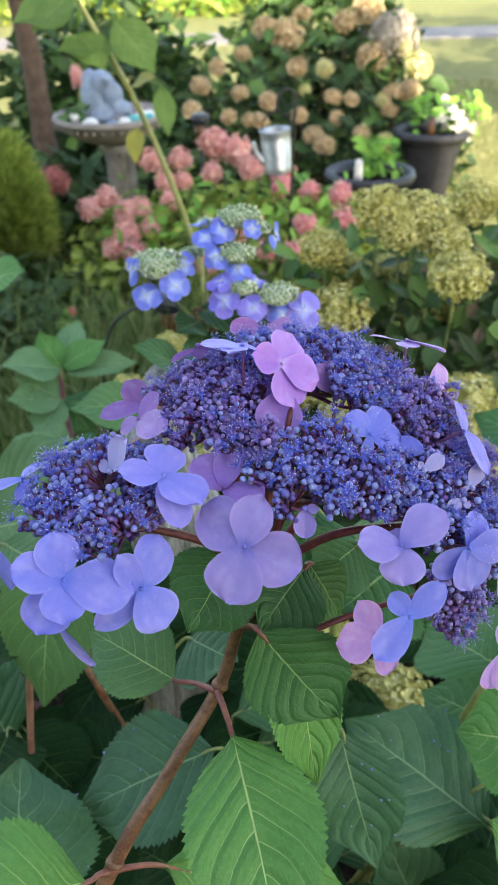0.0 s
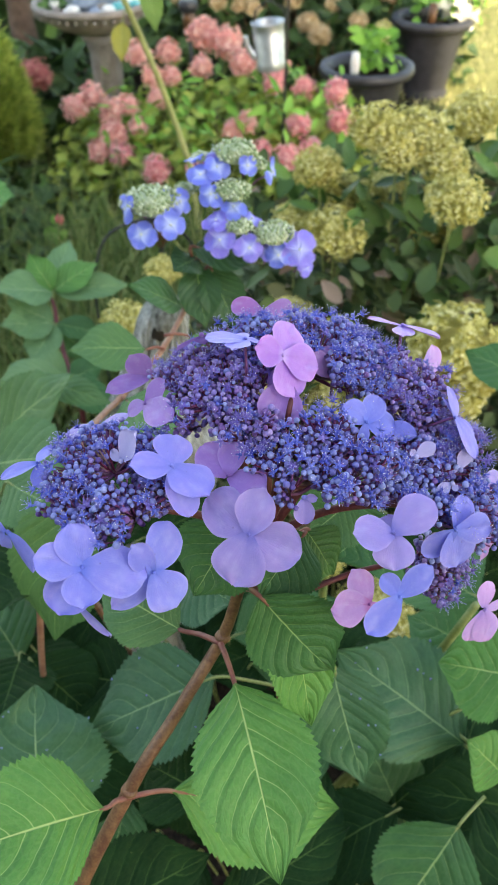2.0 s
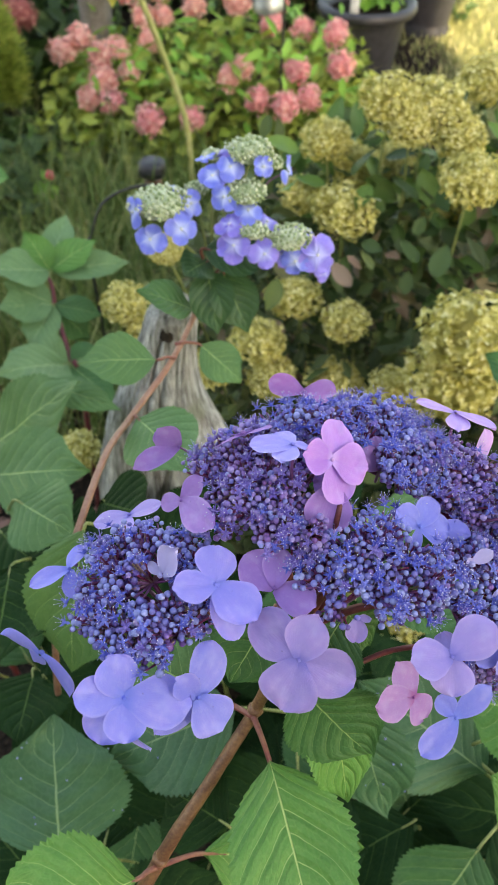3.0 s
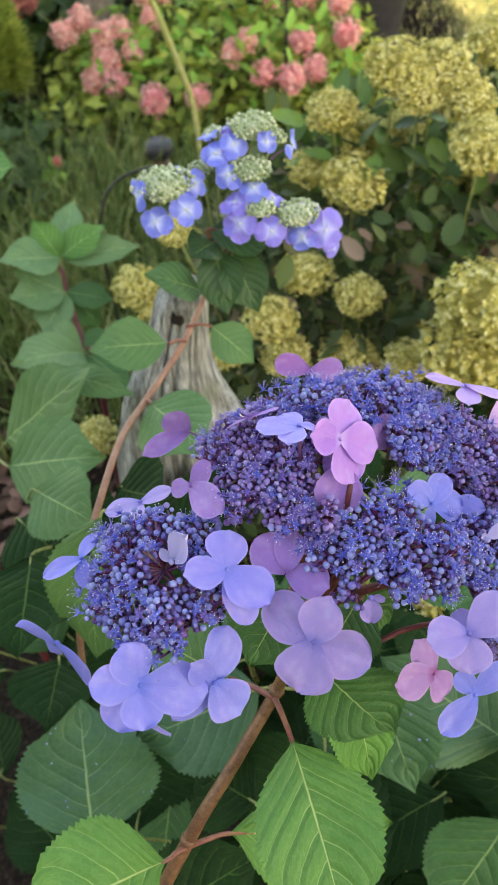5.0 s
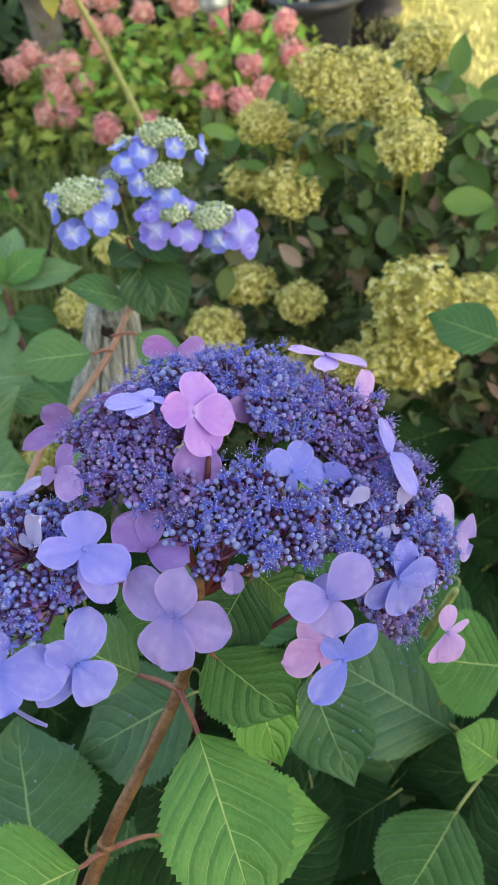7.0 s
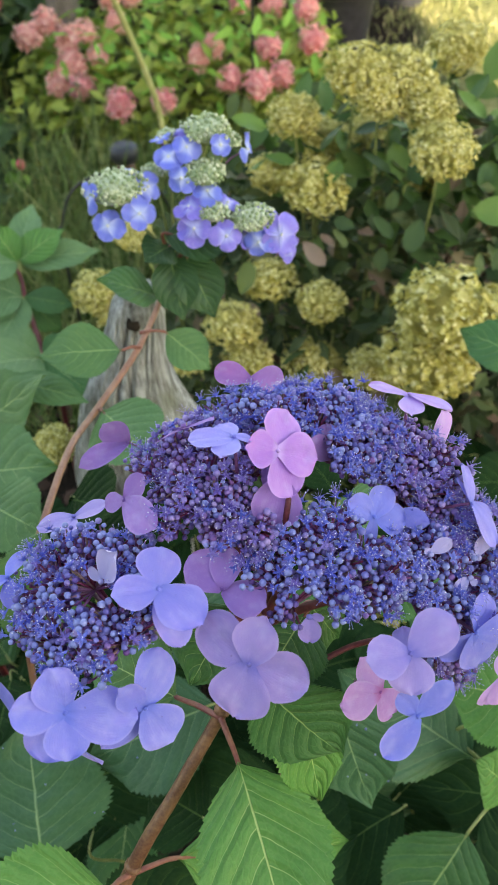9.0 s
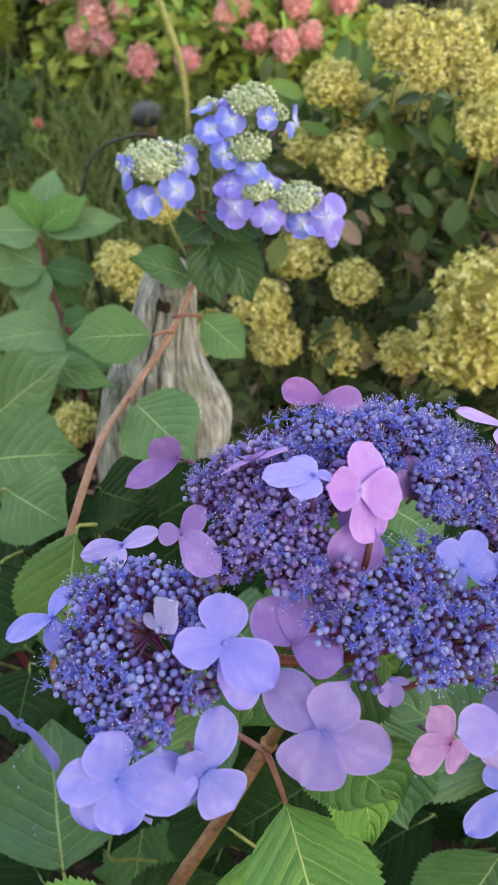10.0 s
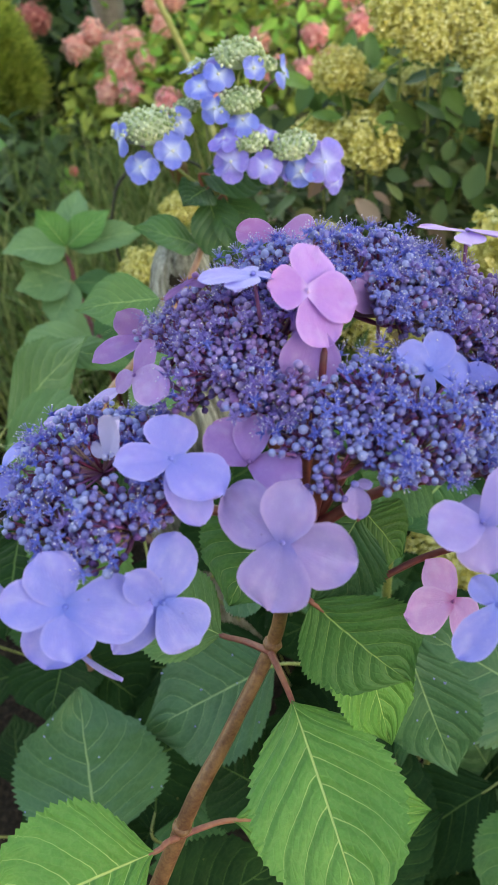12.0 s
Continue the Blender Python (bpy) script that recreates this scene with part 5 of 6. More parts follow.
back_floret((-0.019, 0.676, 0.875), (0, -0.7, 0.6), 0.0126, SKY)
back_floret((-0.025, 0.662, 0.856), (-0.1, -0.7, 0.6), 0.0121, SKY)
back_floret((-0.040, 0.690, 0.877), (-0.3, 0.15, 1), 0.0095, SKY)
back_floret((-0.023, 0.700, 0.880), (-0.1, 0.2, 1), 0.0096, SKYVIOLET)
back_floret((0.008, 0.672, 0.877), (0.2, -0.8, 0.4), 0.0093, SKY)
back_floret((0.030, 0.690, 0.863), (0.9, -0.3, 0.3), 0.0125, SKY)
back_floret((-0.102, 0.660, 0.845), (-0.8, -0.5, 0.3), 0.0132, SKY)
back_floret((-0.089, 0.650, 0.825), (-0.1, -0.8, 0.5), 0.0142, SKY)
back_floret((-0.062, 0.652, 0.833), (0.2, -0.8, 0.4), 0.0145, SKY)
back_floret((-0.054, 0.670, 0.846), (0.5, -0.5, 0.6), 0.0128, SKY)
back_floret((-0.068, 0.690, 0.850), (0.3, 0.15, 1), 0.0088, SKY)
back_floret((-0.005, 0.655, 0.847), (0, -0.4, 0.9), 0.0125, SKY)
back_floret((-0.021, 0.652, 0.836), (-0.3, -0.3, 0.9), 0.0126, SKYVIOLET)
back_floret((-0.018, 0.640, 0.823), (-0.1, -0.7, 0.6), 0.0167, SKYVIOLET)
back_floret((0.011, 0.660, 0.833), (0.2, -0.3, 0.9), 0.0104, SKYVIOLET)
back_floret((0.008, 0.634, 0.818), (0, -0.8, 0.5), 0.0139, SKYVIOLET)
back_floret((0.034, 0.636, 0.809), (0.1, -0.8, 0.4), 0.0122, SKY)
back_floret((0.053, 0.640, 0.812), (0.4, -0.7, 0.5), 0.0170, SKYVIOLET)
back_floret((0.024, 0.645, 0.810), (0.1, -0.6, 0.6), 0.0104, SKYVIOLET)
back_floret((0.045, 0.668, 0.820), (0.5, 0.1, 0.9), 0.0116, SKYVIOLET)
back_floret((0.061, 0.645, 0.793), (0.5, -0.7, 0.3), 0.0116, SKYVIOLET)

# ---- the weathered post ----
def post():
    post_at = thing("wooden_post", (-0.13, 0.69, 0), "weathered grey driftwood post with cracks", "post")
    # height, and how far the wood reaches to either side
    outline = [(-0.05, -0.215, -0.070), (0.30, -0.210, -0.066), (0.446, -0.199, -0.046), (0.494, -0.191, -0.039), (0.536, -0.180, -0.038), (0.576, -0.170, -0.052), (0.613, -0.154, -0.062), (0.650, -0.137, -0.064), (0.685, -0.123, -0.062), (0.706, -0.116, -0.060), (0.719, -0.109, -0.063), (0.727, -0.101, -0.069), (0.731, -0.093, -0.078)]
    rows = smooth_line(outline, 9)
    sides, verts, faces = 180, [], []
    for z, lo, hi in rows:
        cx, r = (lo + hi) / 2, (hi - lo) / 2
        for k in range(sides):
            a = 2 * math.pi * k / sides
            g = 0.06 * noise.noise((math.cos(a) * 2.2, math.sin(a) * 2.2, z * 5)) - 0.30 * max(0.0, noise.noise((math.cos(a) * 6, math.sin(a) * 6, z * 1.5)) - 0.18) - 0.06 * abs(noise.noise((math.cos(a) * 11, math.sin(a) * 11, z * 2.5)))
            for crack, deep in ((3.5, 0.30), (4.05, 0.22), (4.45, 0.36), (4.75, 0.20), (5.15, 0.34), (5.7, 0.26)):
                off = a - crack - 0.10 * noise.noise((crack, z * 6, 0.5))
                g -= deep * math.exp(-(off / 0.035) ** 2) * max(0.0, 0.35 + noise.noise((crack * 5, z * 5, 2.0))) * (1 if z < 0.70 else 0.2)
            verts.append((cx + r * (1 + g) * math.cos(a), 0.70 + min(r, 0.045) * (1 + g) * math.sin(a), z))
    n = len(rows)
    for i in range(n - 1):
        for k in range(sides):
            faces.append((i * sides + k, i * sides + (k + 1) % sides, (i + 1) * sides + (k + 1) % sides, (i + 1) * sides + k))
    o = len(verts)
    verts.append((-0.086, 0.70, 0.7325))
    faces += [((n - 1) * sides + k, (n - 1) * sides + (k + 1) % sides, o) for k in range(sides)]
    part("trunk", mesh_of("post", verts, faces), WOOD, post_at)
    # the hole is a solid flattened ball, dark in colour instead of hollow
    v, f = ball(0.0105, 12, 8, 0.55)
    part("knot_hole", mesh_of("knot", v, f), HOLLOW, post_at, "dark knot hole", m=turn_to((0, -0.9, 0.4), 0, (-0.090, 0.678, 0.703)))


post()

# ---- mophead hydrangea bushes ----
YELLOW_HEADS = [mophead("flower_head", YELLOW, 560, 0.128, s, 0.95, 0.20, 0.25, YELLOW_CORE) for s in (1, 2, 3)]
FADED_HEADS = [mophead("flower_head", FADED_RED, 170, 0.22, 16, 1.0, 0.26)]
ROSE_HEADS = [mophead("flower_head", DEEP_PINK, 170, 0.22, s, 1.0, 0.26) for s in (14, 15)]
PINK_HEADS = [mophead("flower_head", PINK, 170, 0.22, s, 1.0, 0.26) for s in (4, 5)]
TAN_HEADS = [mophead("flower_head", TAN, 230, 0.165, s, 0.92, 0.16) for s in (6, 7)]
PALE_HEADS = [mophead("flower_head", PALE, 150, 0.20, s, 0.92, 0.16) for s in (8,)]
CREAM_HEADS = [mophead("flower_head", CREAM, 260, 0.15, 9, 0.95, 0.10)]
yellow_bush = thing("yellow_hydrangea_bush", (0.20, 1.05, 0), "hydrangea bush with faded yellow-green mophead flowers", "hydrangea")
pink_bush = thing("pink_hydrangea_bush", (-0.12, 2.70, 0), "low bush of salmon pink flower heads over lime leaves", "hydrangea")
tan_bush = thing("tan_hydrangea_bush", (0.35, 4.25, 0), "large hydrangea bush with fading tan flower heads", "hydrangea")
H_RNG = random.Random(33)


def head_on(bush, meshes, at, r, tall, material, sway):
    c = Vector(at)
    base = PLACE[bush].translation
    m = Matrix.Translation(c) @ Euler((H_RNG.uniform(-0.5, 0.2), H_RNG.uniform(-0.3, 0.3), H_RNG.random() * 6)).to_matrix().to_4x4() @ Matrix.Diagonal((r * H_RNG.uniform(0.93, 1.07), r * H_RNG.uniform(0.93, 1.07), r * tall * H_RNG.uniform(0.92, 1.1), 1))
    part("flower_head", H_RNG.choice(meshes), None, bush, m=m)
    foot = Vector((c.x + (base.x - c.x) * sway, c.y + (base.y - c.y) * sway + 0.03, -0.02))
    tube("stem", [foot, foot.lerp(c, 0.55) + Vector((H_RNG.uniform(-0.02, 0.02), 0.02, 0.03)), c], [0.0034, 0.0024, 0.0016], material, bush, sides=6, steps=4)


def yellow_head(at, r):
    head_on(yellow_bush, YELLOW_HEADS, at, r * 0.92, 0.72 if at[2] > 0.74 else 0.80, STEM_GREEN, 0.35)


def pink_head(at, r):
    head_on(pink_bush, ROSE_HEADS if at[0] > 0.05 or at[1] < 2.42 else PINK_HEADS, at, r * 0.84, 1.0, STEM_GREEN, 0.5)


def tan_head(at, r):
    head_on(tan_bush, TAN_HEADS, at, r * 0.84, 1.0, STEM, 0.4)


def pale_head(at, r):
    head_on(tan_bush, PALE_HEADS, at, r * 0.80, 1.0, STEM, 0.4)


yellow_head((0.183, 1.060, 0.771), 0.041)
yellow_head((0.233, 1.070, 0.758), 0.046)
yellow_head((0.208, 1.040, 0.752), 0.036)
yellow_head((0.255, 1.050, 0.752), 0.034)
yellow_head((0.270, 1.030, 0.734), 0.036)
yellow_head((0.272, 0.950, 0.717), 0.040)
yellow_head((0.368, 1.270, 0.715), 0.046)
yellow_head((0.107, 1.090, 0.707), 0.035)
yellow_head((0.157, 1.120, 0.653), 0.036)
yellow_head((0.218, 1.150, 0.644), 0.036)
yellow_head((0.127, 1.020, 0.640), 0.044)
yellow_head((0.074, 1.070, 0.639), 0.031)
yellow_head((0.058, 0.960, 0.541), 0.037)
yellow_head((0.124, 0.900, 0.543), 0.031)
yellow_head((0.256, 0.790, 0.598), 0.062)
yellow_head((0.310, 0.800, 0.570), 0.050)
yellow_head((0.246, 0.790, 0.533), 0.056)
yellow_head((-0.119, 1.000, 0.599), 0.025)
yellow_head((0.114, 0.880, 0.453), 0.040)
yellow_head((0.184, 0.840, 0.476), 0.032)
yellow_head((-0.177, 0.950, 0.548), 0.033)
yellow_head((-0.158, 0.940, 0.520), 0.026)
yellow_head((0.004, 0.900, 0.515), 0.036)
yellow_head((0.024, 0.880, 0.468), 0.035)
yellow_head((-0.227, 0.740, 0.472), 0.029)
yellow_head((-0.061, 0.900, 0.468), 0.033)
yellow_head((0.290, 1.120, 0.593), 0.033)
yellow_head((0.149, 0.560, 0.373), 0.047)
yellow_head((0.087, 0.600, 0.430), 0.025)
yellow_head((0.365, 0.880, 0.533), 0.034)
pink_head((-0.538, 2.560, 0.334), 0.044)
pink_head((-0.484, 2.600, 0.355), 0.041)
pink_head((-0.421, 2.550, 0.319), 0.044)
pink_head((-0.377, 2.600, 0.322), 0.041)
pink_head((-0.452, 2.420, 0.246), 0.039)
pink_head((-0.381, 2.400, 0.240), 0.040)
pink_head((-0.332, 2.500, 0.287), 0.036)
pink_head((-0.411, 2.480, 0.277), 0.047)
pink_head((-0.352, 2.850, 0.414), 0.048)
pink_head((-0.250, 2.850, 0.417), 0.044)
pink_head((-0.302, 2.750, 0.366), 0.039)
pink_head((-0.236, 2.750, 0.368), 0.035)
pink_head((-0.281, 2.650, 0.328), 0.034)
pink_head((-0.138, 2.800, 0.380), 0.039)
pink_head((-0.120, 2.950, 0.442), 0.062)
pink_head((-0.047, 2.900, 0.428), 0.053)
pink_head((0.003, 2.800, 0.389), 0.047)
pink_head((0.112, 2.750, 0.389), 0.046)
pink_head((0.208, 2.700, 0.333), 0.038)
pink_head((0.302, 2.620, 0.347), 0.043)
pink_head((0.175, 2.470, 0.296), 0.042)
pink_head((0.311, 2.500, 0.295), 0.045)
pink_head((0.053, 2.400, 0.237), 0.042)
pink_head((0.134, 2.380, 0.224), 0.045)
pink_head((-0.146, 2.950, 0.455), 0.045)
head_on(pink_bush, FADED_HEADS, (-0.729, 2.900, 0.340), 0.048, 1.0, STEM_GREEN, 0.5)
pink_head((0.106, 2.700, 0.354), 0.038)
pink_head((0.210, 2.420, 0.230), 0.039)
pink_head((-0.033, 2.450, 0.284), 0.037)
pink_head((-0.141, 2.300, 0.226), 0.039)
pink_head((0.010, 2.500, 0.294), 0.035)
pink_head((-0.262, 2.250, 0.246), 0.044)
tan_head((-0.233, 4.000, 0.479), 0.053)
tan_head((-0.267, 3.800, 0.406), 0.050)
tan_head((-0.043, 3.900, 0.456), 0.047)
tan_head((0.088, 3.850, 0.428), 0.051)
tan_head((-0.095, 3.700, 0.394), 0.040)
tan_head((0.198, 4.400, 0.645), 0.089)
tan_head((0.083, 4.400, 0.678), 0.063)
tan_head((0.235, 4.100, 0.533), 0.054)
tan_head((0.287, 4.600, 0.720), 0.049)
tan_head((0.500, 4.500, 0.690), 0.064)
tan_head((0.620, 4.300, 0.541), 0.083)
tan_head((0.396, 3.900, 0.431), 0.047)
tan_head((0.407, 3.800, 0.355), 0.041)
tan_head((0.291, 3.700, 0.305), 0.054)
tan_head((0.231, 3.800, 0.372), 0.046)
tan_head((0.481, 3.900, 0.419), 0.042)
tan_head((0.691, 4.000, 0.425), 0.053)
tan_head((0.666, 3.900, 0.375), 0.048)
tan_head((0.335, 3.600, 0.281), 0.053)
tan_head((0.511, 3.700, 0.307), 0.045)
tan_head((0.647, 4.700, 0.730), 0.096)
tan_head((-0.006, 3.700, 0.380), 0.036)
tan_head((0.771, 4.000, 0.436), 0.063)
tan_head((0.046, 3.700, 0.371), 0.045)
tan_head((-0.152, 4.100, 0.542), 0.049)
tan_head((-0.028, 4.200, 0.589), 0.045)
head_on(tan_bush, CREAM_HEADS, (0.737, 4.350, 0.637), 0.110, 1.05, STEM, 0.4)
pale_head((0.361, 4.000, 0.539), 0.050)
pale_head((0.262, 3.900, 0.464), 0.035)
pale_head((0.623, 3.900, 0.411), 0.038)
pale_head((0.842, 4.200, 0.510), 0.082)
pale_head((0.782, 4.300, 0.583), 0.054)
pale_head((0.601, 3.600, 0.282), 0.056)

LEAF_SHAPES = {}


def foliage(bush, count, lo, hi, size, material, seed, up=0.9, width=0.6, dome=False, name="leaf"):
    """Leaves of a bush, each a part, spread over a block of space and facing up and out."""
    rng = random.Random(seed)
    key = (material.name, width)
    if key not in LEAF_SHAPES:
        LEAF_SHAPES[key] = [plain_leaf("bush_leaf", material, width, s) for s in (1, 2, 3)]
    mid = Vector([(a + b) / 2 for a, b in zip(lo, hi)])
    for _ in range(count):
        p = Vector([rng.uniform(a, b) for a, b in zip(lo, hi)])
        if dome:
            q = Vector(((p.x - mid.x) / (hi[0] - lo[0]) * 2, (p.y - mid.y) / (hi[1] - lo[1]) * 2))
            if q.length > 1:
                p.x, p.y = mid.x + (p.x - mid.x) / q.length, mid.y + (p.y - mid.y) / q.length
                q.normalize()
            p.z = lo[2] + (p.z - lo[2]) * math.sqrt(max(0.05, 1 - 0.75 * q.length_squared))
        n = Vector((rng.uniform(-1, 1), rng.uniform(-1, 1) - 0.35, up)).normalized()
        part(name, rng.choice(LEAF_SHAPES[key]), None, bush, m=turn_to(n, rng.random() * 6.28, p, size * rng.uniform(0.65, 1.25)))


foliage(yellow_bush, 300, (-0.05, 0.85, 0.12), (0.62, 1.40, 0.64), 0.038, DULL_LEAF, 41)
foliage(yellow_bush, 80, (-0.16, 0.72, 0.08), (0.24, 1.00, 0.42), 0.050, DULL_LEAF, 42)
foliage(yellow_bush, 150, (0.02, 0.98, 0.46), (0.46, 1.34, 0.68), 0.045, DULL_LEAF, 47, 0.7, 0.48)
foliage(yellow_bush, 45, (0.24, 0.90, 0.46), (0.52, 1.25, 0.66), 0.056, BUSH_LEAF, 48, 0.8, 0.55)
foliage(yellow_bush, 110, (0.08, 0.90, 0.44), (0.44, 1.10, 0.62), 0.042, DULL_LEAF, 49, 0.7, 0.50)
foliage(yellow_bush, 120, (0.06, 1.02, 0.58), (0.42, 1.22, 0.70), 0.052, BUSH_LEAF, 50, 0.8, 0.55)
foliage(pink_bush, 300, (-0.50, 2.38, 0.15), (0.36, 3.02, 0.36), 0.062, LIME_LEAF, 43, 0.9, 0.36)
foliage(tan_bush, 300, (-0.70, 3.75, 0.02), (1.05, 4.95, 0.70), 0.120, BUSH_LEAF, 44, 0.8, 0.55, True)

# ---- birdbath with its ornaments ----
BATH = Vector((-0.510, 3.000, 0.538))


def birdbath():
    z = BATH.z
    bath = thing("birdbath", (BATH.x, BATH.y, 0), "grey cast-stone birdbath filled with ornaments", "birdbath")
    at = Matrix.Translation((BATH.x, BATH.y, 0))
    part("pedestal", lathe("pedestal", [(0.0, -0.01), (0.125, -0.01), (0.13, 0.02), (0.12, 0.045), (0.085, 0.07), (0.065, 0.10), (0.058, 0.16), (0.055, z - 0.16), (0.060, z - 0.12), (0.075, z - 0.105), (0.060, z - 0.09), (0.0, z - 0.085)], 48, 0.0, 12, 0.10, 0.11, z - 0.15), CONCRETE, bath, m=Matrix.Translation((0.020, 0, 0)) @ at)
    part("bowl", lathe("bowl", [(0.0, z - 0.09), (0.07, z - 0.088), (0.13, z - 0.065), (0.178, z - 0.035), (0.198, z - 0.012), (0.208, z - 0.008), (0.212, z + 0.004), (0.206, z + 0.014), (0.192, z + 0.012), (0.182, z), (0.15, z - 0.02), (0.0, z - 0.035)], 64, 0.01), CONCRETE, bath, m=at)
    for k in range(40):
        a = 2 * math.pi * k / 40
        part("rim_bead", RIM_BEAD, None, bath, m=Matrix.Translation((BATH.x + 0.200 * math.cos(a), BATH.y + 0.200 * math.sin(a), z - 0.020)))


v, f = ball(0.0065, 8, 6)
RIM_BEAD = mesh_of("rim_bead", v, f, True, None, (CONCRETE,), [0] * len(f))
birdbath()


def lump_mesh(name, blobs, segs=18, rings=12, rough=0.05):
    """One closed body round overlapping rounded lumps: (centre, radii)."""
    mid = sum((Vector(c) for c, r in blobs), Vector()) / len(blobs)
    v, f = ball(1.0, segs, rings)
    verts = []
    for p in v:
        d = Vector(p).normalized()
        reach = 0.0
        for c, r in blobs:
            q = Vector([(mid[i] - c[i]) / r[i] for i in range(3)])
            e = Vector([d[i] / r[i] for i in range(3)])
            h = q.dot(e) ** 2 - e.dot(e) * (q.dot(q) - 1)
            if h > 0:
                reach = max(reach, (-q.dot(e) + math.sqrt(h)) / e.dot(e))
        verts.append(mid + d * reach * (1 + rough * noise.noise(d * 3.2)))
    return mesh_of(name, verts, f)


FIG = Matrix.Translation((BATH.x - 0.025, BATH.y + 0.03, BATH.z - 0.02)) @ Matrix.Scale(0.88, 4)
tagged(part("garden_statue", lump_mesh("garden_statue", [((-0.03, 0, 0.09), (0.060, 0.06, 0.09)), ((0.005, -0.02, 0.15), (0.050, 0.045, 0.050)), ((0.045, -0.03, 0.11), (0.045, 0.035, 0.050)), ((-0.055, 0.0, 0.05), (0.045, 0.05, 0.05)), ((0.07, -0.03, 0.05), (0.05, 0.05, 0.04)), ((0.01, -0.05, 0.03), (0.06, 0.04, 0.03)), ((-0.045, 0.01, 0.155), (0.035, 0.03, 0.045)), ((0.03, -0.05, 0.165), (0.022, 0.03, 0.018))], 56, 40), BLUEGLAZE, m=FIG), "pale blue stone figure seated in the birdbath", "statue")
TEAL = simple("teal_glaze", (0.05, 0.36, 0.40), (0.10, 0.50, 0.48), 30.0, 0.3)
P_RNG = random.Random(51)
PEBBLES = [lump_mesh("pebble", [((0, 0, 0), (1, 0.8, 0.6))], 10, 7, 0.2) for _ in range(2)]
for tone, spot in ((WHITE, (-0.05, -0.13)), (WHITE, (0.07, -0.13)), (TEAL, (0.10, -0.10)), (WHITE, (0.12, -0.02)), (BLUEGLAZE, (0.03, -0.15)), (WHITE, (0.14, 0.03)), (CONCRETE, (-0.11, -0.09)), (WHITE, (-0.13, -0.02)), (TEAL, (0.15, -0.06)), (CONCRETE, (0.05, -0.09))):
    me = P_RNG.choice(PEBBLES).copy()
    me.materials.clear()
    s = P_RNG.uniform(0.018, 0.032)
    tagged(part("pebble", me, tone, m=Matrix.Translation((BATH.x + spot[0], BATH.y + spot[1], BATH.z - 0.008 + s * 0.4)) @ Matrix.Rotation(P_RNG.random() * 6, 4, "Z") @ Matrix.Scale(s, 4)), "smooth painted pebble lying in the birdbath", "pebble", "pebbles in the birdbath")
pink_bloom = thing("begonia", (BATH.x - 0.13, BATH.y + 0.12, BATH.z - 0.01), "small pink flower planted in the birdbath", "flower")
part("bloom", PINK_HEADS[0], None, pink_bloom, m=Matrix.Translation((BATH.x - 0.13, BATH.y + 0.12, BATH.z + 0.12)) @ Matrix.Diagonal((0.022, 0.022, 0.035, 1)))
tube("stem", [(BATH.x - 0.13, BATH.y + 0.12, BATH.z - 0.02), (BATH.x - 0.13, BATH.y + 0.12, BATH.z + 0.11)], [0.003], STEM_GREEN, pink_bloom, sides=6)
bath_plant = thing("succulent", (BATH.x - 0.12, BATH.y, BATH.z), "small green succulent planted in the birdbath", "plant")
foliage(bath_plant, 26, (BATH.x - 0.17, BATH.y - 0.06, BATH.z - 0.01), (BATH.x - 0.08, BATH.y + 0.08, BATH.z + 0.03), 0.045, BUSH_LEAF, 61)

# ---- bucket on a shepherd's hook ----
CAN = Vector((0.082, 2.430, 0.534))


def shepherd_hook():
    hook = thing("shepherd_hook", (CAN.x + 0.055, CAN.y + 0.03, 0), "thin black iron shepherd's hook stuck in soil", "plant hook")
    top = CAN.z + 0.165
    x, y = CAN.x + 0.055, CAN.y + 0.03
    tube("pole", [(x - 0.02, y, -0.06), (x - 0.01, y, 0.3), (x, y, top - 0.06), (x + 0.002, y, top - 0.03)], [0.0042], IRON, hook, sides=8)
    tube("crook", [(x + 0.002, y, top - 0.032), (x - 0.002, y, top - 0.008), (x - 0.022, y - 0.01, top + 0.006), (x - 0.045, y - 0.02, top - 0.008), (x - 0.055, y - 0.03, top - 0.040), (x - 0.050, y - 0.03, top - 0.052)], [0.0040], IRON, hook, sides=8)
    can = thing("galvanised_bucket", CAN, "small galvanised bucket hanging from the iron hook", "bucket")
    m = Matrix.Translation(CAN) @ Matrix.Rotation(radians(-5), 4, "Y")
    part("body", lathe("body", [(0.0, -0.062), (0.040, -0.062), (0.0415, -0.058), (0.0425, -0.04), (0.0415, -0.038), (0.0455, 0.030), (0.0440, 0.033), (0.0465, 0.058), (0.0485, 0.062), (0.0470, 0.065), (0.0445, 0.060), (0.040, -0.052), (0.0, -0.052)], 40), GALVANISED, can, m=m)
    tube("handle", [CAN + Vector((-0.046, 0, 0.055)), CAN + Vector((-0.038, 0, 0.092)), CAN + Vector((0.0, 0, 0.113)), CAN + Vector((0.038, 0, 0.092)), CAN + Vector((0.046, 0, 0.055))], [0.0024], IRON, can, "wire bail handle", 6)
    tube("spout", [CAN + Vector((-0.040, -0.01, -0.03)), CAN + Vector((-0.062, -0.012, 0.0)), CAN + Vector((-0.070, -0.012, 0.03))], [0.010, 0.008, 0.007], GALVANISED, can, "short spout", 10)


shepherd_hook()

# ---- planters ----
P1, P2 = Vector((0.474, 3.120, 0.290)), Vector((0.832, 3.700, 0.321))


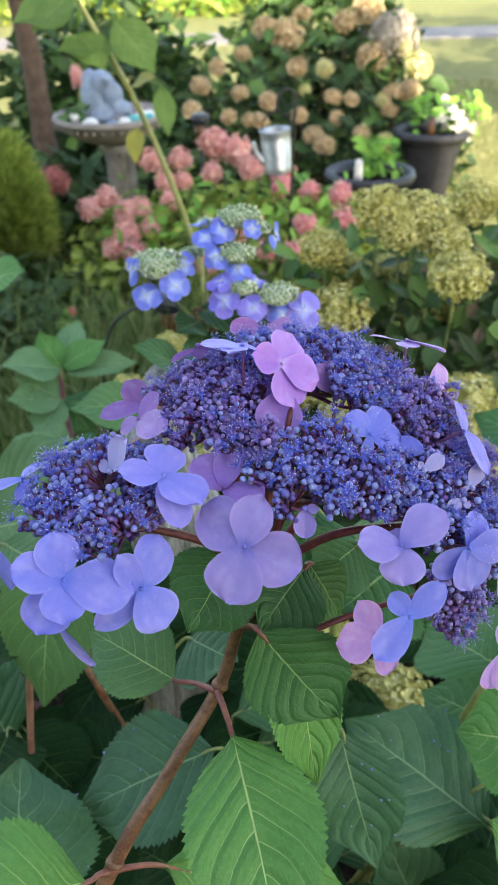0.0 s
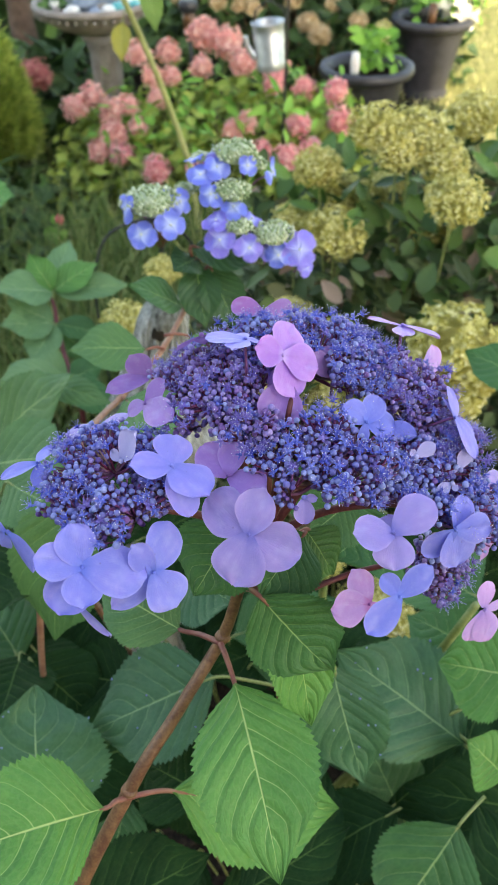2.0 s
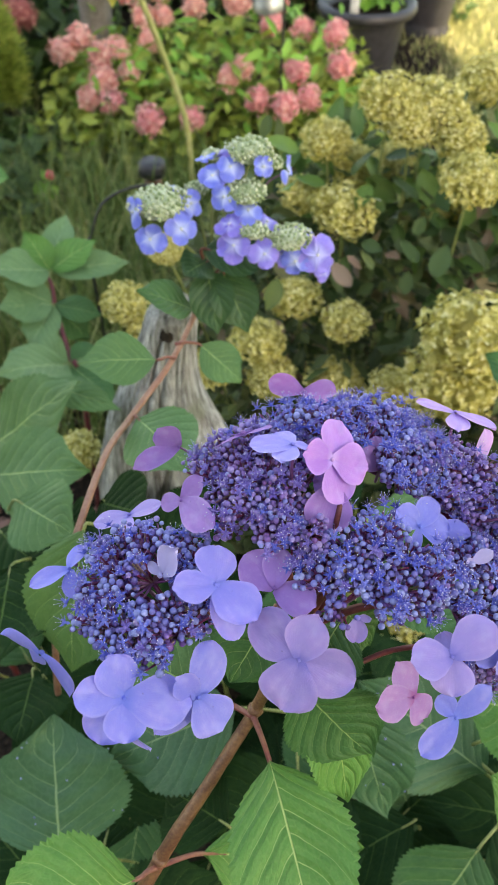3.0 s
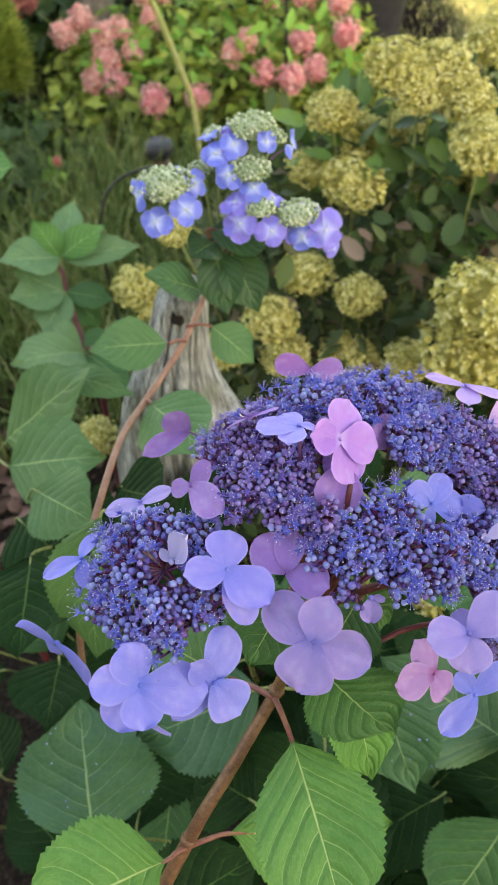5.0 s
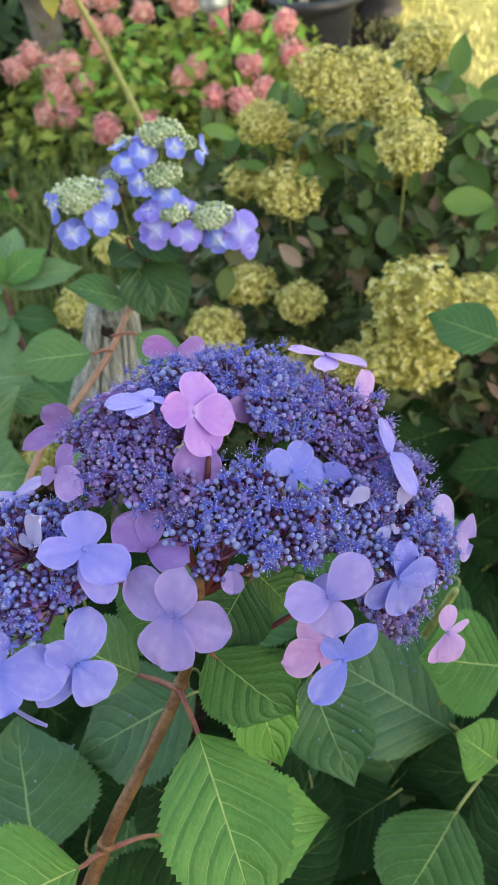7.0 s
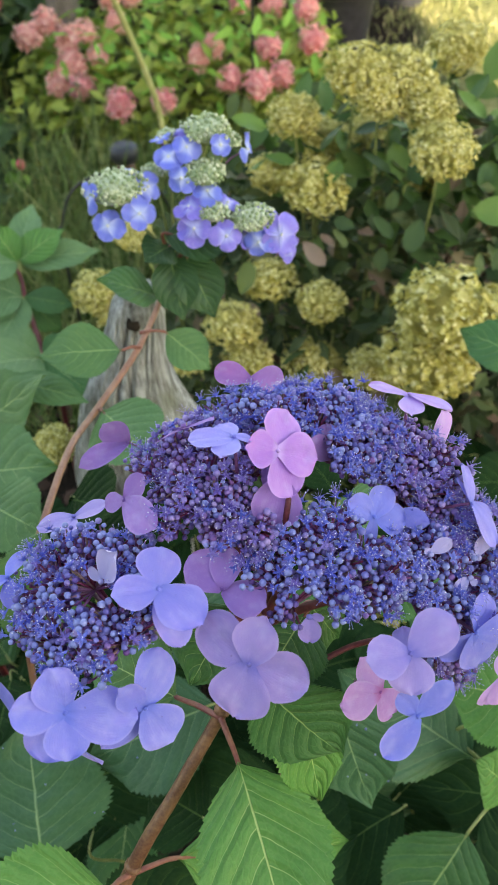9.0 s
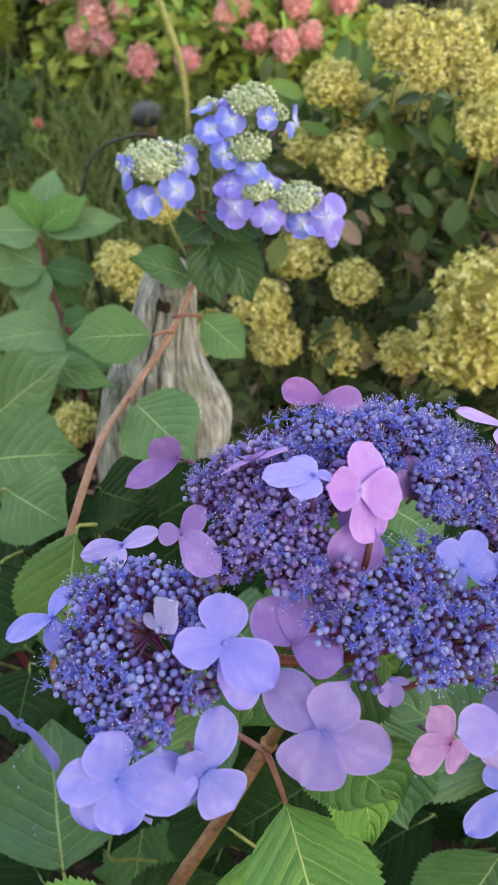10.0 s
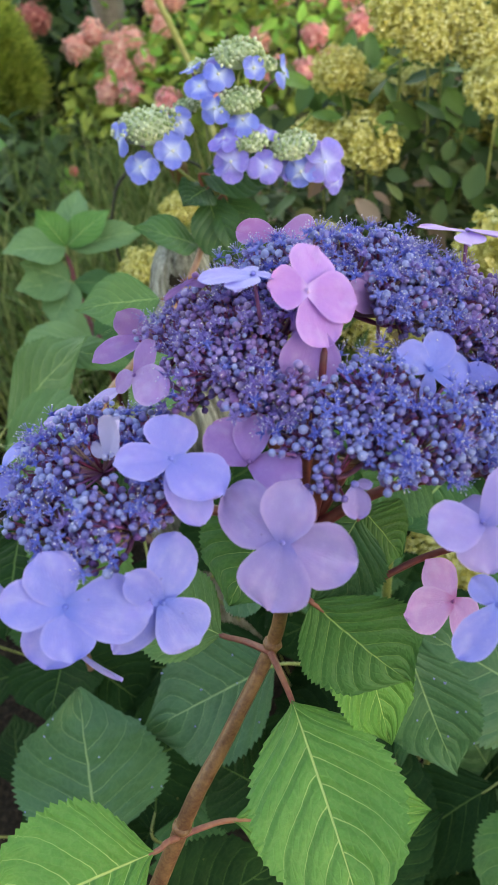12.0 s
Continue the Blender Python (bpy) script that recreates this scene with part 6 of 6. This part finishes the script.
def planter(at, r, foot, label):
    z = at.z
    pot = thing("planter", (at.x, at.y, 0), label, "plant pot", "black planters")
    m = Matrix.Translation((at.x, at.y, 0))
    part("pot_body", lathe("pot_body", [(0.0, -0.01), (foot, -0.01), (foot * 1.06, 0.015), (foot * 0.94, 0.035), (foot * 0.98, 0.05), (r * 0.80, z - 0.06), (r * 0.84, z - 0.035)], 48), PLASTIC, pot, m=m)
    part("rim", lathe("rim", [(r * 0.82, z - 0.045), (r * 0.97, z - 0.034), (r * 1.02, z - 0.018), (r * 1.0, z), (r * 0.93, z + 0.006), (r * 0.80, z - 0.004), (r * 0.76, z - 0.03)], 48), PLASTIC, pot, m=m)
    v, f = ball(1.0, 28, 8)
    part("potting_soil", mesh_of("potting_soil", v, f), GROUND, pot, m=m @ Matrix.Translation((0, 0, z - 0.035)) @ Matrix.Diagonal((r * 0.80, r * 0.80, 0.015, 1)))
    return pot


planter(P1, 0.178, 0.11, "low black plastic planter with a wide rolled rim")
planter(P2, 0.178, 0.10, "tall black plastic urn planter beside the lawn")
pot_plant = thing("potted_plant", (P1.x + 0.04, P1.y, P1.z - 0.03), "bushy light green plant in a black pot", "plant")
foliage(pot_plant, 60, (P1.x - 0.03, P1.y - 0.06, P1.z - 0.03), (P1.x + 0.12, P1.y + 0.08, P1.z + 0.11), 0.06, LIME_LEAF, 62)
cup = tagged(part("plant_marker", lathe("plant_marker", [(0.0, -0.05), (0.016, -0.05), (0.017, 0.02), (0.013, 0.05), (0.0, 0.055)], 16), WHITE, m=Matrix.Translation((P1.x - 0.055, P1.y - 0.07, P1.z + 0.01))), "white peg standing in the pot", "plant marker")
urn_plant = thing("silver_plant", (P2.x, P2.y, P2.z - 0.03), "chartreuse and white foliage plant in an urn", "plant")
foliage(urn_plant, 46, (P2.x + 0.04, P2.y - 0.10, P2.z - 0.02), (P2.x + 0.15, P2.y + 0.10, P2.z + 0.08), 0.07, SILVER, 63)
foliage(urn_plant, 50, (P2.x - 0.10, P2.y - 0.06, P2.z), (P2.x + 0.26, P2.y + 0.10, P2.z + 0.17), 0.065, LIME_LEAF, 64)
tagged(part("wooden_peg", lathe("wooden_peg", [(0.0, -0.06), (0.018, -0.06), (0.017, 0.05), (0.0, 0.055)], 14), AMBER, m=Matrix.Translation((P2.x - 0.03, P2.y - 0.12, P2.z + 0.02))), "orange wooden peg standing in the urn", "peg")

# ---- tall weed stalk with broad leaves ----
stalk = thing("tall_weed", (-0.147, 2.200, 0.201)[:2] + (0,), "tall pale green weed stalk with yellowing leaves", "plant")
tube("stalk", [(-0.147, 2.200, -0.02), (-0.150, 2.200, 0.233), (-0.180, 2.180, 0.384), (-0.231, 2.120, 0.582), (-0.282, 2.060, 0.748), (-0.331, 2.020, 0.867), (-0.376, 1.980, 0.970), (-0.396, 1.950, 1.041)], [0.0082, 0.0082, 0.0078, 0.0074, 0.0070, 0.0066, 0.0062, 0.0050], STALK, stalk, "pale green stalk", 10, 6, 0.03)
leaf(stalk, (-0.307, 2.000, 0.934), (-0.215, 1.950, 0.828), 0.105, WEED_LEAF, (0, -0.7, 0.7), 0.1, 0.2, (-0.348, 2.000, 0.917))
leaf(stalk, (-0.215, 2.050, 0.786), (-0.199, 1.980, 0.680), 0.055, WEED_LEAF, (0.2, -0.8, 0.5), 0.1, 0.2, (-0.307, 2.040, 0.809))
leaf(stalk, (-0.282, 2.050, 0.690), (-0.289, 2.000, 0.613), 0.050, YELLOWED, (-0.2, -0.8, 0.5), 0.15, 0.2, (-0.272, 2.070, 0.719))
leaf(stalk, (-0.347, 2.000, 0.876), (-0.436, 1.950, 0.878), 0.070, WEED_LEAF, (0, -0.6, 0.8), 0.1, 0.2, (-0.326, 2.020, 0.855))
leaf(stalk, (-0.283, 2.050, 0.788), (-0.221, 2.000, 0.807), 0.050, YELLOWED, (0, -0.6, 0.8), 0.1, 0.2)
leaf(stalk, (-0.391, 1.980, 0.954), (-0.514, 1.900, 0.941), 0.110, WEED_LEAF, (0, -0.6, 0.8), 0.1, 0.2)
leaf(stalk, (-0.389, 2.000, 0.906), (-0.333, 1.960, 0.833), 0.090, WEED_LEAF, (0, -0.6, 0.8), 0.1, 0.2)
leaf(stalk, (-0.386, 1.980, 0.987), (-0.468, 1.900, 0.918), 0.090, WEED_LEAF, (0, -0.6, 0.8), 0.1, 0.2)

# ---- evergreen, shrubs and a tree behind ----
def evergreen(at, r, h, count, seed):
    """A rounded conifer of many flat sprays."""
    bush = thing("evergreen_shrub", at, "rounded yellow-green dwarf conifer", "shrub")
    rng = random.Random(seed)
    V, F = [], []
    for i in range(count):
        t = 1 - 1.35 * (i + 0.5) / count
        a = i * 2.399963 + rng.uniform(-0.2, 0.2)
        q = math.sqrt(max(0.0, 1 - t * t))
        d = Vector((q * math.cos(a), q * math.sin(a), t))
        k = rng.uniform(0.80, 1.06) + 0.10 * noise.noise(d * 3)
        p = Vector((at[0] + d.x * r * k, at[1] + d.y * r * k, h * 0.5 + d.z * h * 0.5 * k))
        out = (d + Vector((rng.uniform(-0.5, 0.5), rng.uniform(-0.5, 0.5), rng.uniform(0.1, 0.9)))).normalized()
        s = out.cross(Vector((rng.uniform(-1, 1), rng.uniform(-1, 1), rng.uniform(-1, 1)))).normalized()
        ln, w = rng.uniform(0.03, 0.06), rng.uniform(0.006, 0.011)
        for b in (-0.55, 0, 0.55):
            g = (out + s * b).normalized()
            o = len(V)
            V.extend([p, p + g * ln * 0.5 + s * w * 0.5, p + g * ln, p + g * ln * 0.5 - s * w * 0.5])
            F.append((o, o + 1, o + 2, o + 3))
    cv, cf = ball(0.78, 14, 10)
    o = len(V)
    V.extend(Vector((at[0] + p[0] * r, at[1] + p[1] * r, h * 0.5 + p[2] * h * 0.5)) for p in cv)
    F.extend(tuple(o + i for i in q) for q in cf)
    part("crown", mesh_of("crown", V, F, False), NEEDLE, bush)
    tube("trunk", [(at[0], at[1], -0.02), (at[0], at[1], h * 0.3)], [0.02, 0.015], BARK, bush, sides=8)


evergreen((-0.885, 2.600, 0), 0.18, 0.56, 5200, 71)


def leafy_shrub(label, lo, hi, count, rest, size, material, seed, width=0.55):
    """A bush of separate leaves, with a joined rest deeper inside."""
    bush = thing("shrub", ((lo[0] + hi[0]) / 2, (lo[1] + hi[1]) / 2, 0), label, "shrub")
    foliage(bush, count, lo, hi, size, material, seed, 0.8, width, True)
    rng = random.Random(seed + 1)
    pieces = []
    sv = [(0, 0, 0), (-0.28, 0.45, 0.05), (0.28, 0.45, 0.05), (0, 1, -0.1)]
    sf = [(0, 2, 3, 1)]
    for _ in range(rest):
        p = Vector([rng.uniform(a, b) for a, b in zip(lo, hi)])
        q = Vector(((p.x - (lo[0] + hi[0]) / 2) / (hi[0] - lo[0]) * 2, (p.y - (lo[1] + hi[1]) / 2) / (hi[1] - lo[1]) * 2))
        p.z = lo[2] + (p.z - lo[2]) * math.sqrt(max(0.05, 1 - 0.6 * min(1.0, q.length_squared)))
        n = Vector((rng.uniform(-1, 1), rng.uniform(-1, 1), 0.8))
        pieces.append((sv, sf, turn_to(n, rng.random() * 6.28, p, size * rng.uniform(0.6, 1.3)), 0))
    V, F, W = joined(pieces, "inner")
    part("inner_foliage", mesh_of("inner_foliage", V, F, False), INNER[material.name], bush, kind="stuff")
    for k in range(5):
        x, y = rng.uniform(lo[0], hi[0]), rng.uniform(lo[1], hi[1])
        tube("stem", [((lo[0] + hi[0]) / 2, (lo[1] + hi[1]) / 2, -0.02), ((lo[0] + hi[0]) / 4 + x / 2, (lo[1] + hi[1]) / 4 + y / 2, hi[2] * 0.4), (x, y, hi[2] * 0.75)], [0.012, 0.008, 0.004], BARK, bush, sides=6, steps=4)
    return bush


# bush and dull copies are darker: the shade inside a shrub is in their colour
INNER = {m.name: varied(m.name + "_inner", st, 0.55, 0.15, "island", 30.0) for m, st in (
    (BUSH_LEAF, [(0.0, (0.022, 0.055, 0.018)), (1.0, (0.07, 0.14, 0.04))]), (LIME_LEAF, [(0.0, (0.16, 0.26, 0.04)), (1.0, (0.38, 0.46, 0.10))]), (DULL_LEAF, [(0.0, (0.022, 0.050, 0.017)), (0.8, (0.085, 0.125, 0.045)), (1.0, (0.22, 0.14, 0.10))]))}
leafy_shrub("dark green shrub behind the birdbath", (-1.35, 4.3, 0.0), (-0.30, 5.5, 0.86), 280, 1200, 0.13, BUSH_LEAF, 81)
leafy_shrub("low dark green perennial beside the birdbath", (-1.15, 2.95, 0.0), (-0.52, 3.55, 0.34), 220, 500, 0.12, BUSH_LEAF, 82, 0.4)
leafy_shrub("dark green leaves under the tan flower heads", (-0.60, 3.7, 0.0), (1.05, 4.9, 0.52), 200, 2200, 0.085, BUSH_LEAF, 83)
leafy_shrub("tall dark green shrub behind the tan flowers", (-0.05, 4.85, 0.0), (0.95, 5.75, 0.98), 260, 2600, 0.10, BUSH_LEAF, 89)
leafy_shrub("sunlit yellow-green shrub across the lawn", (-6.5, 12.5, 0.0), (-2.2, 14.5, 0.75), 160, 900, 0.20, LIME_LEAF, 84)
leafy_shrub("sunlit yellow-green shrub across the lawn", (-2.4, 13.0, 0.0), (0.3, 14.5, 0.55), 120, 600, 0.20, LIME_LEAF, 85)
leafy_shrub("lime leaves under the pink flower heads", (-0.62, 2.32, 0.0), (0.45, 3.05, 0.36), 120, 2600, 0.055, LIME_LEAF, 88, 0.36)
leafy_shrub("tangled dull foliage under the yellow flowers", (-0.12, 0.78, 0.0), (0.66, 1.50, 0.68), 280, 6500, 0.036, DULL_LEAF, 86)
leafy_shrub("dark leaves along the flower bed", (-0.95, 1.9, 0.0), (-0.55, 2.5, 0.25), 60, 500, 0.09, BUSH_LEAF, 87, 0.35)


def small_tree(at, h):
    tree = thing("tree", at, "small tree with a rough brown trunk", "tree")
    x, y = at[:2]
    tube("trunk", [(x, y, -0.05), (x + 0.01, y, 0.5), (x - 0.02, y, 1.2), (x - 0.05, y, h)], [0.070, 0.052, 0.046, 0.038], BARK, tree, sides=16, steps=10, knobs=0.06)
    rng = random.Random(91)
    pieces = []
    sv = [(0, 0, 0), (-0.28, 0.45, 0.05), (0.28, 0.45, 0.05), (0, 1, -0.1)]
    for k in range(7):
        a = k * 2.4
        e = Vector((x - 0.05 + math.cos(a) * rng.uniform(0.4, 0.9), y + math.sin(a) * rng.uniform(0.4, 0.9), h + rng.uniform(0.3, 1.2)))
        s = Vector((x - 0.04, y, h - rng.uniform(0, 0.5)))
        tube("limb", [s, s.lerp(e, 0.5) + Vector((0, 0, 0.1)), e], [0.03, 0.02, 0.008], BARK, tree, sides=8, steps=5)
        for _ in range(130):
            p = s.lerp(e, rng.uniform(0.4, 1.15)) + Vector((rng.gauss(0, 0.16), rng.gauss(0, 0.16), rng.gauss(0, 0.14)))
            pieces.append((sv, [(0, 2, 3, 1)], turn_to((rng.uniform(-1, 1), rng.uniform(-1, 1), 0.9), rng.random() * 6, p, rng.uniform(0.06, 0.12)), 0))
    V, F, W = joined(pieces, "crown")
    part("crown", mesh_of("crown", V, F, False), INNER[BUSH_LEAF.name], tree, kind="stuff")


small_tree((-1.030, 4.000, 0.478)[:2] + (0,), 2.6)


def unseen_shade_tree(at, h, r):
    """A tree added out of view so that its crown shades the far lawn."""
    tree = thing("tree", at, "unseen leafy tree added to shade the lawn", "tree")
    x, y = at[:2]
    tube("trunk", [(x, y, -0.05), (x + 0.05, y, h * 0.4), (x - 0.05, y + 0.1, h)], [0.16, 0.13, 0.09], BARK, tree, sides=16, steps=8, knobs=0.06)
    rng = random.Random(92)
    pieces = []
    sv = [(0, 0, 0), (-0.28, 0.45, 0.05), (0.28, 0.45, 0.05), (0, 1, -0.1)]
    for k in range(16):
        a, q = k * 2.4, r * math.sqrt((k + 0.5) / 16)
        e = Vector((x + math.cos(a) * q, y + math.sin(a) * q, h + rng.uniform(-0.1, 0.9)))
        s = Vector((x - 0.04, y, h - rng.uniform(0, 0.8)))
        tube("limb", [s, s.lerp(e, 0.5) + Vector((0, 0, 0.15)), e], [0.05, 0.03, 0.01], BARK, tree, sides=8, steps=5)
        for _ in range(190):
            p = e + Vector((rng.gauss(0, 0.27), rng.gauss(0, 0.27), rng.gauss(0, 0.2)))
            pieces.append((sv, [(0, 2, 3, 1)], turn_to((rng.uniform(-1, 1), rng.uniform(-1, 1), 0.9), rng.random() * 6, p, rng.uniform(0.10, 0.20)), 0))
    V, F, W = joined(pieces, "crown")
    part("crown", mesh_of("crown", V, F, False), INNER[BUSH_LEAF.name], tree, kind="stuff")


# both stand out of view, placed by where their shadows land on the lawn
unseen_shade_tree((3.3, 0.6, 0), 3.6, 1.5)
unseen_shade_tree((4.9, 1.2, 0), 5.6, 2.3)
tagged(part("boulder", lump_mesh("boulder", [((0, 0, 0.12), (0.24, 0.22, 0.22)), ((0.05, -0.04, 0.05), (0.22, 0.20, 0.12))], 24, 16, 0.12), FIELDSTONE, m=Matrix.Translation((1.523, 9.051, 0.000))), "grey rounded boulder on the lawn", "boulder")

# ---- small garden things ----

def solar_light(at):
    solar = thing("solar_light", (at.x, at.y, 0), "small solar stake light with a dark cap", "garden light", "solar lights")
    m = Matrix.Translation((at.x, at.y, 0))
    part("stake", lathe("stake", [(0.0, -0.03), (0.006, -0.03), (0.008, at.z - 0.11), (0.0, at.z - 0.10)], 12), PLASTIC, solar, m=m)
    part("lens", lathe("lens", [(0.012, at.z - 0.11), (0.022, at.z - 0.09), (0.026, at.z - 0.025), (0.0, at.z - 0.02)], 24), AMBER, solar, "amber lens", m=m)
    part("cap", lathe("cap", [(0.0, at.z - 0.03), (0.034, at.z - 0.03), (0.037, at.z - 0.015), (0.036, at.z), (0.030, at.z + 0.006), (0.0, at.z + 0.006)], 24), PLASTIC, solar, "dark solar cap", m=m)


solar_light(Vector((-0.233, 1.950, 0.266)))
solar_light(Vector((-0.197, 3.250, 0.487)))
hoops = thing("wire_border", (-0.296, 1.350, 0.399)[:2] + (0,), "black wire hoop border in the bed", "garden edging")
for pts in ([(-0.297, 1.330, 0.371), (-0.287, 1.330, 0.429), (-0.262, 1.340, 0.482), (-0.220, 1.350, 0.505), (-0.167, 1.360, 0.507), (-0.118, 1.380, 0.468), (-0.095, 1.400, 0.399), (-0.094, 1.400, 0.338)],):
    tube("hoop", [(pts[0][0], pts[0][1], -0.02), *pts, (pts[-1][0], pts[-1][1], -0.02)], [0.0028], IRON, hoops, sides=6)
rose = thing("rose", (-0.520, 2.000, 0.140)[:2] + (0,), "single carmine rosebud on a thin stem", "rose")
tube("stem", [(-0.520, 2.000, 0.140)[:2] + (-0.02,), (-0.523, 2.000, 0.140), (-0.513, 2.000, 0.205)], [0.002], STEM_GREEN, rose, sides=6)
v, f = ball(0.012, 12, 8, 1.2, 0.2)
part("bud", mesh_of("rosebud", v, f), CARMINE, rose, "carmine bud", m=Matrix.Translation((-0.511, 2.000, 0.214)))
foliage(rose, 8, (-0.567, 2.000, 0.142), Vector((-0.500, 2.000, 0.199)) + Vector((0, 0.03, 0)), 0.04, LIME_LEAF, 95)
tagged(part("plant_label", lathe("plant_label", [(0.0, 0.0), (0.035, 0.0), (0.036, 0.006), (0.034, 0.012), (0.0, 0.012)], 24), WHITE, m=Matrix.Translation(Vector((0.401, 2.686, 0.000)) - Vector((0, 0, 0.002)))), "small white saucer lying on the grass", "saucer")
